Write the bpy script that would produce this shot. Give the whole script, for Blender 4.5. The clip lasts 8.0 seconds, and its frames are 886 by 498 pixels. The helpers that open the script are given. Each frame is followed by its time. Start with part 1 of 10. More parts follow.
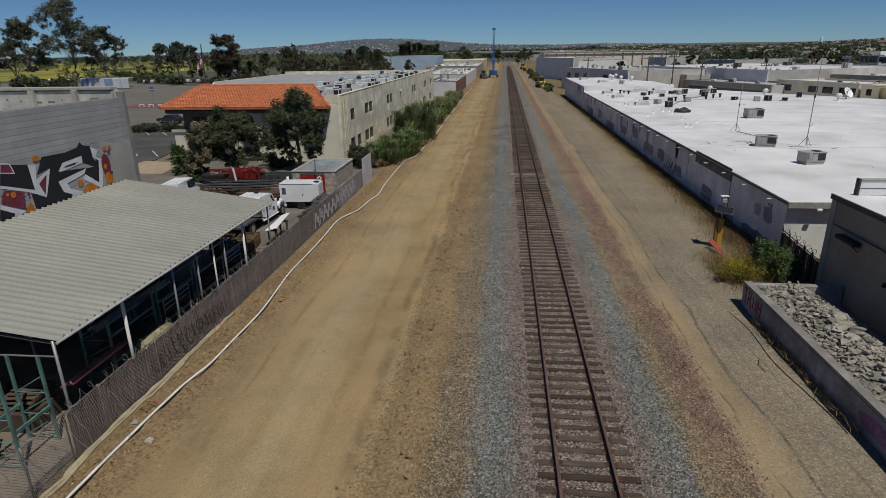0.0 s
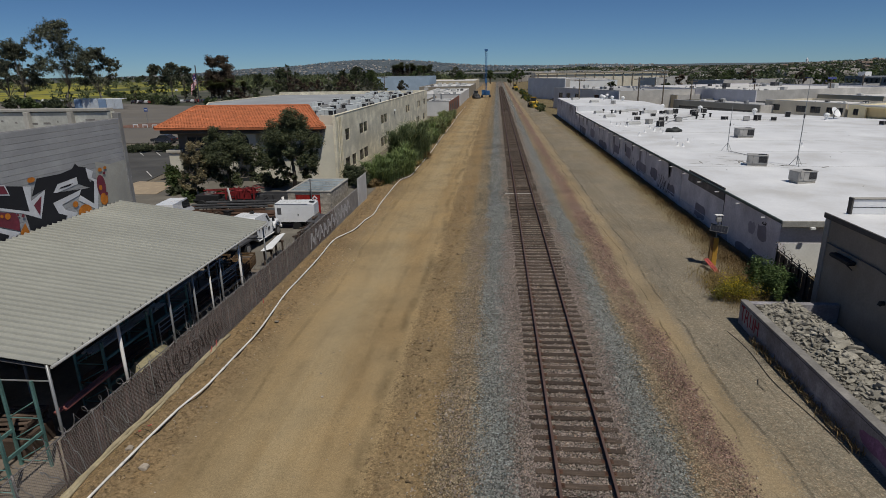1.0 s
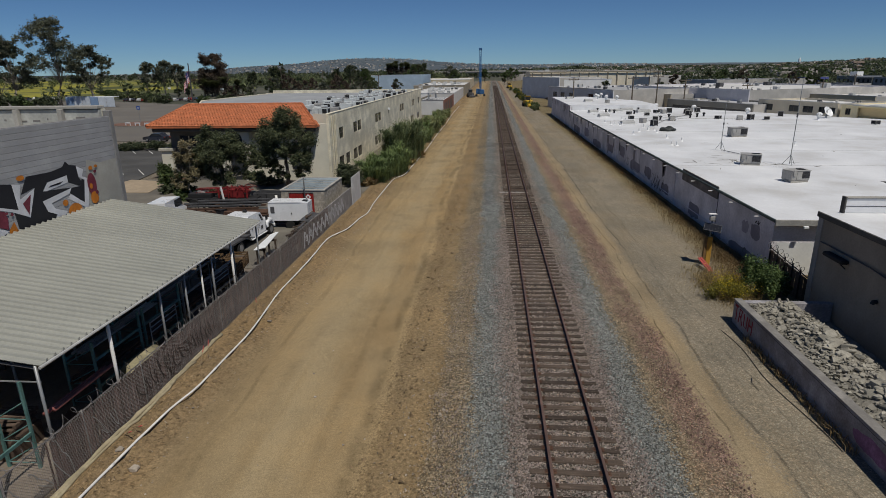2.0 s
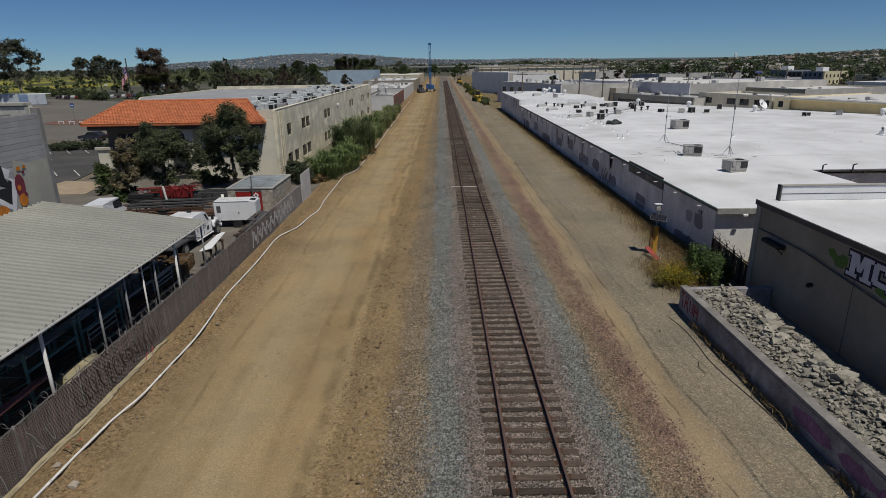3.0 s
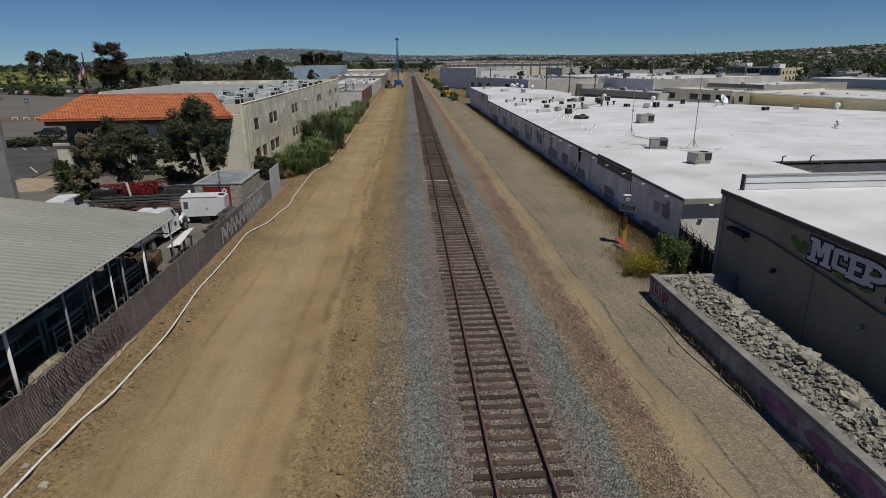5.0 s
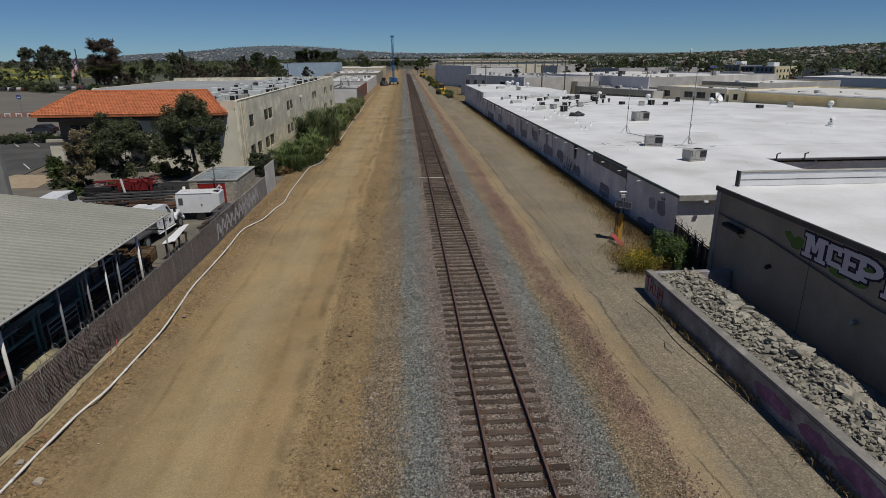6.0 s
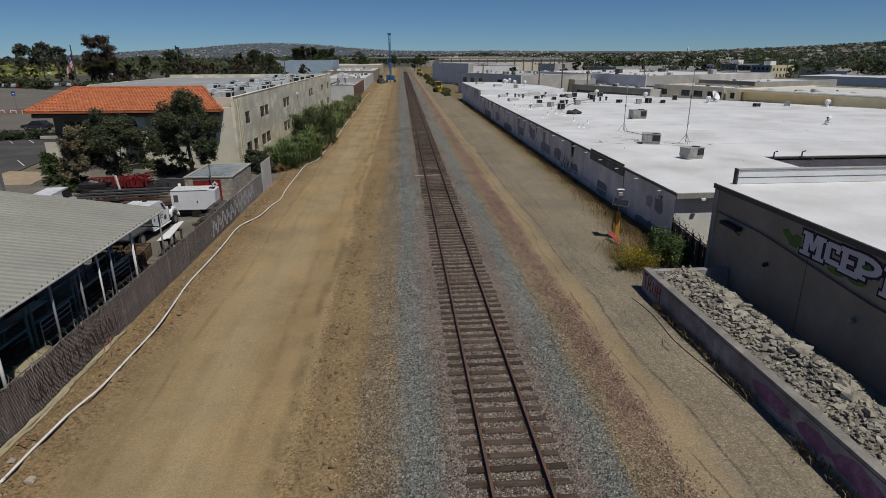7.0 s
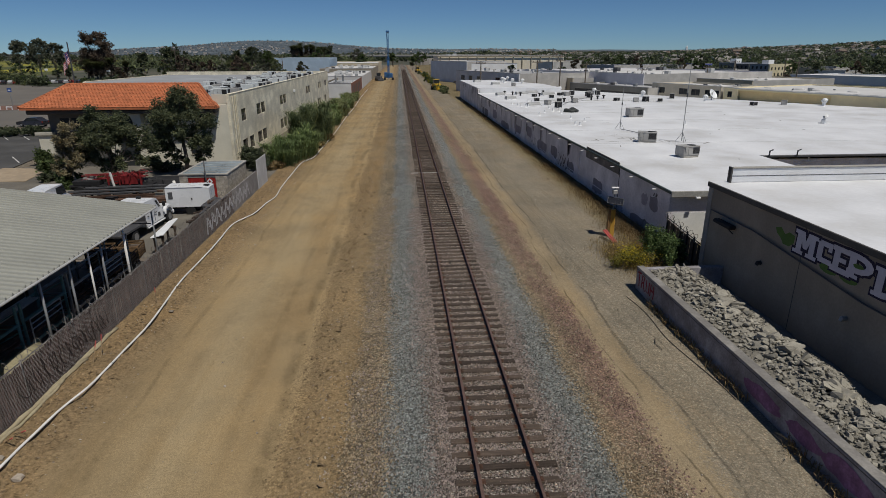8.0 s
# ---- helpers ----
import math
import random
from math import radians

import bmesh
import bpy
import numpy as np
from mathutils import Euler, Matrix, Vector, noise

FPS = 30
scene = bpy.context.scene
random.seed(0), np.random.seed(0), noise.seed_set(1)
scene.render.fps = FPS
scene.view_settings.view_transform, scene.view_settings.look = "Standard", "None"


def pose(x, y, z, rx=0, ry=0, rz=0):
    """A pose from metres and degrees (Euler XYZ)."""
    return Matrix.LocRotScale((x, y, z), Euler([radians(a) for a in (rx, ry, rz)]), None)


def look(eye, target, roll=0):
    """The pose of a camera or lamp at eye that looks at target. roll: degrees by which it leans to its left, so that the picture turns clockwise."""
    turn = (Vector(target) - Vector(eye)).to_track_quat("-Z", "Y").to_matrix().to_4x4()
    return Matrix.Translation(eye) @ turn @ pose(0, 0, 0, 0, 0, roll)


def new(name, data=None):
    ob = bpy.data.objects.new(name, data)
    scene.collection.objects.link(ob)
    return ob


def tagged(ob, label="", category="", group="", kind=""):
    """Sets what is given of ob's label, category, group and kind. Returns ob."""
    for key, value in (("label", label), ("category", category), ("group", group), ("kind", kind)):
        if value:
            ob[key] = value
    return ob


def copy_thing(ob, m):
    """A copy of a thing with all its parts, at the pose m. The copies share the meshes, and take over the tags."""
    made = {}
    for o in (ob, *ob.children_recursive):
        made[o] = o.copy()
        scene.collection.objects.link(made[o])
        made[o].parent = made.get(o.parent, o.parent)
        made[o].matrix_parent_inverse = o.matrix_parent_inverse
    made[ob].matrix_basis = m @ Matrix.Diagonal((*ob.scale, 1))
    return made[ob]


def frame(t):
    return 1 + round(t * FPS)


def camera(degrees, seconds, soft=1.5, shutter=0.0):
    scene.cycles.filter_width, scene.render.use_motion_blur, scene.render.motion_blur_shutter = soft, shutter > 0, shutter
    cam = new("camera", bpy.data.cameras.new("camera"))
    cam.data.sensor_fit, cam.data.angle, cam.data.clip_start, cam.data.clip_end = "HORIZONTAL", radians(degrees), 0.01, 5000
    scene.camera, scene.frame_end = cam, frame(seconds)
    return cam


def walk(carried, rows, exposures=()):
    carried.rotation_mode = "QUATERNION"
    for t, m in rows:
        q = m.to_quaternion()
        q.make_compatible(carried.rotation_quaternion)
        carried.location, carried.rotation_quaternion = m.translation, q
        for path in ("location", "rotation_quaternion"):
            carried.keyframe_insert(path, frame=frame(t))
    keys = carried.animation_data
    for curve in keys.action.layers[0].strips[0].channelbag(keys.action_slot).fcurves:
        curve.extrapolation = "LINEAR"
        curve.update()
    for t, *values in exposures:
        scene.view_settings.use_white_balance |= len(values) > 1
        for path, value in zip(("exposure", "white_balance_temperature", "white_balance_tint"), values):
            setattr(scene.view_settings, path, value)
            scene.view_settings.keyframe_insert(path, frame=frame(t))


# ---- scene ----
# camera and its path
cam = camera(75.0, 8.0, soft=0.5)
walk(cam, [
    (0.0, pose(-2.369, -0.228, 10.821, 71.059, 0.862, 5.834)),
    (0.5, pose(-2.451, -0.169, 11.010, 71.504, 0.989, 5.481)),
    (1.0, pose(-2.562, -0.206, 10.887, 72.888, 0.883, 5.120)),
    (2.3, pose(-2.546, -0.016, 10.844, 72.650, 0.706, 4.530)),
    (2.5, pose(-2.542, 0.031, 10.833, 72.501, 0.662, 4.272)),
    (2.6, pose(-2.531, 0.040, 10.824, 72.464, 0.689, 3.518)),
    (2.7, pose(-2.511, 0.055, 10.809, 72.399, 0.735, 2.187)),
    (2.8, pose(-2.492, 0.071, 10.793, 72.332, 0.783, 0.833)),
    (3.0, pose(-2.477, 0.082, 10.782, 72.283, 0.818, -0.165)),
    (3.2, pose(-2.491, 0.076, 10.754, 72.212, 0.837, -1.036)),
    (3.5, pose(-2.506, 0.070, 10.726, 72.141, 0.856, -1.907)),
    (4.0, pose(-2.568, 0.082, 10.696, 72.058, 0.806, -2.527)),
    (4.5, pose(-2.644, 0.023, 10.645, 71.980, 0.725, -2.924)),
    (6.0, pose(-2.755, -0.049, 10.515, 71.675, 0.476, -3.712)),
    (6.5, pose(-2.712, 0.033, 10.465, 71.577, 0.409, -3.842)),
    (7.0, pose(-2.750, 0.080, 10.434, 71.489, 0.292, -3.979)),
    (7.5, pose(-2.651, 0.135, 10.426, 71.388, 0.261, -4.065)),
    (8.0, pose(-2.523, 0.110, 10.398, 71.303, 0.115, -4.105)),
])

# daylight: clear sky and one high sun behind and to the right of the camera
SUN_DIR = Vector((0.29, -0.42, 1.0)).normalized()
world = bpy.data.worlds.new("sky")
scene.world = world
world.use_nodes = True
wt = world.node_tree
sky = wt.nodes.new("ShaderNodeTexSky")
sky.sky_type = "NISHITA"
sky.sun_disc = False
sky.sun_elevation = math.asin(SUN_DIR.z)
sky.sun_rotation = math.atan2(SUN_DIR.x, SUN_DIR.y)
sky.altitude = 0
sky.air_density = 0.6
sky.dust_density = 0.0
sky.ozone_density = 3.0
wt.nodes["Background"].inputs["Strength"].default_value = 0.0445
tint = wt.nodes.new("ShaderNodeMix")
tint.data_type, tint.blend_type = "RGBA", "MULTIPLY"
tint.inputs[0].default_value = 1.0
tint.inputs[7].default_value = (0.67, 0.93, 1.18, 1)
wt.links.new(sky.outputs["Color"], tint.inputs[6])
wt.links.new(tint.outputs[2], wt.nodes["Background"].inputs["Color"])
sun_data = bpy.data.lights.new("sun", "SUN")
sun_data.energy = 3.25
sun_data.angle = radians(0.53)
sun_data.color = (1.0, 0.952, 0.862)
sun = new("sun", sun_data)
sun.matrix_world = look(SUN_DIR * 100, (0, 0, 0))
scene.view_settings.exposure = 0.0


# ---- materials ----
def noise_node(nt, scale, detail=4.0, rough=0.6, vec=None):
    n = nt.nodes.new("ShaderNodeTexNoise")
    n.inputs["Scale"].default_value = scale
    n.inputs["Detail"].default_value = detail
    n.inputs["Roughness"].default_value = rough
    if vec is not None:
        nt.links.new(vec, n.inputs["Vector"])
    return n.outputs["Fac"]


def ramp_node(nt, fac, stops, mode="LINEAR"):
    n = nt.nodes.new("ShaderNodeValToRGB")
    n.color_ramp.interpolation = mode
    el = n.color_ramp.elements
    while len(el) < len(stops):
        el.new(0.5)
    for e, (p, c) in zip(el, stops):
        e.position = p
        e.color = (*c, 1) if len(c) == 3 else c
    nt.links.new(fac, n.inputs["Fac"])
    return n.outputs["Color"]


def mix_node(nt, fac, a, b, mode="MIX"):
    n = nt.nodes.new("ShaderNodeMix")
    n.data_type, n.blend_type = "RGBA", mode
    for i, v in ((0, fac), (6, a), (7, b)):
        if isinstance(v, (int, float)):
            n.inputs[i].default_value = v
        elif isinstance(v, (tuple, list)):
            n.inputs[i].default_value = (*v[:3], 1)
        else:
            nt.links.new(v, n.inputs[i])
    return n.outputs[2]


def math_node(nt, op, a, b=0.0, c=None):
    n = nt.nodes.new("ShaderNodeMath")
    n.operation = op
    for i, v in enumerate((a, b) if c is None else (a, b, c)):
        if isinstance(v, (int, float)):
            n.inputs[i].default_value = v
        else:
            nt.links.new(v, n.inputs[i])
    return n.outputs[0]


def g3(v, k=1.0):
    return (v * k, v * k, v * k)


def material(name, color, rough=0.8, metal=0.0, var=0.25, scale=1.5, fine=25.0, bump=0.15, tint=None, rnd=0.0, stretch=None, island=0.0, spec=0.3):
    """A surface with blotches at one scale and grain at another; rnd varies it from object to object, island from piece to piece."""
    m = bpy.data.materials.new(name)
    m.use_nodes = True
    nt = m.node_tree
    bs = nt.nodes["Principled BSDF"]
    geo = nt.nodes.new("ShaderNodeNewGeometry")
    vec = geo.outputs["Position"]
    if stretch:
        mp = nt.nodes.new("ShaderNodeMapping")
        mp.inputs["Scale"].default_value = stretch
        nt.links.new(vec, mp.inputs["Vector"])
        vec = mp.outputs["Vector"]
    big, small = noise_node(nt, scale, 5, 0.6, vec), noise_node(nt, fine, 3, 0.6, vec)
    tint = tint or tuple(c * (1 - var) for c in color)
    lo = tuple(c * (1 - var * 0.5) for c in color)
    hi = tuple(min(1, c * (1 + var * 0.5)) for c in color)
    col = ramp_node(nt, big, [(0.3, tint), (0.5, lo), (0.7, hi)])
    grain = ramp_node(nt, small, [(0.25, g3(1 - var * 0.6)), (0.75, g3(1 + var * 0.25))])
    col = mix_node(nt, 1.0, col, grain, "MULTIPLY")
    if rnd or island:
        src = nt.nodes.new("ShaderNodeObjectInfo").outputs["Random"] if rnd else geo.outputs["Random Per Island"]
        amt = rnd or island
        vary = ramp_node(nt, src, [(0.0, g3(1 - amt)), (1.0, g3(1 + amt))])
        col = mix_node(nt, 1.0, col, vary, "MULTIPLY")
    nt.links.new(col, bs.inputs["Base Color"])
    rr = ramp_node(nt, big, [(0.3, g3(max(0, rough - 0.1))), (0.7, g3(min(1, rough + 0.1)))])
    nt.links.new(rr, bs.inputs["Roughness"])
    bs.inputs["Metallic"].default_value = metal
    bs.inputs["Specular IOR Level"].default_value = spec
    if bump:
        b = nt.nodes.new("ShaderNodeBump")
        b.inputs["Strength"].default_value = bump
        b.inputs["Distance"].default_value = 0.03
        nt.links.new(small, b.inputs["Height"])
        nt.links.new(b.outputs["Normal"], bs.inputs["Normal"])
    return m


def ground_material():
    """Dirt, ballast and gravel bands along the line, yard and dry land beyond."""
    m = bpy.data.materials.new("ground")
    m.use_nodes = True
    nt = m.node_tree
    bs = nt.nodes["Principled BSDF"]
    pos = nt.nodes.new("ShaderNodeNewGeometry").outputs["Position"]
    sep = nt.nodes.new("ShaderNodeSeparateXYZ")
    nt.links.new(pos, sep.inputs[0])
    long = nt.nodes.new("ShaderNodeMapping")
    long.inputs["Scale"].default_value = (1.0, 0.22, 1.0)
    nt.links.new(pos, long.inputs["Vector"])
    wob_a = noise_node(nt, 0.7, 6, 0.7, long.outputs["Vector"])
    wob_b = noise_node(nt, 5.0, 4, 0.7, pos)
    wob = math_node(nt, "ADD", math_node(nt, "MULTIPLY_ADD", wob_a, 1.3, -0.65), math_node(nt, "MULTIPLY_ADD", wob_b, 0.5, -0.25))
    vo = nt.nodes.new("ShaderNodeTexVoronoi")
    vo.inputs["Scale"].default_value = 19.0
    nt.links.new(pos, vo.inputs["Vector"])
    hue = nt.nodes.new("ShaderNodeSeparateColor")
    nt.links.new(vo.outputs["Color"], hue.inputs[0])
    # stones of neighbouring bands lie mixed at the edges
    wob = math_node(nt, "ADD", wob, math_node(nt, "MULTIPLY_ADD", hue.outputs[1], 0.5, -0.25))
    xw = math_node(nt, "ADD", sep.outputs["X"], wob)
    lo, hi = -17.0, 13.0
    fac = math_node(nt, "DIVIDE", math_node(nt, "SUBTRACT", xw, lo), hi - lo)

    def at(x):
        return (x - lo) / (hi - lo)
    yard, dark, tan, pale = (0.19, 0.165, 0.13), (0.252, 0.176, 0.094), (0.308, 0.226, 0.122), (0.328, 0.253, 0.146)
    brown, stone, blue, mid = (0.262, 0.188, 0.102), (0.268, 0.214, 0.142), (0.228, 0.232, 0.220), (0.245, 0.208, 0.176)
    red, sand, grit, dust = (0.240, 0.160, 0.124), (0.288, 0.226, 0.142), (0.250, 0.214, 0.158), (0.272, 0.214, 0.140)
    col = ramp_node(nt, fac, [(at(-15.2), yard), (at(-14.7), dark), (at(-12.9), dark), (at(-12.3), (0.25, 0.182, 0.10)), (at(-11.4), tan), (at(-9.4), pale), (at(-7.4), tan),
                              (at(-6.35), tan), (at(-6.2), brown), (at(-4.5), brown), (at(-4.25), stone), (at(-3.35), stone), (at(-3.1), blue), (at(-2.15), blue), (at(-1.75), mid),
                              (at(1.75), mid), (at(2.05), blue), (at(2.95), blue), (at(3.15), dust), (at(3.65), dust), (at(4.75), dust), (at(4.95), sand), (at(5.8), sand), (at(6.15), grit),
                              (at(10.5), grit), (at(11.5), (0.20, 0.16, 0.09))])
    # old red stone showing in patches beside the sand path
    redx = ramp_node(nt, fac, [(at(3.3), g3(0.0)), (at(3.9), g3(1.0)), (at(4.75), g3(1.0)), (at(5.0), g3(0.0))])
    redn = ramp_node(nt, noise_node(nt, 0.55, 5, 0.7, long.outputs["Vector"]), [(0.35, g3(0.1)), (0.46, g3(1.0))])
    redy = ramp_node(nt, math_node(nt, "DIVIDE", sep.outputs["Y"], 40.0), [(0.25, g3(0.25)), (0.50, g3(1.0))])
    redm = mix_node(nt, 1.0, mix_node(nt, 1.0, redx, redn, "MULTIPLY"), redy, "MULTIPLY")
    col = mix_node(nt, redm, col, red)
    # how stony each band is
    stony = ramp_node(nt, fac, [(at(-14.0), g3(0.22)), (at(-12.6), g3(0.16)), (at(-12.2), g3(0.05)), (at(-6.35), g3(0.05)), (at(-6.1), g3(0.16)), (at(-4.6), g3(0.22)), (at(-4.2), g3(0.85)), (at(-3.4), g3(1)), (at(3.0), g3(1)),
                                (at(3.4), g3(0.7)), (at(4.7), g3(0.75)), (at(5.0), g3(0.10)), (at(5.8), g3(0.10)), (at(6.2), g3(0.34)), (at(11.0), g3(0.34))])
    each = ramp_node(nt, hue.outputs[0], [(0.0, g3(0.30)), (0.35, g3(0.78)), (0.75, g3(1.35)), (0.93, g3(1.7)), (1.0, g3(2.2))])
    cast = ramp_node(nt, hue.outputs[2], [(0.0, (1.12, 0.98, 0.88)), (0.5, g3(1.0)), (1.0, (0.88, 1.02, 1.08))])
    gap = ramp_node(nt, vo.outputs["Distance"], [(0.30, g3(1.08)), (0.75, g3(0.34))])
    peb = mix_node(nt, 1.0, mix_node(nt, 1.0, each, gap, "MULTIPLY"), cast, "MULTIPLY")
    # handfuls of stones lighter or darker than their neighbours
    heap = ramp_node(nt, noise_node(nt, 4.5, 5, 0.75, pos), [(0.34, g3(0.66)), (0.5, g3(1.0)), (0.66, g3(1.32))])
    peb = mix_node(nt, 1.0, peb, heap, "MULTIPLY")
    stones = mix_node(nt, stony, (1, 1, 1), peb)
    # wheel tracks, damp patches and dust
    streak = nt.nodes.new("ShaderNodeMapping")
    streak.inputs["Scale"].default_value = (1.7, 0.05, 1.0)
    nt.links.new(pos, streak.inputs["Vector"])
    lanes = noise_node(nt, 1.0, 5, 0.7, streak.outputs["Vector"])
    blots = noise_node(nt, 0.22, 7, 0.66, pos)
    crumbs = noise_node(nt, 8.0, 6, 0.75, pos)
    col = mix_node(nt, 1.0, col, ramp_node(nt, lanes, [(0.32, (0.93, 0.92, 0.90)), (0.5, g3(1.0)), (0.68, g3(1.04))]), "MULTIPLY")
    col = mix_node(nt, 1.0, col, ramp_node(nt, blots, [(0.34, (0.80, 0.81, 0.83)), (0.5, g3(1.0)), (0.64, (1.10, 1.07, 1.02))]), "MULTIPLY")
    # single ruts and tyre lines, drawn darker along the line: place, width, tone factor
    slow = nt.nodes.new("ShaderNodeMapping")
    slow.inputs["Scale"].default_value = (0.30, 0.13, 1.0)
    nt.links.new(pos, slow.inputs["Vector"])
    drift = math_node(nt, "MULTIPLY_ADD", noise_node(nt, 1.0, 3, 0.5, slow.outputs["Vector"]), 1.6, -0.8)
    drift = math_node(nt, "ADD", drift, math_node(nt, "MULTIPLY_ADD", wob_b, 0.10, -0.05))
    xr = math_node(nt, "ADD", sep.outputs["X"], drift)
    worn = ramp_node(nt, noise_node(nt, 0.35, 5, 0.7, pos), [(0.38, g3(0.0)), (0.55, g3(1.0))])
    for c, w, deep in ((-6.75, 0.34, 0.70), (-7.9, 0.22, 0.86), (-10.2, 0.30, 0.90), (-11.6, 0.18, 0.80), (5.35, 0.045, 0.50), (6.12, 0.09, 0.55), (6.9, 0.06, 0.85), (7.5, 0.05, 0.72)):
        off = math_node(nt, "ABSOLUTE", math_node(nt, "SUBTRACT", xr, c))
        line = ramp_node(nt, math_node(nt, "DIVIDE", off, w), [(0.25, g3(deep)), (1.0, g3(1.0))])
        col = mix_node(nt, worn, col, mix_node(nt, 1.0, col, line, "MULTIPLY"))
    # scraped edge of the graded road: a pale lip, then loose soil
    lip = ramp_node(nt, fac, [(at(-6.75), g3(1.0)), (at(-6.45), g3(1.12)), (at(-6.36), g3(1.12)), (at(-6.2), g3(0.90)), (at(-5.6), g3(1.0))])
    col = mix_node(nt, 1.0, col, lip, "MULTIPLY")
    loose = ramp_node(nt, fac, [(at(-14.6), g3(1.0)), (at(-12.7), g3(1.0)), (at(-12.2), g3(0.22)), (at(-6.4), g3(0.22)), (at(-6.1), g3(0.9)), (at(4.6), g3(0.7)), (at(5.0), g3(0.3)), (at(5.9), g3(0.3)), (at(6.2), g3(0.5))])
    col = mix_node(nt, loose, col, mix_node(nt, 1.0, col, ramp_node(nt, crumbs, [(0.32, g3(0.40)), (0.52, g3(1.0)), (0.72, g3(1.38))]), "MULTIPLY"))
    gritty = noise_node(nt, 30.0, 4, 0.75, pos)
    col = mix_node(nt, 1.0, col, ramp_node(nt, gritty, [(0.34, g3(0.72)), (0.5, g3(1.0)), (0.66, g3(1.28))]), "MULTIPLY")
    # broad pale and rusty sweeps left by the grader
    sweep = nt.nodes.new("ShaderNodeMapping")
    sweep.inputs["Scale"].default_value = (0.5, 0.09, 1.0)
    sweep.inputs["Rotation"].default_value = (0, 0, 0.10)
    nt.links.new(pos, sweep.inputs["Vector"])
    broad = noise_node(nt, 0.9, 6, 0.62, sweep.outputs["Vector"])
    col = mix_node(nt, 1.0, col, ramp_node(nt, broad, [(0.34, (0.93, 0.89, 0.84)), (0.5, g3(1.0)), (0.64, (1.03, 1.04, 1.06))]), "MULTIPLY")
    col = mix_node(nt, 1.0, col, stones, "MULTIPLY")
    # dry land, scrub and a field in yellow flower far off
    scrub = ramp_node(nt, noise_node(nt, 0.02, 8, 0.7, pos), [(0.35, (0.05, 0.056, 0.042)), (0.5, (0.08, 0.083, 0.062)), (0.64, (0.135, 0.122, 0.095))])
    bloom = noise_node(nt, 0.012, 6, 0.6, long.outputs["Vector"])
    field = ramp_node(nt, bloom, [(0.36, (0.06, 0.07, 0.03)), (0.47, (0.11, 0.115, 0.045)), (0.54, (0.30, 0.275, 0.04)), (0.63, (0.12, 0.12, 0.05))])
    inx = math_node(nt, "LESS_THAN", math_node(nt, "ADD", sep.outputs["X"], math_node(nt, "MULTIPLY", sep.outputs["Y"], 0.30)), -95.0)
    iny = math_node(nt, "MULTIPLY", math_node(nt, "GREATER_THAN", sep.outputs["Y"], 285.0), math_node(nt, "LESS_THAN", sep.outputs["Y"], 1150.0))
    far = mix_node(nt, math_node(nt, "MULTIPLY", inx, iny), scrub, field)
    off_l = math_node(nt, "LESS_THAN", sep.outputs["X"], -75.0)
    off_r = math_node(nt, "GREATER_THAN", sep.outputs["X"], 45.0)
    off_y = math_node(nt, "GREATER_THAN", math_node(nt, "ADD", sep.outputs["Y"], math_node(nt, "MULTIPLY", wob, 30.0)), 620.0)
    col = mix_node(nt, math_node(nt, "MAXIMUM", math_node(nt, "MAXIMUM", off_l, off_r), off_y), col, far)
    # the distant ridge: scrub and roofs, with blue haze put into their colour
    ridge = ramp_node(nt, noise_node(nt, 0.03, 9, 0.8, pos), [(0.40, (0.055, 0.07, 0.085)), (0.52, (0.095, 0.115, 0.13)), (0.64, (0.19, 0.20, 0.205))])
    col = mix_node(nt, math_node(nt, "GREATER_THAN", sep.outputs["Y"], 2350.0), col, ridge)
    nt.links.new(col, bs.inputs["Base Color"])
    bs.inputs["Roughness"].default_value = 0.95
    bs.inputs["Specular IOR Level"].default_value = 0.15
    hgt = math_node(nt, "ADD", math_node(nt, "MULTIPLY", math_node(nt, "SUBTRACT", 1.0, vo.outputs["Distance"]), stony), math_node(nt, "MULTIPLY", crumbs, 0.8))
    b = nt.nodes.new("ShaderNodeBump")
    b.inputs["Strength"].default_value = 0.6
    b.inputs["Distance"].default_value = 0.05
    nt.links.new(hgt, b.inputs["Height"])
    nt.links.new(b.outputs["Normal"], bs.inputs["Normal"])
    return m


MAT = {}


def mat(name, *a, **k):
    if name not in MAT:
        MAT[name] = material(name, *a, **k)
    return MAT[name]


M_GROUND = ground_material()
M_RAIL = mat("rusted_rail", (0.150, 0.094, 0.078), 0.65, 0.1, 0.4, 3, 40)
M_TIE = mat("weathered_tie", (0.105, 0.078, 0.06), 0.9, 0, 0.5, 3, 30, 0.4, rnd=0.38, stretch=(0.5, 4, 1))
M_PLATE = mat("rusty_plate", (0.12, 0.062, 0.04), 0.8, 0.2, 0.5, 4, 40, island=0.3)
M_WHITE = mat("white_paint", (0.78, 0.79, 0.79), 0.45, 0, 0.08, 0.8, 12, 0.03)
M_PIPE = mat("white_plastic_pipe", (0.80, 0.785, 0.75), 0.4, 0, 0.2, 2, 20, 0.05)
M_ROOFW = mat("white_roof_coating", (0.72, 0.725, 0.735), 0.55, 0, 0.10, 0.22, 5, 0.12, tint=(0.58, 0.57, 0.55))
M_WALLW = mat("pale_painted_wall", (0.83, 0.79, 0.80), 0.8, 0, 0.30, 0.35, 8, 0.12)
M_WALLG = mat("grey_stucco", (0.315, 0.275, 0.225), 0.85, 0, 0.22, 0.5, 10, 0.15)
M_PATCH = mat("grey_cover_paint", (0.36, 0.33, 0.36), 0.85, 0, 0.2, 1.2, 9, 0.08, rnd=0.25)
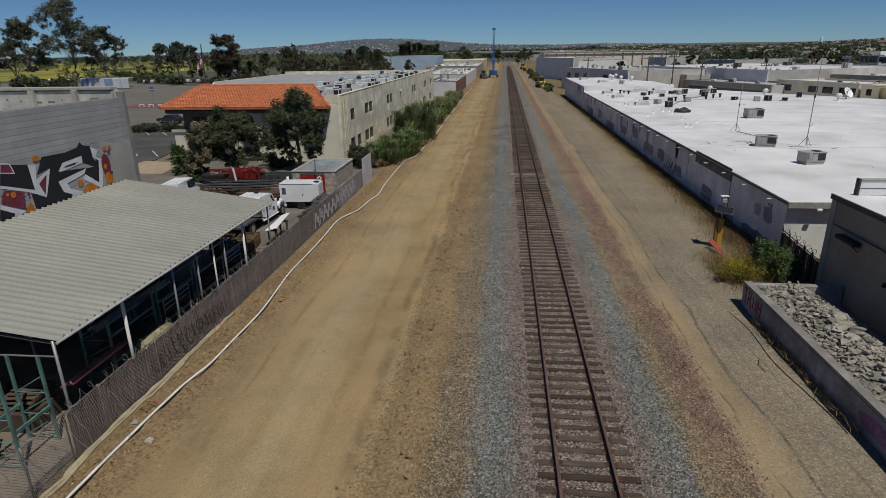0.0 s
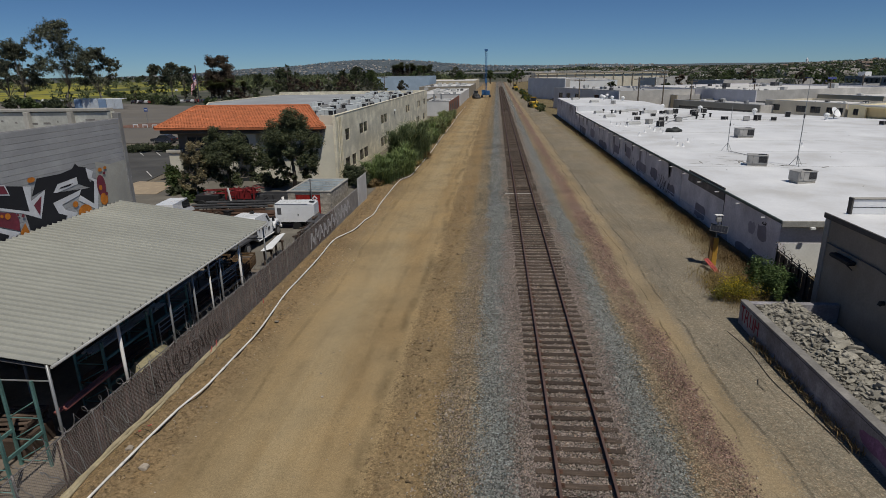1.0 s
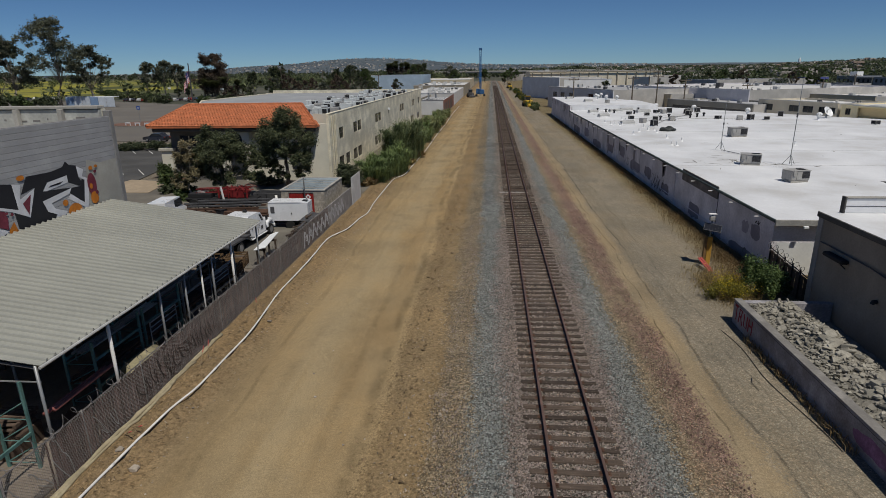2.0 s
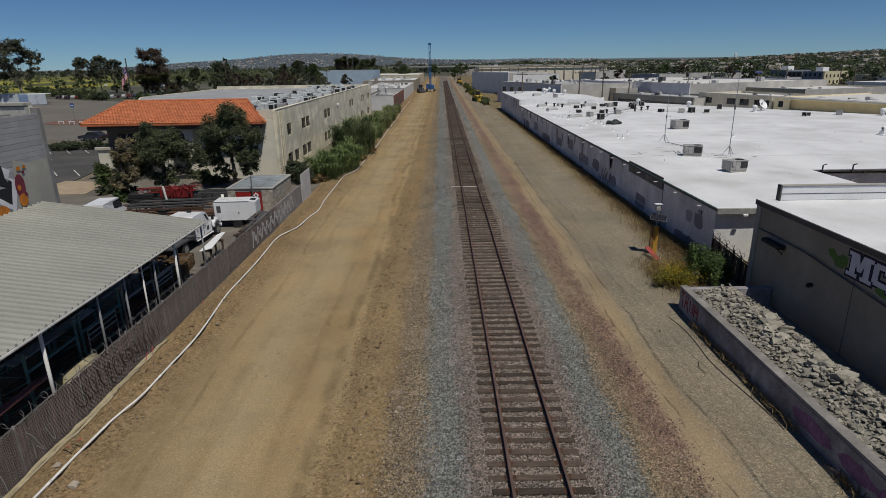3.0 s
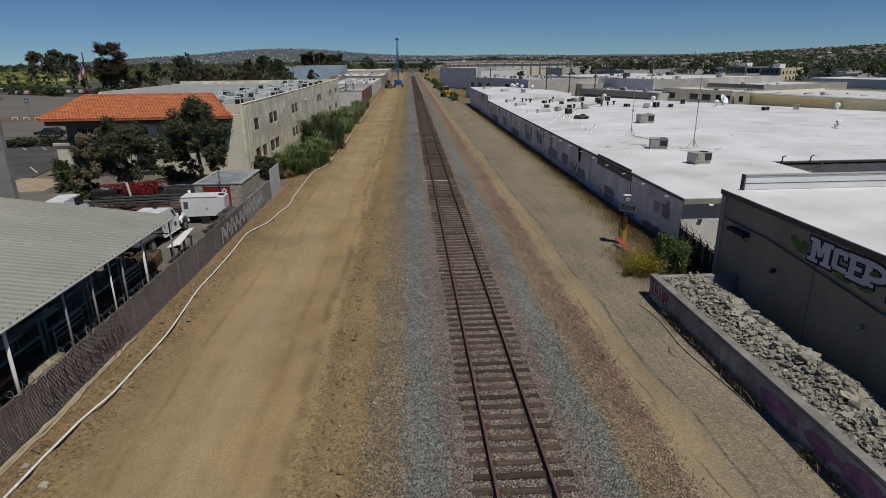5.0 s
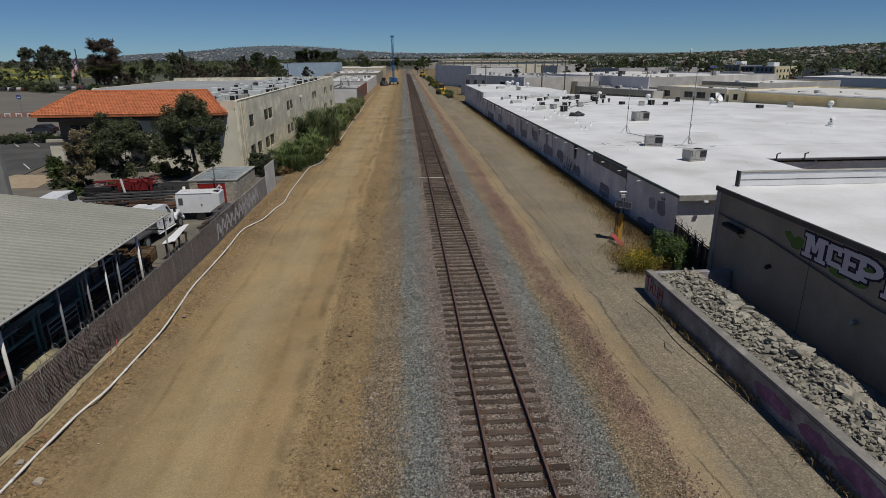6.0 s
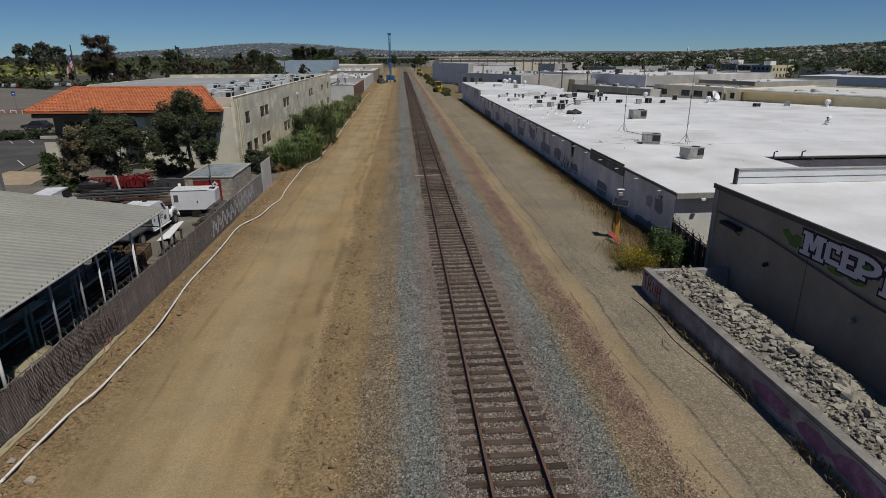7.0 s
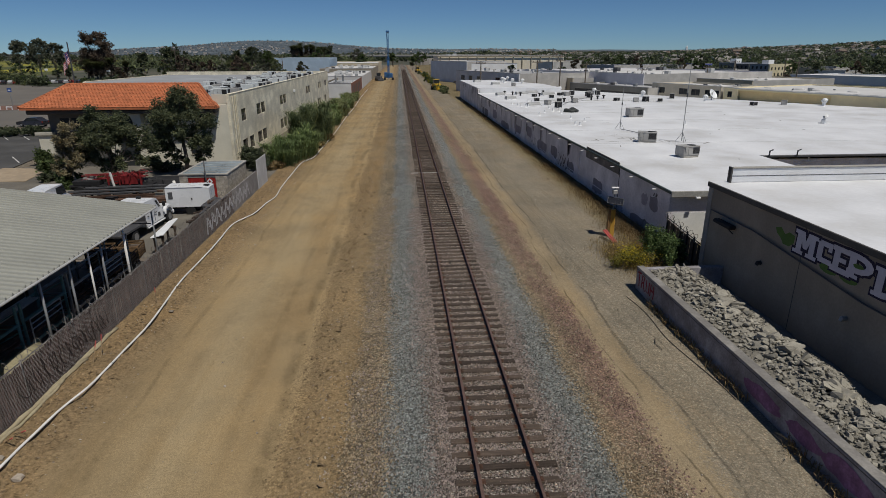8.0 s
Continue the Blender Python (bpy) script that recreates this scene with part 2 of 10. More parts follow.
M_BEIGE = mat("beige_stucco", (0.84, 0.775, 0.605), 0.88, 0, 0.34, 0.4, 4.6, 1.0, stretch=(1, 1, 1.3))
M_SMOOTHB = mat("smooth_beige_stucco", (0.68, 0.65, 0.54), 0.85, 0, 0.12, 0.4, 10, 0.08)
M_TILE = mat("terracotta_tile", (0.50, 0.165, 0.072), 0.8, 0, 0.22, 1.5, 9, 0.1)
M_TILEJ = mat("terracotta_field", (0.50, 0.165, 0.072), 0.8, 0, 0.22, 1.5, 9, 0.1, island=0.14)
M_DARKW = mat("dark_trim", (0.10, 0.095, 0.09), 0.7, 0, 0.3, 1, 12, 0.05)
M_BLOCK = mat("grey_block", (0.36, 0.36, 0.365), 0.9, 0, 0.16, 0.7, 16, 0.2, rnd=0.08)
M_BLOCKJ = mat("block_joint", (0.24, 0.235, 0.23), 0.95, 0, 0.2, 1, 18, 0.1)
M_CONC = mat("concrete", (0.42, 0.40, 0.36), 0.9, 0, 0.28, 0.9, 14, 0.2)
M_PLANTER = mat("planter_wall", (0.37, 0.355, 0.375), 0.9, 0, 0.5, 1.1, 12, 0.2, tint=(0.20, 0.18, 0.18))
M_STEEL = mat("galvanised_steel", (0.36, 0.37, 0.37), 0.5, 0.5, 0.25, 2, 30, 0.05)
M_ROOFS = mat("ribbed_metal_roof", (0.365, 0.365, 0.325), 0.55, 0.1, 0.12, 0.35, 6, 0.02, stretch=(0.4, 1.0, 1))
M_ASPH = mat("asphalt", (0.085, 0.083, 0.08), 0.9, 0, 0.3, 0.25, 20, 0.15)
M_ROAD = mat("worn_road", (0.165, 0.15, 0.13), 0.9, 0, 0.2, 0.1, 12, 0.1)
M_GLASS = mat("dark_window_glass", (0.03, 0.035, 0.04), 0.12, 0, 0.2, 0.6, 6, 0.0, spec=0.5)
M_GREYD = mat("dark_grey_metal", (0.10, 0.10, 0.105), 0.6, 0.2, 0.3, 2, 20, 0.05)
M_AC = mat("unit_grey_paint", (0.40, 0.39, 0.37), 0.55, 0.1, 0.2, 2, 15, 0.04)
M_BLACK = mat("black_grille", (0.025, 0.025, 0.027), 0.7, 0, 0.3, 3, 25, 0.1)


# ---- building helpers ----
class Geo:
    """A bag of faces that becomes one mesh."""

    def __init__(self):
        self.v, self.f = [], []

    def add(self, verts, faces):
        n = len(self.v)
        self.v += [tuple(p) for p in verts]
        self.f += [tuple(n + i for i in f) for f in faces]
        return self

    def box(self, x0, x1, y0, y1, z0, z1, m=None):
        p = [(x, y, z) for z in (z0, z1) for y in (y0, y1) for x in (x0, x1)]
        if m is not None:
            p = [m @ Vector(q) for q in p]
        return self.add(p, [(0, 2, 3, 1), (4, 5, 7, 6), (0, 1, 5, 4), (2, 6, 7, 3), (0, 4, 6, 2), (1, 3, 7, 5)])

    def cbox(self, x0, x1, y0, y1, z0, z1, c=0.02, m=None):
        """A box with chamfered edges."""
        lo, hi = (x0, y0, z0), (x1, y1, z1)
        idx, p = {}, []
        for s in [(a, b, d) for a in (0, 1) for b in (0, 1) for d in (0, 1)]:
            for ax in range(3):
                q = [(lo[i] + (0 if i == ax else c)) if s[i] == 0 else (hi[i] - (0 if i == ax else c)) for i in range(3)]
                idx[(s, ax)] = len(p)
                p.append(q)
        faces = []
        for ax in range(3):
            o = [i for i in range(3) if i != ax]
            for side in (0, 1):
                ring = []
                for a, b in ((0, 0), (1, 0), (1, 1), (0, 1)):
                    s = [0, 0, 0]
                    s[ax], s[o[0]], s[o[1]] = side, a, b
                    ring.append(idx[(tuple(s), ax)])
                flip = (side == 0) ^ (ax == 1)
                faces.append(tuple(reversed(ring)) if flip else tuple(ring))
            for a in (0, 1):
                for b in (0, 1):
                    s0, s1 = [0, 0, 0], [0, 0, 0]
                    s0[o[0]], s0[o[1]], s1[o[0]], s1[o[1]] = a, b, a, b
                    s1[ax] = 1
                    s0, s1 = tuple(s0), tuple(s1)
                    quad = [idx[(s0, o[0])], idx[(s1, o[0])], idx[(s1, o[1])], idx[(s0, o[1])]]
                    faces.append(tuple(quad) if (a ^ b) ^ (ax == 1) else tuple(reversed(quad)))
        for s in [(a, b, d) for a in (0, 1) for b in (0, 1) for d in (0, 1)]:
            tri = (idx[(s, 0)], idx[(s, 1)], idx[(s, 2)])
            faces.append(tri if sum(s) % 2 else tuple(reversed(tri)))
        if m is not None:
            p = [m @ Vector(q) for q in p]
        return self.add(p, faces)

    def tube(self, pts, r, n=6, caps=True):
        """A round bar along points; r is one radius or one for each point."""
        pts = [Vector(p) for p in pts]
        rs = r if isinstance(r, (list, tuple)) else [r] * len(pts)
        rings = []
        for i, p in enumerate(pts):
            d = (pts[min(i + 1, len(pts) - 1)] - pts[max(i - 1, 0)]).normalized()
            a = d.cross(Vector((0, 0, 1)) if abs(d.z) < 0.9 else Vector((1, 0, 0))).normalized()
            b = d.cross(a)
            rings += [p + (a * math.cos(2 * math.pi * k / n) + b * math.sin(2 * math.pi * k / n)) * rs[i] for k in range(n)]
        faces = []
        for i in range(len(pts) - 1):
            for k in range(n):
                faces.append((i * n + k, i * n + (k + 1) % n, (i + 1) * n + (k + 1) % n, (i + 1) * n + k))
        if caps:
            faces += [tuple(reversed(range(n))), tuple(range((len(pts) - 1) * n, len(pts) * n))]
        return self.add(rings, faces)

    def disc(self, c, r, n=12, axis="z", h=0.0):
        """A short cylinder along an axis, h thick."""
        d = {"x": (1, 0, 0), "y": (0, 1, 0), "z": (0, 0, 1)}[axis]
        c = Vector(c)
        return self.tube([c, c + Vector(d) * h], r, n)

    def ball(self, c, r, n=10, k=6, sq=(1, 1, 1)):
        p = [(c[0], c[1], c[2] + r * sq[2])]
        for i in range(1, k):
            a = math.pi * i / k
            p += [(c[0] + r * sq[0] * math.sin(a) * math.cos(2 * math.pi * j / n), c[1] + r * sq[1] * math.sin(a) * math.sin(2 * math.pi * j / n), c[2] + r * sq[2] * math.cos(a)) for j in range(n)]
        p.append((c[0], c[1], c[2] - r * sq[2]))
        f = [(0, 1 + j, 1 + (j + 1) % n) for j in range(n)]
        for i in range(k - 2):
            f += [(1 + i * n + j, 1 + (i + 1) * n + j, 1 + (i + 1) * n + (j + 1) % n, 1 + i * n + (j + 1) % n) for j in range(n)]
        e = len(p) - 1
        f += [(e, 1 + (k - 2) * n + (j + 1) % n, 1 + (k - 2) * n + j) for j in range(n)]
        return self.add(p, f)

    def prism(self, poly, z0, z1, m=None):
        """A polygon in x, y (counter-clockwise), raised from z0 to z1."""
        n = len(poly)
        p = [(x, y, z0) for x, y in poly] + [(x, y, z1) for x, y in poly]
        if m is not None:
            p = [m @ Vector(q) for q in p]
        return self.add(p, [tuple(reversed(range(n))), tuple(range(n, 2 * n))] + [(i, (i + 1) % n, n + (i + 1) % n, n + i) for i in range(n)])

    def mesh(self, name, material=None, smooth=False):
        me = bpy.data.meshes.new(name)
        me.from_pydata(self.v, [], self.f)
        if material:
            me.materials.append(material)
        if smooth:
            me.polygons.foreach_set("use_smooth", [True] * len(me.polygons))
        me.update()
        return me


def thing(name, label, category, loc=(0, 0, 0), rz=0.0, group="", kind=""):
    ob = new(name)
    ob.empty_display_size = 0.2
    ob.matrix_world = pose(*loc, 0, 0, rz)
    return tagged(ob, label, category, group, kind)


def part(name, geo, material, parent, label="", smooth=False, kind=""):
    me = geo if isinstance(geo, bpy.types.Mesh) else geo.mesh(name, material, smooth)
    ob = new(name, me)
    ob.parent = parent
    return tagged(ob, label, kind=kind)


def solid(name, geo, material, label, category, kind="", group="", smooth=False, loc=None):
    """A thing that is one mesh."""
    ob = new(name, geo.mesh(name, material, smooth))
    if loc is not None:
        ob.matrix_world = loc
    return tagged(ob, label, category, group, kind)


rng = np.random.default_rng(7)


def leaf_mesh(name, centres, size, material, rnd, flat=0.5, long=1.6):
    """Many small bent leaves, one at each centre, turned at random."""
    c = np.asarray(centres, float)
    n = len(c)
    a = rnd.normal(size=(n, 3))
    a[:, 2] *= flat
    a /= np.linalg.norm(a, axis=1)[:, None]
    b = np.cross(a, rnd.normal(size=(n, 3)))
    b /= np.linalg.norm(b, axis=1)[:, None]
    s = size * rnd.uniform(0.6, 1.4, (n, 1))
    a, b = a * s * long * 0.5, b * s * 0.5
    v = np.stack([c - a, c + b * 0.8, c + a, c - b * 0.8], 1).reshape(-1, 3)
    f = np.arange(n * 4).reshape(-1, 4)
    me = bpy.data.meshes.new(name)
    me.from_pydata(v.tolist(), [], f.tolist())
    me.materials.append(material)
    return me


def clump_points(blobs, n, rnd, shell=0.55):
    """Points inside uneven clumps, denser towards the skin, split again into small tufts."""
    out = []
    vol = np.array([b[3] * b[4] * b[5] for b in blobs]) ** 0.7
    for b, share in zip(blobs, vol / vol.sum()):
        k = max(4, int(n * share))
        tufts = max(3, k // 34)
        d = rnd.normal(size=(tufts, 3))
        d /= np.linalg.norm(d, axis=1)[:, None]
        t = d * (rnd.uniform(shell, 1.0, (tufts, 1))) * np.array(b[3:6])
        pick = rnd.integers(0, tufts, k)
        spread = 0.24 * min(b[3:6])
        out.append(np.array(b[:3]) + t[pick] + rnd.normal(size=(k, 3)) * spread)
    return np.concatenate(out)


def leaf_material(name, color, var=0.45, rough=0.6):
    m = bpy.data.materials.new(name)
    m.use_nodes = True
    nt = m.node_tree
    bs = nt.nodes["Principled BSDF"]
    geo = nt.nodes.new("ShaderNodeNewGeometry")
    lo, hi = tuple(c * (1 - var) for c in color), tuple(c * (1 + var) for c in color)
    warm = (hi[0] * 1.25, hi[1] * 1.05, hi[2] * 0.8)
    col = ramp_node(nt, geo.outputs["Random Per Island"], [(0.0, lo), (0.55, color), (0.9, hi), (1.0, warm)])
    col = mix_node(nt, 1.0, col, ramp_node(nt, noise_node(nt, 0.5, 4, 0.6, geo.outputs["Position"]), [(0.35, g3(0.75)), (0.65, g3(1.2))]), "MULTIPLY")
    nt.links.new(col, bs.inputs["Base Color"])
    bs.inputs["Roughness"].default_value = rough
    bs.inputs["Specular IOR Level"].default_value = 0.25
    thin = nt.nodes.new("ShaderNodeBsdfTranslucent")
    nt.links.new(col, thin.inputs["Color"])
    both = nt.nodes.new("ShaderNodeMixShader")
    both.inputs[0].default_value = 0.35
    nt.links.new(bs.outputs[0], both.inputs[1])
    nt.links.new(thin.outputs[0], both.inputs[2])
    nt.links.new(both.outputs[0], nt.nodes["Material Output"].inputs["Surface"])
    return m


M_BARK = mat("grey_bark", (0.17, 0.14, 0.11), 0.9, 0, 0.4, 3, 20, 0.3)
M_BARKP = mat("pale_bark", (0.36, 0.31, 0.25), 0.9, 0, 0.35, 2, 12, 0.2)
L_GREEN = leaf_material("leaf_green", (0.085, 0.118, 0.045))
L_DARK = leaf_material("leaf_dark", (0.080, 0.097, 0.054))
L_OLIVE = leaf_material("leaf_olive", (0.135, 0.158, 0.076))
L_EUC = leaf_material("leaf_gum", (0.118, 0.128, 0.088))
L_REED = leaf_material("leaf_reed", (0.19, 0.25, 0.10))
L_DRY = leaf_material("leaf_dry", (0.30, 0.22, 0.11))
L_BROWN = leaf_material("leaf_brown", (0.115, 0.088, 0.066))
L_DRYG = leaf_material("leaf_dry_gold", (0.27, 0.20, 0.085))
L_YELO = leaf_material("leaf_mustard", (0.17, 0.16, 0.035))
L_YELD = leaf_material("petal_mustard", (0.48, 0.38, 0.03), 0.3)
L_LEAF = leaf_material("leaf_fresh", (0.105, 0.155, 0.055))
L_TREE = leaf_material("leaf_dull_green", (0.110, 0.128, 0.068))
L_WEED = leaf_material("leaf_weed", (0.185, 0.128, 0.062))
L_PALM = leaf_material("leaf_palm", (0.075, 0.085, 0.035))
L_YELG = leaf_material("leaf_yellow_green", (0.20, 0.19, 0.03))


def tree(name, label, loc, blobs, n, leaf, trunk_r, leaf_mat, bark, seed, group="", shell=0.5, fork=0.45, split_to=0):
    """A tapered trunk, limbs to every clump, and a crown of small leaves. Clumps are (x, y, z, rx, ry, rz) from the base."""
    rnd = np.random.default_rng(seed)
    t = thing(name, label, "tree", loc, group=group)
    g = Geo()
    masses, twigs = blobs, []
    if split_to:
        fine = []
        for b in blobs:
            for _ in range(split_to):
                d = rnd.normal(size=3)
                d *= rnd.uniform(0.35, 1.0) / np.linalg.norm(d)
                k = rnd.uniform(0.32, 0.56)
                fine.append((b[0] + d[0] * b[3], b[1] + d[1] * b[4], max(0.5, b[2] + d[2] * b[5]), b[3] * k, b[4] * k, b[5] * k * 1.1))
                twigs.append((b, fine[-1]))
        blobs = fine
    top = max(b[2] for b in blobs)
    split = Vector((rnd.normal() * 0.03 * top, rnd.normal() * 0.03 * top, top * fork))
    g.tube([(0, 0, -0.1), split * 0.5 + Vector((rnd.normal() * 0.02 * top, 0, 0)), split], [trunk_r * 1.2, trunk_r * 0.9, trunk_r * 0.7], 8)
    for b, e in twigs:
        g.tube([b[:3], e[:3]], [trunk_r * 0.14, trunk_r * 0.05], 4)
    for b in masses:
        e = Vector(b[:3])
        mid = split.lerp(e, 0.5) + Vector((rnd.normal() * 0.1, rnd.normal() * 0.1, 0.06 * top))
        r = trunk_r * min(0.42, 1.9 / len(masses) ** 0.75)
        g.tube([split * 0.97, mid, e], [r, r * 0.7, r * 0.3], 5)
        for _ in range(4):
            q = e + Vector(rnd.normal(size=3)) * min(b[3:6]) * 0.55
            g.tube([mid.lerp(e, 0.6), q], [r * 0.35, r * 0.12], 4)
    part("trunk", g, bark, t, smooth=True)
    part("crown", leaf_mesh("crown", clump_points(blobs, n, rnd, shell), leaf, leaf_mat, rnd), None, t)
    return t


def bush(name, label, loc, r, h, n, leaf, leaf_mat, seed, category="bush", group=""):
    rnd = np.random.default_rng(seed)
    blobs = [(rnd.normal() * r * 0.35, rnd.normal() * r * 0.35, h * rnd.uniform(0.3, 0.7), r * rnd.uniform(0.4, 0.7), r * rnd.uniform(0.4, 0.7), h * rnd.uniform(0.28, 0.45)) for _ in range(6)]
    t = thing(name, label, category, loc, group=group)
    g = Geo()
    for b in blobs:
        g.tube([(b[0] * 0.2, b[1] * 0.2, -0.05), (b[0], b[1], b[2])], [0.03, 0.012], 5)
    part("stems", g, M_BARK, t)
    p = clump_points(blobs, n, rnd, 0.3)
    p[:, 2] = np.abs(p[:, 2])
    part("foliage", leaf_mesh("foliage", p, leaf, leaf_mat, rnd), None, t)
    return t


def blade_mesh(name, bases, height, width, lean, material, rnd, bend=0.5):
    """Upright blades (reeds, grass): two tapering quads and a tip each."""
    p = np.asarray(bases, float)
    n = len(p)
    h = height * rnd.uniform(0.55, 1.15, (n, 1))
    d = rnd.normal(size=(n, 2))
    d /= np.linalg.norm(d, axis=1)[:, None]
    w = np.stack([-d[:, 1], d[:, 0], np.zeros(n)], 1) * width * rnd.uniform(0.6, 1.3, (n, 1))
    out = np.concatenate([d, np.zeros((n, 1))], 1) * h * lean * rnd.uniform(0.2, 1.4, (n, 1))
    up = np.array([0, 0, 1.0])
    m = p + out * 0.35 + up * h * 0.6
    e = p + out * (1 + bend) + up * h * (1 - 0.12 * bend)
    v = np.stack([p - w * 0.5, p + w * 0.5, m - w * 0.5, m + w * 0.5, e], 1).reshape(-1, 3)
    k = np.arange(n)[:, None] * 5
    quads = (k + np.array([[0, 1, 3, 2]])).tolist()
    tris = (k + np.array([[2, 3, 4]])).tolist()
    me = bpy.data.meshes.new(name)
    me.from_pydata(v.tolist(), [], quads + tris)
    me.materials.append(material)
    return me


# ---- the land: one sheet to the horizon ----
PROFILE_X = [-5000, -15.2, -14.6, -13.9, -13.2, -12.4, -9.5, -6.5, -5.2, -4.3, -3.2, -2.0, -1.5, 1.5, 2.0, 3.2, 4.4, 5.0, 8.6, 11.0, 5000]
PROFILE_Z = [-0.55, -0.55, -0.45, -0.36, -0.50, -0.62, -0.66, -0.60, -0.42, -0.38, -0.22, -0.07, -0.05, -0.05, -0.07, -0.28, -0.46, -0.52, -0.52, -0.50, -0.50]


def lumps(x, y, s, seed):
    """Soft value noise on arrays."""
    xs, ys = x / s + seed * 17.3, y / s - seed * 9.1
    xi, yi = np.floor(xs), np.floor(ys)
    fx, fy = xs - xi, ys - yi
    fx, fy = fx * fx * (3 - 2 * fx), fy * fy * (3 - 2 * fy)

    def h(a, b):
        v = np.sin(a * 127.1 + b * 311.7 + seed * 74.7) * 43758.5453
        return v - np.floor(v)
    return (h(xi, yi) * (1 - fx) + h(xi + 1, yi) * fx) * (1 - fy) + (h(xi, yi + 1) * (1 - fx) + h(xi + 1, yi + 1) * fx) * fy - 0.5


def ground_z(x, y):
    x, y = np.asarray(x, float), np.asarray(y, float)
    z = np.interp(x, PROFILE_X, PROFILE_Z)
    verge = np.exp(-((x + 13.6) / 0.9) ** 2) + 0.6 * np.exp(-((x + 5.2) / 0.9) ** 2) + 0.25 * np.exp(-((x - 3.9) / 1.2) ** 2)
    near = np.where((np.abs(x + 1) < 16) & (y < 260), 1.0, 0.0)
    z = z + near * (verge * (0.22 * lumps(x, y, 0.7, 1) + 0.12 * lumps(x, y, 0.3, 2)) + 0.05 * lumps(x, y, 1.7, 3) + 0.10 * lumps(x, y * 0.2, 1.1, 4) * np.exp(-((x + 9) / 3.2) ** 4))
    # far hills: a ridge ahead to the left, a built-up slope to the right
    r = np.hypot(x, y)
    az = np.degrees(np.arctan2(x, np.maximum(y, 1e-3)))
    ridge = 70 * np.exp(-((az + 11) / 9.0) ** 2) + 26 * np.exp(-((az + 22) / 6.0) ** 2) + 5 + 26 * np.exp(-((az - 8) / 20.0) ** 2)
    z = z + np.clip((r - 2600) / 1500, 0, 1) ** 1.3 * ridge * (1 + 0.35 * lumps(x, y, 420, 5))
    slope = 9 + 20 * np.clip((az - 22) / 18, 0, 1.3) ** 1.2
    z = z + np.where((az > 2) & (y > 0), np.clip((r - 420) / 1150, 0, 1) ** 1.1 * slope * np.clip((az - 2) / 8, 0, 1) * (1 + 0.3 * lumps(x, y, 260, 6)), 0)
    return z


def axis(*runs):
    out = []
    for a, b, n in runs:
        out += list(np.linspace(a, b, n, endpoint=False))
    return np.array(out + [runs[-1][1]])


def grow(a, b, n):
    return [a + (b - a) * (k / n) ** 2.2 for k in range(1, n + 1)]


def build_ground():
    gx = np.array([-v for v in reversed(grow(17, 4700, 46))] + list(axis((-17, -11.8, 32), (-11.8, -6.6, 16), (-6.6, 5.6, 52), (5.6, 12.5, 16))) + grow(12.5, 4700, 46))
    gy = np.array([-v for v in reversed(grow(0, 900, 12))] + list(axis((0, 8, 6), (8, 34, 118), (34, 62, 70), (62, 130, 70))) + grow(130, 4750, 64))
    X, Y = np.meshgrid(gx, gy)
    Z = ground_z(X, Y)
    n, k = X.shape[1], X.shape[0]
    i = np.arange(n * k).reshape(k, n)
    quads = np.stack([i[:-1, :-1], i[:-1, 1:], i[1:, 1:], i[1:, :-1]], -1).reshape(-1, 4)
    me = bpy.data.meshes.new("ground")
    me.from_pydata(np.stack([X, Y, Z], -1).reshape(-1, 3).tolist(), [], quads.tolist())
    me.materials.append(M_GROUND)
    me.polygons.foreach_set("use_smooth", [True] * len(me.polygons))
    return tagged(new("ground", me), "graded tan dirt and grey stone ballast stretching to dry hills", "ground", kind="structure")


build_ground()

# ---- the railway ----
track = thing("railway_track", "single rusty railway line on dark wooden ties in grey ballast", "railway track", kind="structure")


def rail_geo(x):
    prof = [(-0.07, 0.0), (0.07, 0.0), (0.07, 0.015), (0.012, 0.035), (0.012, 0.115), (0.037, 0.13), (0.037, 0.168), (-0.037, 0.168), (-0.037, 0.13), (-0.012, 0.115), (-0.012, 0.035), (-0.07, 0.015)]
    g = Geo()
    ys = [-60] + list(range(0, 200, 20)) + [200, 300, 450, 700, 1000]
    n = len(prof)
    g.add([(x + a, y, 0.012 + b * 0.86) for y in ys for a, b in prof],
          [(i * n + k, i * n + (k + 1) % n, (i + 1) * n + (k + 1) % n, (i + 1) * n + k) for i in range(len(ys) - 1) for k in range(n)])
    return g


for rx in (-0.7525, 0.7525):
    part("rail", rail_geo(rx), M_RAIL, track)
marker = solid("cable_cover", Geo().cbox(-1.62, 0.98, -0.03, 0.03, 0.0, 0.03, 0.008), M_PIPE, "thin white cable cover laid across the ties", "cable cover", loc=pose(-0.1, 52.6, 0.004))


# ---- right of the line: long white-roofed building ----
WX = 11.9


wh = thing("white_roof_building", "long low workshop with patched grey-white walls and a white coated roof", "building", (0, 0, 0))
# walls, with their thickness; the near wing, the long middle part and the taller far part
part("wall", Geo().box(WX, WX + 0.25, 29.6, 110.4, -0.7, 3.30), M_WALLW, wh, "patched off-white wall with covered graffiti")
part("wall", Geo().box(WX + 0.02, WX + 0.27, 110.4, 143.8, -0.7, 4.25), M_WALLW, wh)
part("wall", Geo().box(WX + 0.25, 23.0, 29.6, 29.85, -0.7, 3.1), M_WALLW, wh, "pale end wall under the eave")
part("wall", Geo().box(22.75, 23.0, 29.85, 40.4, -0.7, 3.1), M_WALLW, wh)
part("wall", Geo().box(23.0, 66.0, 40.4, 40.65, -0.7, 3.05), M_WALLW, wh)
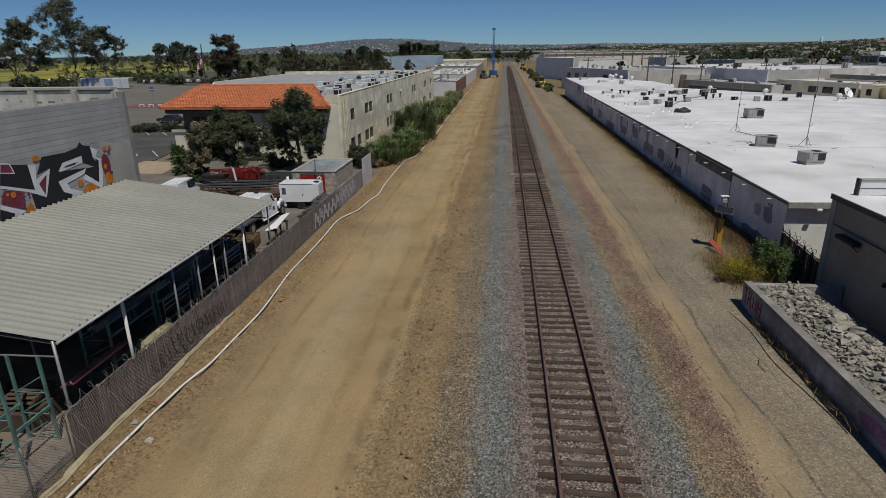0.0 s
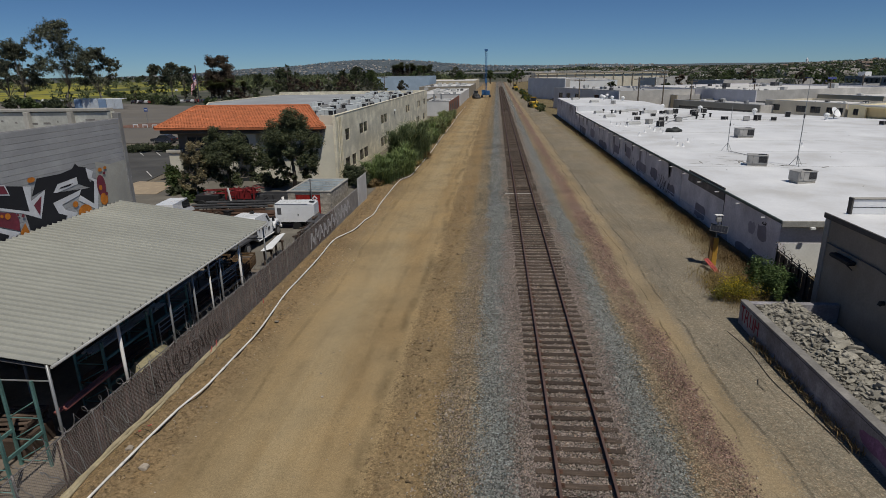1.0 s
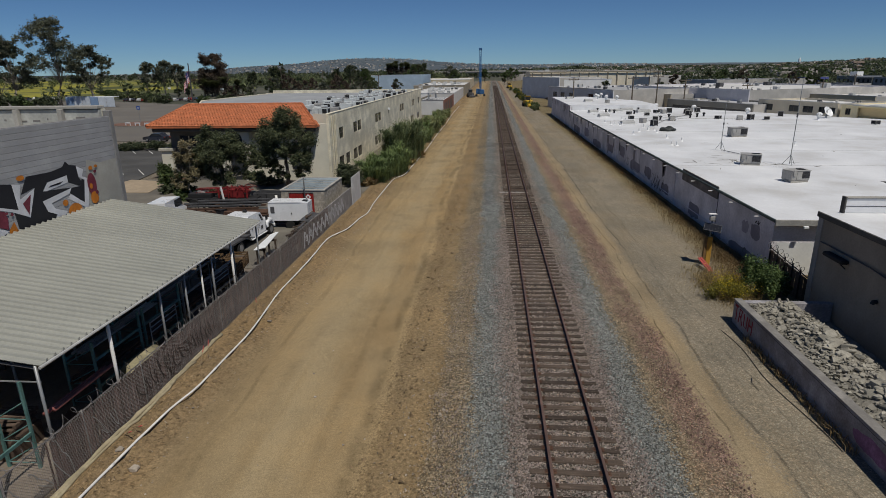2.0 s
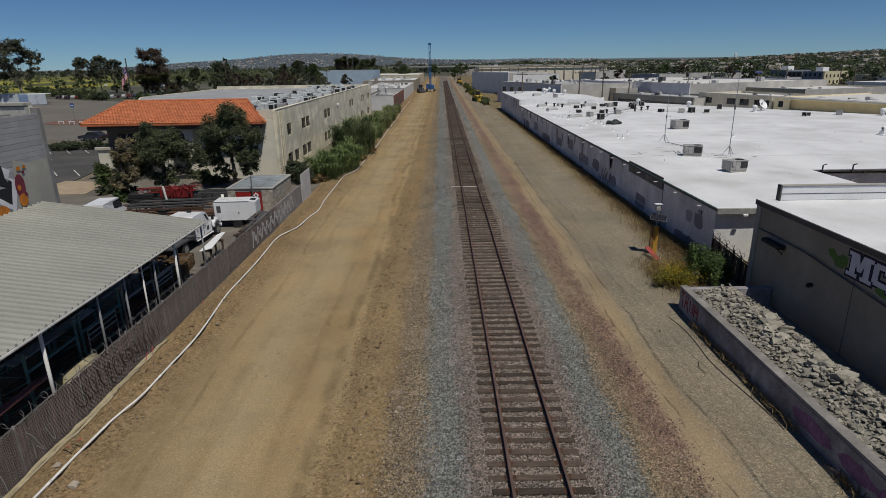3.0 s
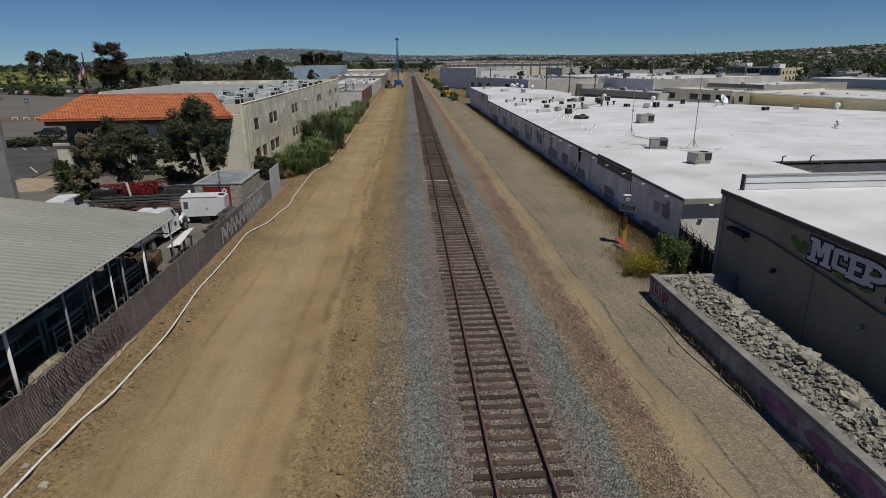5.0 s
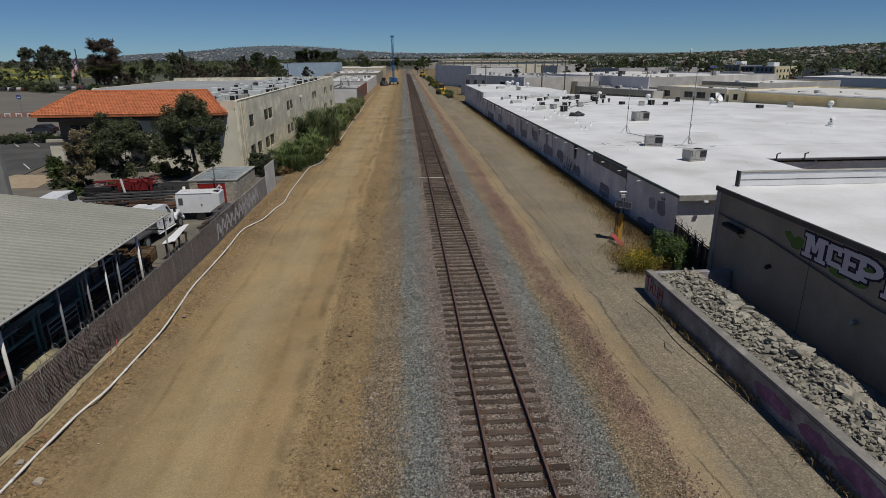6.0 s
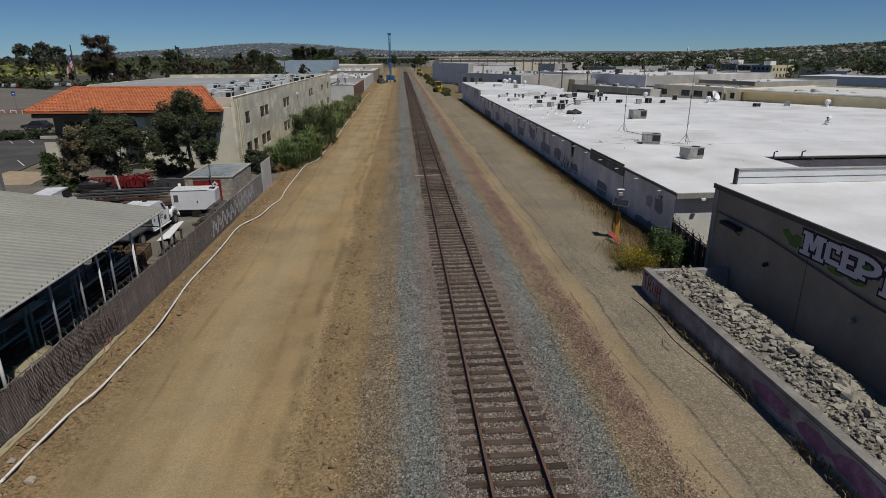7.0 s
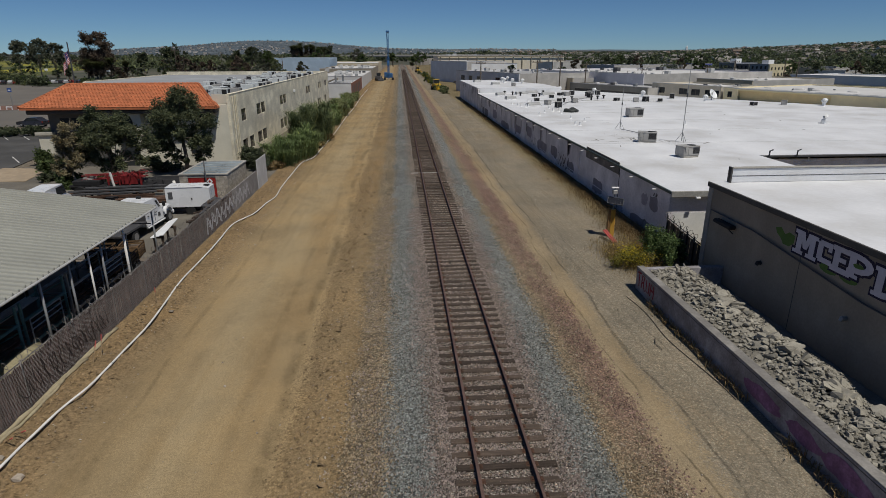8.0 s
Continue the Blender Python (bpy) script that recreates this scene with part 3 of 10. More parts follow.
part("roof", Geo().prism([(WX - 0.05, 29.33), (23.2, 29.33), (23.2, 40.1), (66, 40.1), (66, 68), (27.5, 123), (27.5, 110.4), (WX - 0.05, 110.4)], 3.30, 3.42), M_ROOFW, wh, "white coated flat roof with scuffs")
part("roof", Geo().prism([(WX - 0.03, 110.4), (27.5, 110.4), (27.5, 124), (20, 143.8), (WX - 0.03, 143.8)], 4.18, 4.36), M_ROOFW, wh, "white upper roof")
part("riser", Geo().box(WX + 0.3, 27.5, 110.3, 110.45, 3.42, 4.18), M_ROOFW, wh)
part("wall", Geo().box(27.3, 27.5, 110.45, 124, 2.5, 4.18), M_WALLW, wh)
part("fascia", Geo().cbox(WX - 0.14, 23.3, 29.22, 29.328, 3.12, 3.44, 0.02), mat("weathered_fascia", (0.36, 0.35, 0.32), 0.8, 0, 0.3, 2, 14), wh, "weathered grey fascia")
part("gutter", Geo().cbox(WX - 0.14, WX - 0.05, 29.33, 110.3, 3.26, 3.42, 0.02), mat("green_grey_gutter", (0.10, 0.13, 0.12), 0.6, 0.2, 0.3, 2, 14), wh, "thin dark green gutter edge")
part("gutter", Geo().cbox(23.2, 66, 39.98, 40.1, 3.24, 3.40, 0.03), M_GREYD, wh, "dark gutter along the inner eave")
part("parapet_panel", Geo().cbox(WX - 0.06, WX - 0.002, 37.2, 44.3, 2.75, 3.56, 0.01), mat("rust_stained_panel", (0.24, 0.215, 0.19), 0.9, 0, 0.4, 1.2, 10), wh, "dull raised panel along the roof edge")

dk = thing("grey_warehouse", "dark grey stucco warehouse with a white roof and painted letters", "building")
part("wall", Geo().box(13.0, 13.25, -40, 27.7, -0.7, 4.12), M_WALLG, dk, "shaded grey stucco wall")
part("wall", Geo().box(13.25, 40, 27.45, 27.7, -0.7, 4.12), M_WALLG, dk)
part("wall", Geo().box(39.75, 40, -40, 27.45, -0.7, 4.12), M_WALLG, dk)
part("roof", Geo().box(12.93, 40, -40, 27.75, 4.14, 4.24), M_ROOFW, dk, "white coated roof")
part("roof_edge", Geo().cbox(12.88, 12.96, -40, 27.8, 4.02, 4.27, 0.02), M_DARKW, dk, "thin black metal roof edge")
part("parapet", Geo().cbox(13.9, 40, 27.5, 27.7, 4.242, 4.95, 0.03), M_ROOFW, dk, "low white parapet behind the roof")


# ---- left of the line: painted block building, open shed, tiled office, long beige building ----
M_SPRAYD0 = mat("faint_scribble", (0.22, 0.21, 0.20), 0.85, 0, 0.3, 3, 20, 0.0)
mb = thing("block_building", "grey concrete block building with a large painted mural", "building")
MX = -23.7
part("wall", Geo().box(MX - 0.30, MX - 0.05, 2.0, 31.1, -0.7, 8.66), M_BLOCKJ, mb, "grey block wall with a mural")
part("wall", Geo().box(-60, MX - 0.30, 31.1, 31.35, -0.7, 9.05), M_SMOOTHB, mb)
part("roof", Geo().box(-60, MX - 0.30, 2.0, 31.1, 7.2, 7.4), M_CONC, mb)

EV = -15.3
shed = thing("open_shed", "open yard shed with a ribbed pale metal roof on steel posts", "shed")
SH0, SH1 = 13.55, 29.75


def shed_roof():
    """Ribbed sheets that fall from the block wall to the eave."""
    g = Geo()
    xa, za, xb, zb = -23.62, 4.18, EV + 0.12, 3.02
    y, prof = SH0, []
    while y < SH1:
        prof += [(y, 0.0), (y + 0.115, 0.0), (y + 0.125, 0.012), (y + 0.135, 0.0), (y + 0.24, 0.0), (y + 0.265, 0.07), (y + 0.315, 0.07), (y + 0.34, 0.0)]
        y += 0.34
    n = len(prof)
    v = [(x, yy, z + h + d) for x, z in ((xa, za), (xb, zb)) for d in (0, -0.012) for yy, h in prof]
    f = []
    for i in range(n - 1):
        f += [(i, i + 1, 2 * n + i + 1, 2 * n + i), (n + i, 3 * n + i, 3 * n + i + 1, n + i + 1), (2 * n + i, 2 * n + i + 1, 3 * n + i + 1, 3 * n + i)]
    f += [(2 * n + i + 4, 2 * n + i + 5, 2 * n + i + 6, 2 * n + i + 7) for i in range(0, n, 8)]
    return g.add(v, f)


part("roof", shed_roof(), M_ROOFS, shed, "pale ribbed sheet-metal roof")

# block courses, each proud of the joints
course = Geo().cbox(MX - 0.05, MX, 2.0, 31.1, 0, 0.255, 0.008).mesh("block_course", M_BLOCK)
for k in range(35):
    o = part("block_course", course, None, mb)
    o.location.z = -0.62 + k * 0.265
part("end_cap", Geo().cbox(MX - 0.34, MX + 0.03, 31.1, 31.42, -0.7, 8.95, 0.02), M_BLOCKJ, mb, "dark grey end of the wall")
# parapet on the far side of the roof, seen from inside
part("parapet", Geo().box(-60, MX - 0.36, 30.85, 31.1, 7.4, 9.0), mat("scrawled_white_parapet", (0.50, 0.50, 0.46), 0.85, 0, 0.3, 1.0, 6), mb, "dull white inner parapet")
part("coping", Geo().cbox(-60, MX - 0.36, 30.75, 31.4, 9.06, 9.22, 0.02), M_CONC, mb)
for k in range(12):
    part("buttress", Geo().cbox(-26.3 - k * 2.6, -26.05 - k * 2.6, 30.55, 30.85, 7.4, 9.06, 0.02), M_CONC, mb)
for k in range(40):
    part("scribble_bar", Geo().box(-24.6 - k * 0.85, -24.6 - k * 0.85 + 0.3 + 0.25 * math.sin(k * 1.7), 30.842, 30.848, 8.45 + 0.1 * math.sin(k), 8.55 + 0.1 * math.sin(k)), M_SPRAYD0, mb)


def painted(pts, material, layer, lab="", parent=None):
    """A flat painted shape on the mural wall, from y, z corners."""
    parent = parent or mb
    x = MX + 0.003 * layer
    me = bpy.data.meshes.new("mural_shape")
    bm = bmesh.new()
    bm.faces.new([bm.verts.new((x, y, z)) for y, z in pts])
    bm.to_mesh(me)
    bm.free()
    me.materials.append(material)
    return part("mural_shape", me, None, parent, lab)


def oval(cy, cz, ry, rz, n=14):
    return [(cy + ry * math.cos(2 * math.pi * k / n), cz + rz * math.sin(2 * math.pi * k / n)) for k in range(n)]


P_BLACK = mat("mural_black", (0.018, 0.018, 0.022), 0.6, 0, 0.2, 2, 12, 0.1)
P_WHITE = mat("mural_white", (0.66, 0.66, 0.68), 0.6, 0, 0.12, 2, 12, 0.1)
P_ORANGE = mat("mural_orange", (0.58, 0.19, 0.02), 0.6, 0, 0.25, 3, 14, 0.1)
P_MAROON = mat("mural_maroon", (0.20, 0.035, 0.055), 0.6, 0, 0.3, 3, 14, 0.1)
painted([(22.04, 6.14), (22.74, 6.00), (22.58, 6.44), (23.56, 6.24), (23.66, 5.06), (22.03, 5.53), (21.85, 5.57)], P_BLACK, 2.0, "black painted letter")
painted([(24.45, 6.44), (25.98, 6.40), (26.80, 6.50), (27.08, 6.74), (27.29, 6.54), (27.80, 6.42), (27.79, 5.86), (27.97, 5.58), (27.76, 5.37), (26.99, 5.71), (27.00, 6.04), (25.65, 5.96), (25.25, 5.59), (27.11, 5.42), (26.86, 5.15), (25.11, 5.14), (25.34, 4.58), (25.83, 4.37), (25.51, 3.90), (23.48, 3.89), (23.37, 5.04), (24.20, 4.57), (24.77, 5.85), (23.95, 5.70)], P_BLACK, 2.6, "black painted letter with angular arms")
painted([(27.14, 5.39), (27.78, 5.36), (28.00, 5.69), (28.28, 5.65), (27.97, 4.45), (26.89, 5.05)], P_BLACK, 3.2, "black painted leg of a letter")
painted([(21.58, 4.73), (22.26, 4.32), (21.95, 3.94), (21.34, 3.96)], P_BLACK, 3.8, "black painted corner of a letter")
painted([(23.56, 6.24), (24.01, 6.15), (23.84, 5.55), (24.21, 4.60), (23.24, 5.07), (22.02, 5.49), (21.84, 5.54), (21.88, 5.67), (23.63, 5.07)], P_WHITE, 4.4, "white painted edge")
painted([(23.85, 5.51), (24.80, 5.84), (24.20, 4.58)], P_WHITE, 5.0, "white painted edge")
painted([(25.28, 5.59), (25.62, 5.94), (27.00, 6.06), (27.00, 5.71), (25.52, 5.56)], P_WHITE, 5.6, "white painted edge")
painted([(27.75, 6.40), (28.26, 6.15), (28.05, 5.83), (28.57, 5.60), (28.09, 4.10), (26.78, 4.92), (26.99, 5.13), (27.89, 4.48), (28.19, 5.61), (27.82, 5.85)], P_WHITE, 6.2, "white painted edge")
painted([(25.11, 5.14), (27.14, 5.39), (26.92, 5.14), (25.64, 4.93), (25.81, 4.63), (26.59, 4.31), (26.05, 3.92), (25.51, 3.90), (25.85, 4.34), (25.31, 4.58)], P_WHITE, 6.8, "white painted edge")
painted([(21.63, 4.88), (22.89, 4.29), (22.52, 4.17), (22.19, 3.95), (21.93, 3.94), (22.26, 4.33), (21.57, 4.70)], P_WHITE, 7.4, "white painted edge")
painted([(22.18, 6.60), (22.64, 6.47), (22.77, 5.99), (22.04, 6.14)], P_WHITE, 8.0, "white painted edge")
painted([(25.63, 5.70), (25.78, 5.77), (26.65, 5.82), (26.42, 5.72)], P_BLACK, 8.6, "thin black painted slit")
painted([(23.93, 5.29), (24.49, 5.62), (24.16, 4.74)], P_MAROON, 9.2, "maroon painted fill")
painted([(22.01, 5.43), (22.85, 5.18), (22.95, 4.84), (22.86, 4.36), (21.69, 4.91), (21.81, 5.21)], P_MAROON, 9.8, "maroon painted fill")
painted([(22.16, 6.52), (22.57, 6.44), (22.69, 6.07), (22.05, 6.19)], P_MAROON, 10.4, "maroon painted fill")
painted([(22.86, 4.31), (23.22, 4.64), (23.42, 3.94), (22.88, 3.94)], P_ORANGE, 11.0, "orange painted fill")
for k, (cy, cz, ry_, rz_, m_) in enumerate(((28.68, 5.29, 0.35, 0.60, P_MAROON), (28.71, 4.57, 0.31, 0.33, P_ORANGE), (27.11, 4.21, 0.51, 0.41, P_ORANGE), (26.52, 4.76, 0.19, 0.16, P_ORANGE), (24.08, 6.44, 0.23, 0.12, P_ORANGE), (28.78, 6.14, 0.16, 0.11, P_ORANGE), (29.20, 6.18, 0.14, 0.08, P_ORANGE), (29.06, 5.92, 0.12, 0.08, P_MAROON), (28.96, 4.81, 0.12, 0.10, P_MAROON), (22.92, 5.08, 0.08, 0.06, P_MAROON), (23.19, 4.98, 0.08, 0.08, P_MAROON), (22.38, 5.15, 0.15, 0.14, P_ORANGE), (22.09, 5.22, 0.08, 0.08, P_ORANGE), (28.57, 5.21, 0.13, 0.15, P_ORANGE))):
    painted(oval(cy, cz, ry_, rz_), m_, 12.5 + 0.3 * k)
# pale unpainted patch of wall beyond the mural
painted([(28.2, 3.4), (31.05, 3.4), (31.05, 6.35), (29.6, 6.3), (28.6, 6.6), (28.4, 5.6)], mat("bare_block", (0.40, 0.385, 0.34), 0.9, 0, 0.15, 1, 14, 0.2), 1, "bare tan block")


def holed_wall(axis_, a0, a1, u0, u1, z0, z1, holes):
    """A wall between a0 and a1 thick along axis_, with rectangular holes (u0, u1, z0, z1) cut through."""
    us = sorted({u0, u1, *[v for h in holes for v in h[:2]]})
    zs = sorted({z0, z1, *[v for h in holes for v in h[2:4]]})
    verts, index, faces = [], {}, []

    def at(d, i, k):
        if (d, i, k) not in index:
            index[(d, i, k)] = len(verts)
            a = (a0, a1)[d]
            verts.append((a, us[i], zs[k]) if axis_ == "x" else (us[i], a, zs[k]))
        return index[(d, i, k)]

    def filled(i, k):
        if not (0 <= i < len(us) - 1 and 0 <= k < len(zs) - 1):
            return False
        u, z = 0.5 * (us[i] + us[i + 1]), 0.5 * (zs[k] + zs[k + 1])
        return not any(h[0] < u < h[1] and h[2] < z < h[3] for h in holes)
    for i in range(len(us) - 1):
        for k in range(len(zs) - 1):
            if not filled(i, k):
                continue
            for d in (0, 1):
                faces.append((at(d, i, k), at(d, i + 1, k), at(d, i + 1, k + 1), at(d, i, k + 1)))
            for di, dk, p, q in ((-1, 0, (i, k), (i, k + 1)), (1, 0, (i + 1, k), (i + 1, k + 1)), (0, -1, (i, k), (i + 1, k)), (0, 1, (i, k + 1), (i + 1, k + 1))):
                if not filled(i + di, k + dk):
                    faces.append((at(0, *p), at(0, *q), at(1, *q), at(1, *p)))
    return Geo().add(verts, faces)


M_FRAME = mat("bronze_window_frame", (0.12, 0.10, 0.08), 0.5, 0.2, 0.2, 2, 15, 0.0)
M_SILL = mat("pale_sill", (0.50, 0.47, 0.40), 0.8, 0, 0.15, 2, 15, 0.0)


def window_in(parent, axis_, face, u0, u1, z0, z1, out=1, panes=2, mid=False, glass=None, frame_mat=None, sill=True):
    """Frame, panes and sill set back in an opening; face is the wall's outer plane."""
    def bx(g, ua, ub, d0, d1, za, zb):
        lo, hi = sorted((face - out * d0, face - out * d1))
        return g.box(lo, hi, ua, ub, za, zb) if axis_ == "x" else g.box(ua, ub, lo, hi, za, zb)
    w, ring = 0.06, []
    for d in (0.08, 0.16):
        a = face - out * d
        for e in (0.0, w):
            ring += [(a, u, z) if axis_ == "x" else (u, a, z) for u, z in ((u0 + e, z0 + e), (u1 - e, z0 + e), (u1 - e, z1 - e), (u0 + e, z1 - e))]
    f = Geo().add(ring, [q for i in range(4) for j in [(i + 1) % 4] for q in ((i, j, 4 + j, 4 + i), (8 + i, 12 + i, 12 + j, 8 + j), (4 + i, 4 + j, 12 + j, 12 + i), (i, 8 + i, 8 + j, j))])
    win = part("window", f, frame_mat or M_FRAME, parent)
    for k in range(1, panes):
        u = u0 + (u1 - u0) * k / panes
        part("mullion", bx(Geo(), u - w / 2, u + w / 2, 0.085, 0.155, z0 + w, z1 - w), frame_mat or M_FRAME, win)
    if mid:
        zm = (z0 + z1) / 2
        part("transom", bx(Geo(), u0 + w, u1 - w, 0.09, 0.15, zm - 0.03, zm + 0.03), frame_mat or M_FRAME, win)
    for k in range(panes):
        ua, ub = u0 + (u1 - u0) * k / panes, u0 + (u1 - u0) * (k + 1) / panes
        part("pane", bx(Geo(), ua + w / 2, ub - w / 2, 0.115, 0.125, z0 + w, z1 - w), glass or M_GLASS, win)
    if sill:
        part("sill", bx(Geo(), u0 - 0.08, u1 + 0.08, -0.06, 0.08, z0 - 0.08, z0 - 0.002), M_SILL, win)
    return win


# ---- tiled office front ----
of = thing("tiled_office", "two-storey beige office with a red clay tile roof", "building")
BZ_ = 6.52
OX0, OX1, OY = -37.6, -20.3, 61.5
front_holes = [(-36.6, -33.4, 3.2, 4.4), (-23.0, -21.6, 3.7, 4.7), (-24.2, -22.2, 0.6, 2.0)]
part("wall", holed_wall("y", OY, OY + 0.3, -31.6, -20.06, -0.7, 5.55, front_holes[1:]), M_SMOOTHB, of, "smooth beige stucco front")
# left front coloured darker, with the shade under the eave put in
part("wall", holed_wall("y", OY, OY + 0.3, OX0, -31.6, -0.7, 5.55, front_holes[:1]), mat("shade_toned_stucco", (0.14, 0.135, 0.125), 0.85, 0, 0.2, 0.6, 10), of, "stucco front coloured dark grey for the eave's shade")
part("wall", Geo().box(OX0, OX0 + 0.3, OY + 0.3, 75.9, -0.7, 5.6), M_SMOOTHB, of)
window_in(of, "y", OY, -36.6, -33.4, 3.2, 4.4, -1, 3)
window_in(of, "y", OY, -23.0, -21.6, 3.7, 4.7, -1, 2)
window_in(of, "y", OY, -24.2, -22.2, 0.6, 2.0, -1, 2)
part("backing", Geo().box(OX0 + 0.3, OX1, OY + 1.6, OY + 1.7, -0.6, 5.4), M_DARKW, of)
# portal with a tall arched recess
arch = [(-31.7, -0.6), (-31.0, -0.6), (-31.0, 3.95)] + [(-30.1 + 0.9 * math.cos(a), 3.95 + 0.9 * math.sin(a)) for a in np.linspace(math.pi, 0, 11)[1:-1]] + [(-29.2, 3.95), (-29.2, -0.6), (-28.4, -0.6), (-28.4, 5.45), (-31.7, 5.45)]
m_up = Matrix(((1, 0, 0, 0), (0, 0, 1, 0), (0, 1, 0, 0), (0, 0, 0, 1)))
part("portal", Geo().prism(arch, OY - 0.75, OY - 0.02, m_up), M_SMOOTHB, of, "pale arched portal")
# one flat dark panel fills the arched recess and its door
part("door", Geo().box(-31.0, -29.2, OY - 0.10, OY - 0.03, -0.6, 4.9), M_GLASS, of, "dark panel filling the arched entry")
part("porch_column", Geo().cbox(-38.6, -37.4, 60.9, 61.48, -0.7, 2.75, 0.03), M_SMOOTHB, of)
part("porch_cap", Geo().cbox(-38.8, -37.2, 60.75, 61.48, 2.75, 3.05, 0.03), M_SILL, of)
part("soffit", Geo().cbox(-39.0, -20.9, 60.35, 61.48, 4.80, 5.25, 0.12), M_DARKW, of, "dark boxed eave")
E1, E2, R1, R2, EZ, RZ, EY, RY = -39.3, -20.7, -37.6, -24.1, 5.45, 7.35, 60.0, 66.3
deck = Geo().add([(E1, EY, EZ), (E2, EY, EZ), (R2, RY, RZ), (R1, RY, RZ), (-20.8, 61.6, EZ), (E1, 72.0, EZ), (E1, EY, EZ - 0.18), (E2, EY, EZ - 0.18), (-20.8, 61.6, EZ - 0.18), (E1, 72.0, EZ - 0.18)],
                 [(0, 1, 2, 3), (1, 4, 2), (5, 0, 3), (3, 2, 4, 5), (0, 6, 7, 1), (1, 7, 8, 4), (5, 9, 6, 0), (6, 9, 8, 7)])
roof_o = part("roof", deck, M_TILE, of, "hipped roof of red barrel tiles")


def barrel(g, p, along, side, up, length, w):
    """One half-round roof tile from p up the slope."""
    v = []
    for s, k in ((0.0, 1.0), (1.0, 0.86)):
        for j in range(5):
            a = math.pi * j / 4
            v.append(p + along * (length * s) + side * (-math.cos(a) * w * 0.5 * k) + up * (math.sin(a) * w * 0.22 * k + 0.006 * (1 - s)))
    g.add(v, [(j, j + 1, 6 + j, 5 + j) for j in range(4)] + [(4, 3, 2, 1, 0)])


def tile_field(corner, edge, slope_vec, inset0, inset1, wide=0.33, rows=16):
    """Rows of barrel tiles over a sloped trapezium."""
    g = Geo()
    corner, edge, slope_vec = Vector(corner), Vector(edge), Vector(slope_vec)
    L, S = edge.length, slope_vec.length
    e, s = edge.normalized(), slope_vec.normalized()
    up = e.cross(s)
    up = up if up.z > 0 else -up
    step = S / rows
    r = np.random.default_rng(3)
    for j in range(rows):
        f0 = j / rows
        a, b = inset0 * f0, L - inset1 * f0
        for k in range(int((b - a) / wide)):
            p = corner + e * (a + wide * (k + 0.5)) + s * (step * j) + up * (0.015 + r.normal() * 0.006)
            barrel(g, p, s, e, up, step * 1.08, wide * 1.02)
    return g


part("front_tiles", tile_field((E1, EY, EZ), (E2 - E1, 0, 0), (0, RY - EY, RZ - EZ), R1 - E1, E2 - R2), M_TILEJ, roof_o, "rows of orange-red clay barrel tiles", kind="stuff")
part("end_wall", Geo().box(-21.75, -20.06, OY + 0.9, OY + 1.15, 4.5, BZ_), M_SMOOTHB, of)
ridge_t = Geo()
for (a, b) in (((R1, RY, RZ), (R2, RY, RZ)), ((E2, EY, EZ), (R2, RY, RZ)), ((E1, EY, EZ), (R1, RY, RZ))):
    a, b = Vector(a), Vector(b)
    n = int((b - a).length / 0.42)
    for k in range(n):
        p, q = a.lerp(b, k / n), a.lerp(b, (k + 1.1) / n)
        ridge_t.tube([p + Vector((0, 0, 0.06)), q + Vector((0, 0, 0.045))], [0.15, 0.12], 7)
part("ridge_tiles", ridge_t, M_TILEJ, roof_o, kind="stuff")

# ---- long beige building behind it ----
be = thing("long_beige_building", "long two-storey beige stucco building with dark windows and rooftop units", "building")
BX0, BX1, BY0, BY1, BZ = -57.0, -19.75, 61.5, 146.0, 6.52
UP = [(65.5, 67.5), (72.6, 74.8), (75.0, 77.2), (86.9, 89.2), (89.4, 91.7), (111.4, 113.8), (114.0, 116.4), (128.2, 130.3), (130.5, 132.6), (138.9, 142.2)]
LOW = [(65.0, 67.2), (68.1, 70.2), (72.0, 74.4), (74.6, 77.0), (86.1, 88.4), (88.6, 90.9), (126.0, 128.4), (128.6, 131.0), (137.4, 140.8)]
holes = [(a, b, 3.45, 4.75) for a, b in UP] + [(a, b, 0.15, 1.5) for a, b in LOW]
part("wall", holed_wall("x", BX1 - 0.3, BX1, BY0, BY1, -0.7, BZ, holes), M_BEIGE, be, "rough beige stucco side wall")
part("wall", Geo().box(BX0, BX1 - 0.3, BY1 - 0.3, BY1, -0.7, BZ), M_BEIGE, be)
part("wall", Geo().prism([(-38.0, 66.4), (-37.7, 66.4), (-56.7, 108.0), (-56.7, BY1 - 0.3), (BX0, BY1 - 0.3), (BX0, 108.0)], -0.7, 5.95), M_BEIGE, be)
part("backing", Geo().box(BX1 - 1.5, BX1 - 1.4, BY0 + 0.5, BY1 - 0.5, -0.6, 5.5), M_DARKW, be)
for a, b, c, d in holes:
    window_in(be, "x", BX1, a, b, c, d, 1, 2 if b - a < 3 else 3, True, sill=False)
part("roof", Geo().prism([(-37.68, 66.42), (BX1 - 0.3, 66.42), (BX1 - 0.3, BY1 - 0.3), (BX0 + 0.32, BY1 - 0.3), (BX0 + 0.32, 108.0)], 5.6, 5.8), mat("grey_roof_felt", (0.34, 0.35, 0.36), 0.85, 0, 0.2, 0.2, 6), be, "grey felt roof")
part("coping", Geo().cbox(BX1 - 0.34, BX1 + 0.04, BY0, BY1 + 0.04, BZ + 0.002, BZ + 0.07, 0.015), M_BEIGE, be)
for y in (62.4, 63.2, 63.7):
    part("downspout", Geo().tube([(BX1 + 0.07, y, -0.6), (BX1 + 0.07, y, BZ - 0.2)], 0.055, 6), M_BEIGE, be)
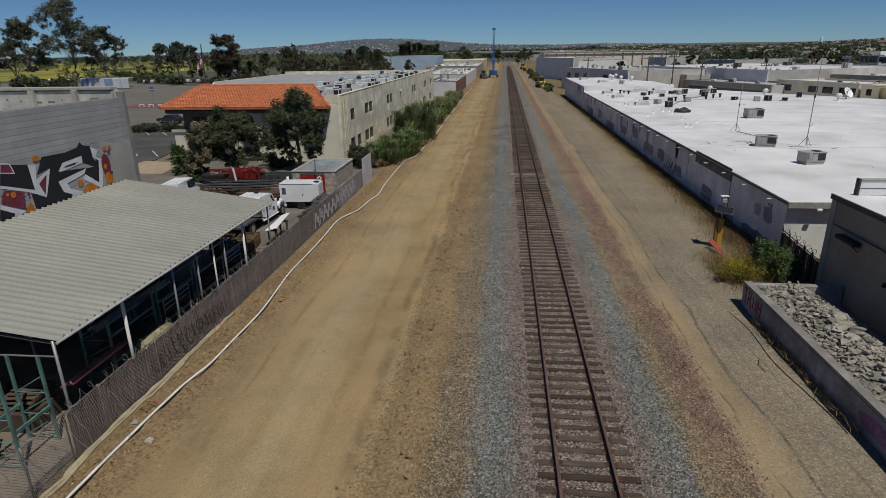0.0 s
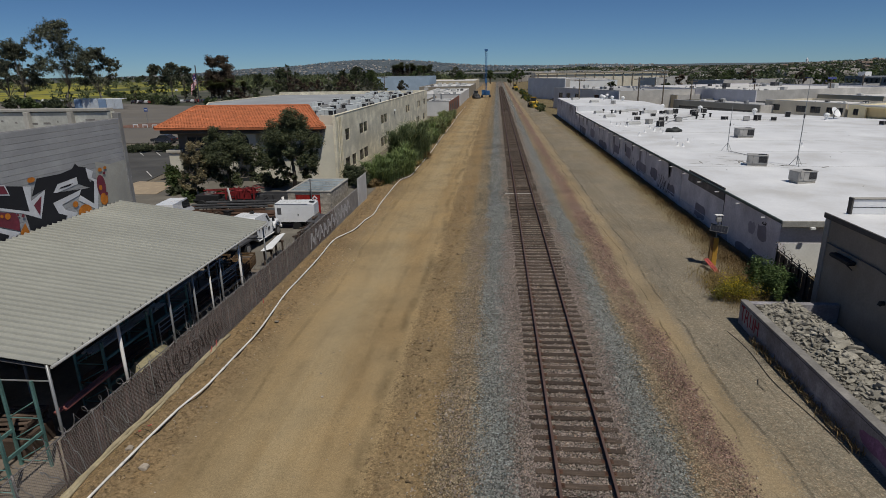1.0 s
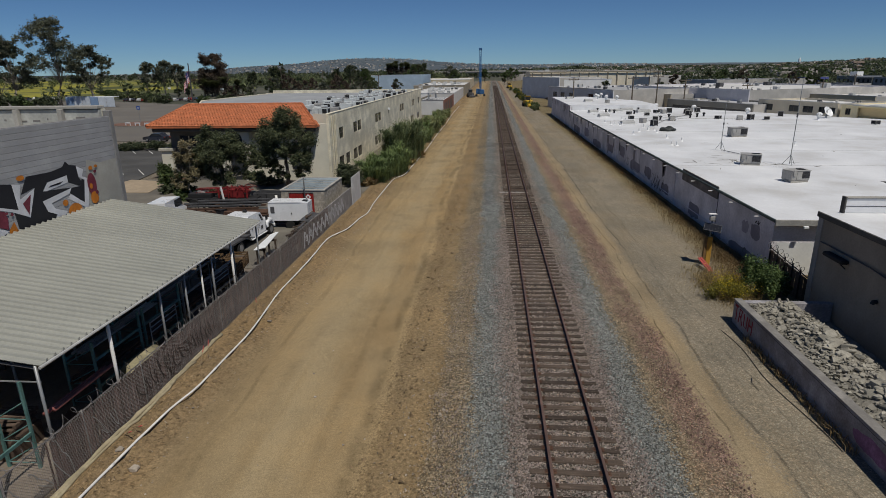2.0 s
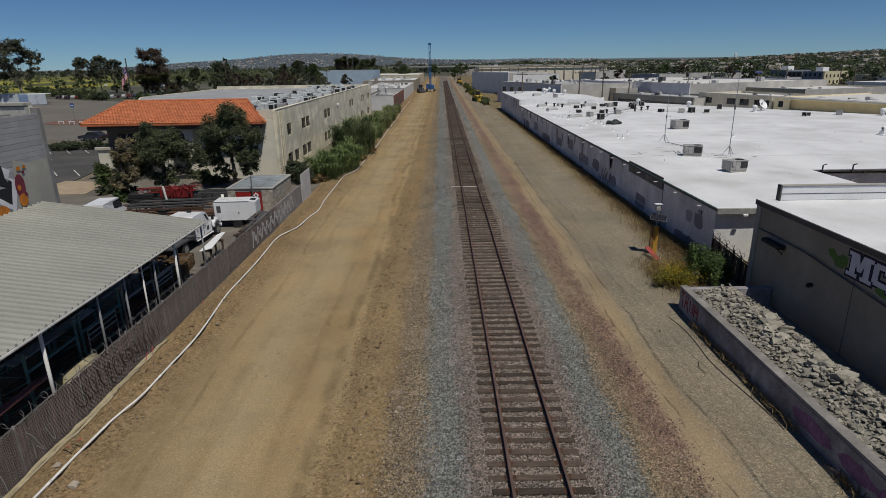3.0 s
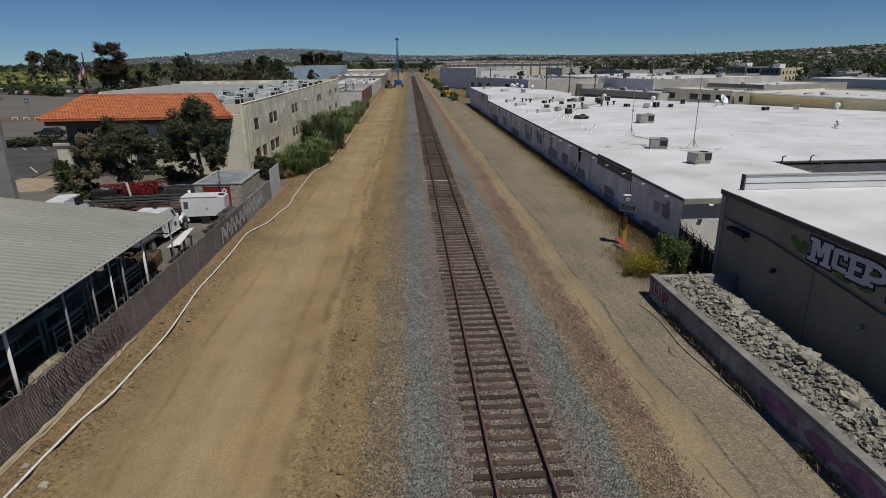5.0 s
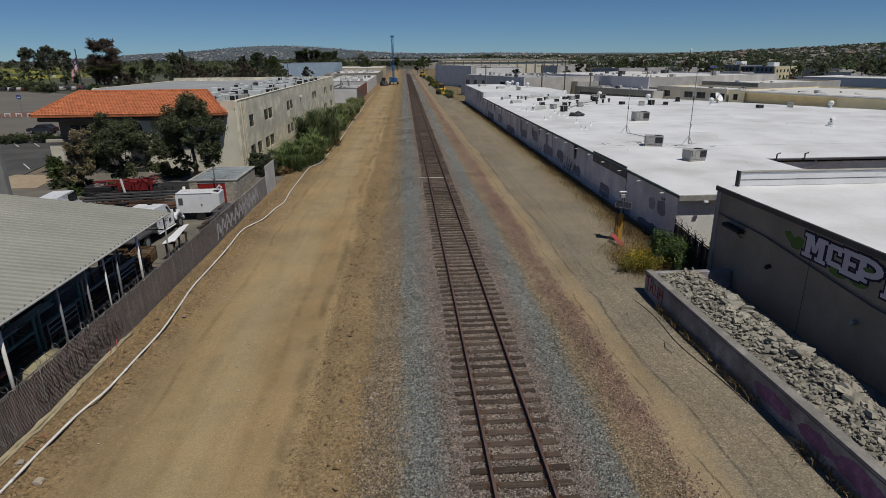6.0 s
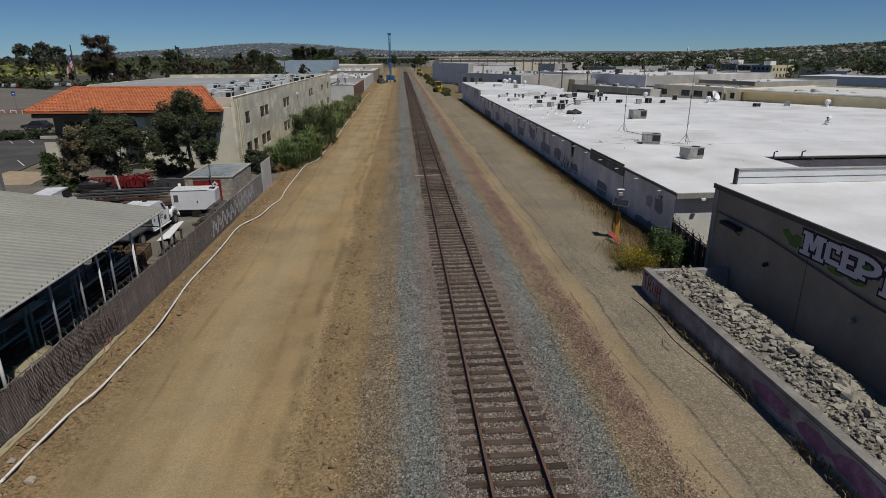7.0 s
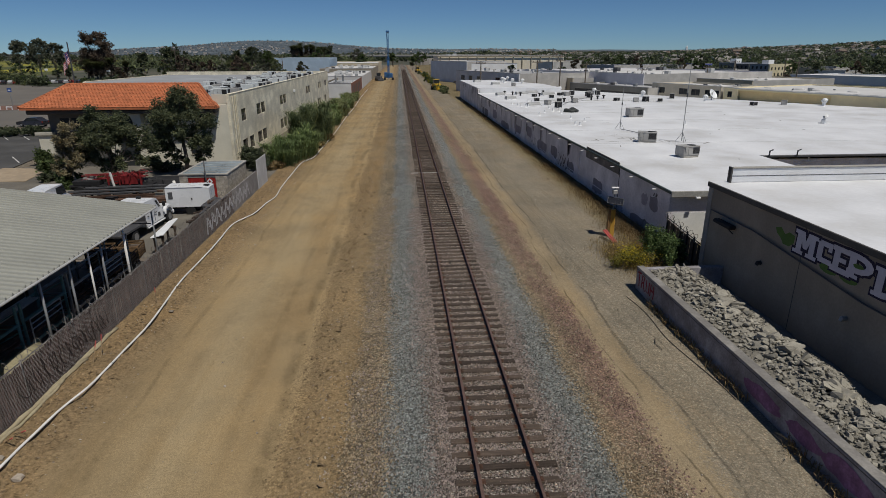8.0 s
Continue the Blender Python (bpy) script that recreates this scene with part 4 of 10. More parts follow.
for y in (98.0,):
    lamp = part("wall_lamp", Geo().cbox(BX1 + 0.002, BX1 + 0.3, y, y + 0.35, 4.6, 4.95, 0.03), M_WHITE, be, "white wall lamp")
    part("bracket", Geo().tube([(BX1 + 0.1, y + 0.17, 4.1), (BX1 + 0.1, y + 0.17, 4.6)], 0.04, 5), M_GREYD, lamp)


M_REDK = mat("red_kerb_paint", (0.40, 0.05, 0.04), 0.7, 0, 0.3, 2, 15)
M_ACL0 = mat("far_unit_paint", (0.50, 0.50, 0.49), 0.6, 0, 0.15, 2, 10)
M_YELM = mat("machine_yellow", (0.55, 0.36, 0.03), 0.5, 0, 0.2, 1, 10)
M_REDP = mat("red_paint", (0.36, 0.03, 0.025), 0.5, 0, 0.35, 2, 15, 0.05)


# ---- the yard beside the line ----
FX = -14.7
M_SLAT = mat("brown_privacy_slat", (0.14, 0.085, 0.072), 0.85, 0, 0.45, 1.5, 12, 0.1, island=0.4)
M_WIRE = mat("chain_wire", (0.20, 0.186, 0.18), 0.55, 0.4, 0.3, 3, 30, 0.0)
M_SPRAYW = mat("white_spray_paint", (0.33, 0.32, 0.31), 0.8, 0, 0.3, 3, 20, 0.0)
M_SPRAYD = mat("dark_spray_paint", (0.055, 0.042, 0.04), 0.8, 0, 0.3, 3, 20, 0.0)
M_TEAL = mat("teal_rack_paint", (0.12, 0.24, 0.22), 0.6, 0.1, 0.35, 2, 20, 0.05)
M_RUST = mat("rusty_steel", (0.125, 0.072, 0.05), 0.8, 0.2, 0.5, 2, 18, 0.1, island=0.3)
M_DKBR = mat("dark_timber", (0.125, 0.088, 0.066), 0.9, 0, 0.5, 2, 15, 0.2, island=0.35)
M_TARP = mat("tan_tarp", (0.40, 0.34, 0.22), 0.8, 0, 0.3, 1.5, 10, 0.2)
M_BURLAP = mat("burlap", (0.36, 0.32, 0.20), 0.95, 0, 0.35, 2, 18, 0.3)

fence = thing("chain_link_fence", "tall chain-link fence with brown privacy slats and coiled razor wire", "fence")


FENCE_Y = [5.0 + 3.05 * k for k in range(13)]
post = Geo().tube([(0, 0, -0.3), (0, 0, 1.72)], 0.035, 8).mesh("post", M_WIRE, True)
for y in FENCE_Y:
    o = part("post", post, None, fence)
    o.location = (FX - 0.05, y, -0.5)
part("top_rail", Geo().tube([(FX - 0.05, 5, 1.18), (FX - 0.05, 41.6, 1.10)], 0.022, 6), M_WIRE, fence)
g, y = Geo(), 5.0
while y < 41.5:
    a = 1.67
    y0, y1 = y, min(y + a, 41.6)
    g.tube([(FX, y0, -0.48), (FX, y1, -0.48 + (y1 - y0))], 0.0042, 3, False)
    g.tube([(FX + 0.006, y1, -0.48), (FX + 0.006, y0, -0.48 + (y1 - y0))], 0.0042, 3, False)
    y += 0.095
part("wire_mesh", g, M_WIRE, fence, "diamond steel wire mesh", kind="stuff")
g, y = Geo(), 12.6
while y < 41.5:
    lean = rng.normal() * 0.004
    h = 1.10 + rng.normal() * 0.025
    if rng.random() > 0.03:
        g.box(FX - 0.035 + lean, FX - 0.028 + lean, y, y + 0.066, -0.46 + rng.uniform(0, 0.05), h)
    y += 0.072
part("privacy_slats", g, M_SLAT, fence, "faded brown plastic slats", kind="stuff")
# coiled razor wire along the top
pts = [(FX - 0.05 + 0.14 * math.cos(a), 9.0 + a * 0.085 + 0.12 * math.sin(a * 0.61), 1.30 + (0.17 + 0.06 * math.sin(a * 0.37)) * math.sin(a)) for a in np.arange(0, 380, 0.4)]
part("razor_coil", Geo().tube(pts, 0.009, 4, False), M_WIRE, fence, "loose coils of razor wire")


def ribbon(p, width):
    """One flat band through points in a plane of constant x."""
    v = []
    for i, q in enumerate(p):
        d = p[min(i + 1, len(p) - 1)] - p[max(i - 1, 0)]
        n_ = Vector((0, -d.z, d.y)).normalized() * width * 0.5
        v += [q - n_, q + n_]
    return Geo().add(v, [(2 * i, 2 * i + 1, 2 * i + 3, 2 * i + 2) for i in range(len(p) - 1)])


def scrawl(name, material, y, z, size, count, seed, lab, plane=FX + 0.012, width=0.028, thing_=True):
    """Looping spray lines that cannot be read, as flat bands on the slats."""
    r = np.random.default_rng(seed)
    for k in range(count):
        cy, a0 = y + k * size * 0.75, r.uniform(0, 6.3)
        rad, tall = size * r.uniform(0.16, 0.40), size * r.uniform(0.35, 0.75)
        p = [Vector((plane + 0.002 * k + 0.0016 * s, cy + rad * math.cos(a0 + s) + 0.04 * size * s, z + tall * math.sin(a0 * 0.7 + s * r.uniform(0.95, 1.05)))) for s in np.arange(0, r.uniform(3.0, 6.2), 0.3)]
        part(name, ribbon(p, width), material, fence, lab)


scrawl("spray_paint", M_SPRAYW, 10.3, 0.30, 1.15, 4, 3, "looping white spray paint")
scrawl("spray_paint", M_SPRAYW, 14.6, 0.35, 0.9, 2, 5, "white spray lines")
for q in range(2):
    scrawl("spray_paint", M_SPRAYD, 16.9 + 0.3 * q, 0.25 + 0.12 * q, 0.62, 12, 8 + 20 * q, "dark tangled spray paint", width=0.035)
# far end of the fence: grey board wall and white end panel
M_BOARDG = mat("grey_board", (0.29, 0.275, 0.265), 0.9, 0, 0.35, 1.2, 10, 0.15)
part("board_panel", Geo().cbox(FX - 0.12, FX - 0.045, 36.2, 49.2, -0.6, 1.12, 0.01), M_BOARDG, fence, "grey graffiti-covered board panel")
part("end_panel", Geo().cbox(FX - 0.06, FX, 49.3, 52.7, -0.55, 1.95, 0.01), mat("pale_panel", (0.52, 0.52, 0.52), 0.7, 0, 0.2, 1, 10), fence, "tall pale sheet panel")
M_LETTER = mat("pale_letter_spray", (0.56, 0.55, 0.56), 0.85, 0, 0.3, 3, 15)
for k in range(11):
    y = 35.4 + k * 1.0
    r = np.random.default_rng(40 + k)
    z = 0.05 + 0.05 * k % 0.15
    for q in range(2):
        pl = [(y + 0.06 * q, z - 0.30), (y + 0.10 + 0.15 * r.random(), z + 0.55 + 0.25 * r.random()), (y + 0.42, z + 0.62 - 0.5 * q), (y + 0.50 + 0.2 * r.random(), z + 0.1 * r.random()), (y + 0.74, z + 0.6 * r.random()), (y + 0.80, z - 0.30)]
        part("spray_paint", ribbon([Vector((FX + (0.022 if y < 41.2 else -0.040) + 0.003 * q + 0.0015 * n_, a, b)) for n_, (a, b) in enumerate(pl)], 0.15 - 0.05 * q), M_LETTER, fence, "angular grey-white sprayed letter")

# rolled fabric along the foot of the fence
g = Geo()
for off, rad, ya, yb, sd in ((0.14, 0.075, 8.0, 22.8, 1), (0.25, 0.05, 9.0, 20.5, 2), (0.10, 0.05, 12.0, 22.4, 3)):
    r = np.random.default_rng(sd)
    ys = np.arange(ya, yb, 0.35)
    xs = FX + off + 0.06 * np.sin(ys * 1.1 + sd) + r.normal(size=len(ys)) * 0.02
    g.tube([(x, y, float(ground_z(x, y)) + rad * 0.75) for x, y in zip(xs, ys)], [rad * r.uniform(0.7, 1.25) for _ in ys], 7)
solid("rolled_fabric", g, M_TARP, "long crumpled roll of tan fabric along the fence foot", "fabric roll", smooth=True)

# temporary water pipe on the ground
PIPE = [(-14.0, 4), (-13.8, 9), (-13.71, 13.4), (-13.65, 15.2), (-13.58, 16.7), (-13.36, 18.1), (-13.35, 20.3), (-13.38, 23.1), (-13.62, 27.2), (-13.66, 30.5), (-13.74, 34.7), (-13.82, 37.2), (-13.70, 38.6),
        (-13.18, 40.7), (-13.02, 44.2), (-12.74, 46.2), (-12.92, 49.4), (-13.02, 55.5), (-13.02, 62.2), (-12.34, 65.2), (-12.31, 70.8), (-12.23, 86), (-12.5, 109), (-12.5, 130), (-12.9, 157), (-12.9, 200)]
ys = np.concatenate([np.arange(4, 80, 0.6), np.arange(80, 200, 4)])
ctrl = np.array(PIPE)


def smooth_x(yy):
    k = np.searchsorted(ctrl[:, 1], yy) - 1
    k = min(max(k, 0), len(ctrl) - 2)
    p0, p1, p2, p3 = (ctrl[min(max(k + d, 0), len(ctrl) - 1)] for d in (-1, 0, 1, 2))
    u = (yy - p1[1]) / (p2[1] - p1[1])
    return 0.5 * ((2 * p1[0]) + (p2[0] - p0[0]) * u + (2 * p0[0] - 5 * p1[0] + 4 * p2[0] - p3[0]) * u * u + (3 * p1[0] - p0[0] - 3 * p2[0] + p3[0]) * u ** 3)


pipe_x = [smooth_x(y) for y in ys]
pipe_z = np.array([max(float(ground_z(x, y + d)) for d in (-0.4, -0.2, 0.0, 0.2, 0.4)) for x, y in zip(pipe_x, ys)]) + 0.035
pipe_pts = [(x, y, z) for x, y, z in zip(pipe_x, ys, np.convolve(np.pad(pipe_z, 4, "edge"), np.full(9, 1 / 9), "valid") + 0.02)]
pipe = thing("water_pipe", "white plastic water pipe lying loose on the dirt", "pipe")
part("tube", Geo().tube(pipe_pts, 0.040, 8), M_PIPE, pipe, smooth=True)
for k in range(6, 110, 10):
    a, b = Vector(pipe_pts[k]), Vector(pipe_pts[k + 1])
    d = (b - a).normalized()
    part("coupling", Geo().tube([a - d * 0.10, a + d * 0.10], 0.046, 8), M_PIPE, pipe, smooth=True)

# survey stakes
M_PINK = mat("pink_flagging", (0.62, 0.14, 0.12), 0.7, 0, 0.25, 3, 20)
M_WOOD = mat("pale_stake_wood", (0.42, 0.31, 0.19), 0.85, 0, 0.3, 4, 30)
for x, y, tx, ty in ((-14.35, 15.2, 0.75, -0.55), (-14.25, 15.45, 0.9, -0.5), (-14.05, 20.4, 0.05, 0.08), (-13.85, 25.2, 0.02, -0.05), (-13.95, 19.6, 0.12, 0.1)):
    z = float(ground_z(x, y))
    st = thing("survey_stake", "wooden survey stake with a pink painted end", "stake", (x, y, z), group="survey stakes")
    up = Vector((tx, ty, 0.55)).normalized() * 0.85
    part("shaft", Geo().tube([(0, 0, -0.02), up * 0.7], 0.018, 4), M_WOOD, st)
    part("painted_end", Geo().tube([up * 0.7, up], 0.02, 4), M_PINK, st, "pink painted end")

# ---- the shed's frame and its stores ----
for y, r, m_, top in ((SH0 + 0.02, 0.045, M_STEEL, 3.0), (16.75, 0.06, M_PIPE, 3.0), (19.9, 0.045, M_STEEL, 3.0), (21.78, 0.045, M_STEEL, 3.0), (23.22, 0.04, M_PIPE, 3.0), (24.25, 0.05, M_STEEL, 3.0), (26.35, 0.06, M_PIPE, 3.0), (29.6, 0.045, M_STEEL, 3.0)):
    part("post", Geo().tube([(EV - 0.05, y, -0.6), (EV - 0.05, y, top)], r, 8), m_, shed, smooth=True)
for y in (17.2, 20.2, 23.2, 26.2, 29.2):
    part("post", Geo().tube([(-19.6, y, -0.6), (-19.6, y, 3.55)], 0.05, 6), M_STEEL, shed)
part("gutter", Geo().tube([(EV + 0.15, SH0 - 0.05, 2.97), (EV + 0.15, SH1 + 0.02, 2.97)], 0.05, 8), mat("grey_gutter", (0.50, 0.50, 0.48), 0.5, 0.1, 0.2, 2, 15), shed, "pale grey gutter pipe along the eave")
for x, z in ((EV - 0.05, 2.90), (-17.5, 3.2), (-19.6, 3.48), (-21.6, 3.76)):
    part("purlin", Geo().box(x - 0.04, x + 0.04, SH0 + 0.05, SH1 - 0.05, z - 0.08, z + 0.06), M_GREYD, shed)
for y in (SH0 + 0.1, 17.2, 21.0, 25.0, SH1 - 0.15):
    part("rafter", Geo().tube([(-23.6, y, 4.02), (EV - 0.05, y, 2.86)], 0.045, 4), M_GREYD, shed)
part("tie_bar", Geo().tube([(EV - 0.1, 13.7, 2.4), (-22.0, 13.7, 2.35)], 0.025, 5), M_STEEL, shed)
part("tie_bar", Geo().tube([(EV - 0.1, 29.5, 2.2), (-21.0, 29.5, 2.2)], 0.03, 5), M_GREYD, shed)


def pallet_rack(x, y, m_, lab, levels=(0.55, 1.55), length=2.6, depth=1.0, h=2.5):
    """Two upright frames with braces, and beams between them along y."""
    t = thing("pallet_rack", lab, "rack", (x, y, -0.56), group="pallet racks")
    for yy in (0, length):
        g = Geo()
        for xx in (0, depth):
            g.box(xx - 0.04, xx + 0.04, yy - 0.035, yy + 0.035, 0, h)
        for k in range(3):
            za = 0.25 + k * 0.75
            g.tube([(0, yy, za), (depth, yy, za + 0.6)], 0.02, 4)
            g.tube([(0, yy, za), (depth, yy, za)], 0.02, 4)
        part("upright_frame", g, m_, t)
    for z in levels:
        for xx in (0, depth):
            part("beam", Geo().box(xx - 0.03, xx + 0.03, 0, length, z - 0.05, z + 0.05), m_, t)
    return t


pallet_rack(-17.0, 12.2, M_TEAL, "teal steel pallet rack at the open end of the shed", (1.3,), 1.4, 1.0, 3.0)
for y in (16.9, 19.9, 22.9, 25.6):
    pallet_rack(-17.3, y, M_TEAL if y < 22 else M_STEEL, "steel pallet rack in the shade of the shed", (0.9, 1.9), 2.7, 1.1, 2.6)


def bar_stack(name, lab, x, y, z, length, n, rows, rad, m_, seed, cat="steel stack", along="y", grp=""):
    """Loose bars or pipes lying side by side, a thing of many bars."""
    r = np.random.default_rng(seed)
    t = thing(name, lab, cat, (x, y, z), group=grp)
    bar = Geo().tube([(0, 0, 0), (0, length, 0)] if along == "y" else [(0, 0, 0), (length, 0, 0)], rad, 6).mesh("bar", m_, True)
    for j in range(rows):
        for k in range(n - j):
            o = part("bar", bar, None, t)
            s = (k + j * 0.5) * rad * 2.1 + r.normal() * rad * 0.15
            o.location = (s, r.normal() * 0.12, rad + j * rad * 1.8) if along == "y" else (r.normal() * 0.12, s, rad + j * rad * 1.8)
    return t


bar_stack("steel_bars", "stack of rusty steel bars on the rack", -17.3, 17.0, 0.40, 5.5, 7, 2, 0.06, M_RUST, 1)
bar_stack("steel_bars", "bundle of long rusty pipes on the rack", -17.3, 22.9, 0.40, 5.2, 8, 2, 0.055, M_RUST, 2)
bar_stack("steel_bars", "red-brown beams propped on the rack", -15.85, 14.3, 1.05, 2.9, 2, 1, 0.07, mat("red_oxide", (0.30, 0.105, 0.09), 0.7, 0, 0.3, 2, 14), 3)
bar_stack("steel_pipes", "pale steel pipes stored under the roof", -17.2, 17.2, 1.40, 4.6, 5, 1, 0.05, M_STEEL, 4)
for k in range(3):
    pal = thing("pallet", "dark weathered timber pallet in the shed", "pallet", (-18.2 + 0.05 * k, 13.9 + 0.04 * k, 0.2 + 0.13 * k), 4 * k, "pallets")
    for j in range(5):
        part("slat", Geo().box(0, 1.1, j * 0.24, j * 0.24 + 0.15, 0.10, 0.125), M_DKBR, pal)
    for j in range(3):
        part("bearer", Geo().box(j * 0.5, j * 0.5 + 0.1, 0, 1.12, 0.0, 0.10), M_DKBR, pal)
solid("timber_block", Geo().cbox(-18.3, -17.0, 13.8, 15.1, -0.57, 0.2, 0.03), M_DKBR, "dark timber block under the pallets", "timber")
r = np.random.default_rng(11)
for k in range(10):
    solid("scrap_plate", Geo().cbox(-0.35, 0.35, -0.2, 0.2, -0.02, 0.02, 0.006), M_RUST, "bent rusty scrap plate leaning in the shed", "scrap metal", group="scrap plates",
          loc=pose(-15.9 + r.normal() * 0.25, 14.6 + r.random() * 2.0, -0.25 + r.random() * 0.2, r.uniform(-50, 50), r.uniform(-60, 60), r.uniform(0, 180)))
roll = thing("fabric_roll", "thick roll of tan erosion fabric stored at the fence", "fabric roll", (-15.75, 17.9, -0.05))
part("roll", Geo().tube([(0, 0, 0.32), (0.02, 0.6, 0.34), (0, 1.2, 0.33), (0, 1.75, 0.32)], [0.36, 0.40, 0.39, 0.35], 14), M_BURLAP, roll, smooth=True)
part("core", Geo().tube([(0, -0.03, 0.32), (0, 1.78, 0.32)], 0.09, 8), M_DKBR, roll)
part("support", Geo().box(-0.3, 0.3, 0.2, 1.5, -0.52, -0.03), M_DKBR, roll)
for x, y, lx, ly, h, m_, lab in ((-20.8, 15.2, 2.4, 1.3, 0.9, M_GREYD, "dark steel workbench"), (-21.2, 20.5, 1.8, 2.6, 1.3, M_GREYD, "grey tool cabinet"), (-21.0, 25.5, 2.0, 1.6, 1.0, M_DKBR, "dark timber crate")):
    t = thing("workbench" if "bench" in lab else "storage_crate", lab + " in the shade of the shed", "bench" if "bench" in lab else "crate", (x, y, -0.56))
    part("top", Geo().cbox(-lx / 2, lx / 2, -ly / 2, ly / 2, h - 0.08, h, 0.01), m_, t)
    for sx in (-1, 1):
        for sy in (-1, 1):
            part("leg", Geo().box(sx * (lx / 2 - 0.08) - 0.04, sx * (lx / 2 - 0.08) + 0.04, sy * (ly / 2 - 0.08) - 0.04, sy * (ly / 2 - 0.08) + 0.04, 0, h - 0.08), m_, t)
    part("body", Geo().cbox(-lx / 2 + 0.15, lx / 2 - 0.15, -ly / 2 + 0.15, ly / 2 - 0.15, 0.25, h - 0.1, 0.02), m_, t)
# wire stock cage and loose frames at the far end
for y in (19.6, 24.7):
    t = thing("rail_frame", "galvanised pipe frame standing by the fence", "pipe frame", (-15.75, y, -0.5), group="pipe frames")
    for z in (1.65, 1.85, 2.05):
        part("rail", Geo().tube([(0, 0, z), (0, 1.9, z)], 0.024, 6), M_STEEL, t)
    for yy in (0, 1.9):
        part("leg", Geo().tube([(0, yy, 0), (0, yy, 2.07)], 0.024, 6), M_STEEL, t)
for k in range(3):
    solid("white_board", Geo().cbox(0, 0.24, 0, 3.0, 0, 0.05, 0.01), M_WHITE, "long white board resting on the stack by the fence", "board", group="white boards",
          loc=pose(-16.78 + 0.20 * k, 32.2 + 0.12 * k, 0.56 + 0.03 * k, 3, -6, 2 * k))
for y, z in ((32.6, 0.56), (34.5, 0.62)):
    solid("timber_trestle", Geo().cbox(-16.85, -16.2, y, y + 0.12, z - 0.14, z, 0.02).box(-16.8, -16.7, y + 0.01, y + 0.11, -0.56, z - 0.14).box(-16.35, -16.25, y + 0.01, y + 0.11, -0.56, z - 0.14), M_DKBR, "dark timber trestle carrying white boards", "trestle", group="trestles")
# slatted crates of scrap timber at the far end of the shed
M_CRATE = mat("scrap_crate_wood", (0.20, 0.125, 0.065), 0.9, 0, 0.4, 3, 20, 0.2, rnd=0.3)
for x, y, h, a in ((-17.6, 30.6, 0.95, 4), (-17.5, 28.9, 1.1, -3), (-18.0, 32.4, 0.8, 8), (-18.9, 30.9, 1.15, 2)):
    t = thing("slatted_crate", "brown slatted crate of scrap timber under the shed", "crate", (x, y, -0.56), a, "slatted crates")
    part("floor", Geo().box(-0.55, 0.55, -0.6, 0.6, 0.08, 0.14), M_CRATE, t)
    for sx in (-1, 1):
        for sy in (-1, 1):
            part("post", Geo().box(sx * 0.52 - 0.04, sx * 0.52 + 0.04, sy * 0.57 - 0.04, sy * 0.57 + 0.04, 0, h), M_CRATE, t)
        for n_ in range(5):
            z = 0.16 + (h - 0.26) * n_ / 4
            part("slat", Geo().box(sx * 0.565 - 0.012, sx * 0.565 + 0.012, -0.6, 0.6, z, z + 0.09), M_CRATE, t)
            part("slat", Geo().box(-0.55, 0.55, sx * 0.615 - 0.012, sx * 0.615 + 0.012, z, z + 0.09), M_CRATE, t)
    part("contents", Geo().cbox(-0.46, 0.46, -0.5, 0.5, 0.15, h - 0.22, 0.04), M_DKBR, t, "dark scrap timber")

# tan container at the near end
ct = thing("tan_container", "small tan corrugated container beside the fence", "container", (-18.9, 9.0, -0.56))
M_TAN = mat("tan_paint", (0.46, 0.41, 0.30), 0.7, 0, 0.25, 1.5, 12)
g = Geo().box(0, 2.2, 0, 3.0, 0.0, 1.70)
part("body", g, M_TAN, ct)
part("lid", Geo().cbox(-0.08, 2.28, -0.08, 3.08, 1.70, 1.80, 0.02), mat("pale_lid", (0.55, 0.52, 0.44), 0.8, 0, 0.3, 2, 12), ct, "pale weathered lid")
for k in range(9):
    part("rib", Geo().cbox(2.2, 2.25, 0.15 + k * 0.32, 0.27 + k * 0.32, 0.05, 1.66, 0.01), M_TAN, ct)


# ---- vehicles and machines in the yard ----
M_TYRE = mat("tyre_rubber", (0.025, 0.025, 0.025), 0.85, 0, 0.3, 4, 30, 0.1)
M_RIM = mat("steel_rim", (0.35, 0.35, 0.36), 0.45, 0.5, 0.2, 4, 30, 0.0)
M_TRUCKW = mat("white_vehicle_paint", (0.74, 0.75, 0.76), 0.3, 0, 0.06, 1, 10, 0.0, spec=0.5)


def wheel(parent, x, y, r=0.42, w=0.26):
    t = part("wheel", Geo().tube([(x - w / 2, y, r), (x - w / 2 + 0.04, y, r), (x + w / 2 - 0.04, y, r), (x + w / 2, y, r)], [r * 0.9, r, r, r * 0.9], 16), M_TYRE, parent, smooth=False)
    s = 1 if x > 0 else -1
    part("rim", Geo().tube([(x + s * (w / 2 - 0.02), y, r), (x + s * (w / 2 + 0.012), y, r)], r * 0.58, 12), M_RIM, t)
    return t


def side_prism(prof, x0, x1, taper=0.0):
    """A side profile in y, z pulled across from x0 to x1."""
    g, n = Geo(), len(prof)
    v = [(x0 + (taper if z > prof[0][1] + 0.55 else 0), y, z) for y, z in prof] + [(x1 - (taper if z > prof[0][1] + 0.55 else 0), y, z) for y, z in prof]
    return g.add(v, [tuple(range(n)), tuple(reversed(range(n, 2 * n)))] + [(i, n + i, n + (i + 1) % n, (i + 1) % n) for i in range(n)])


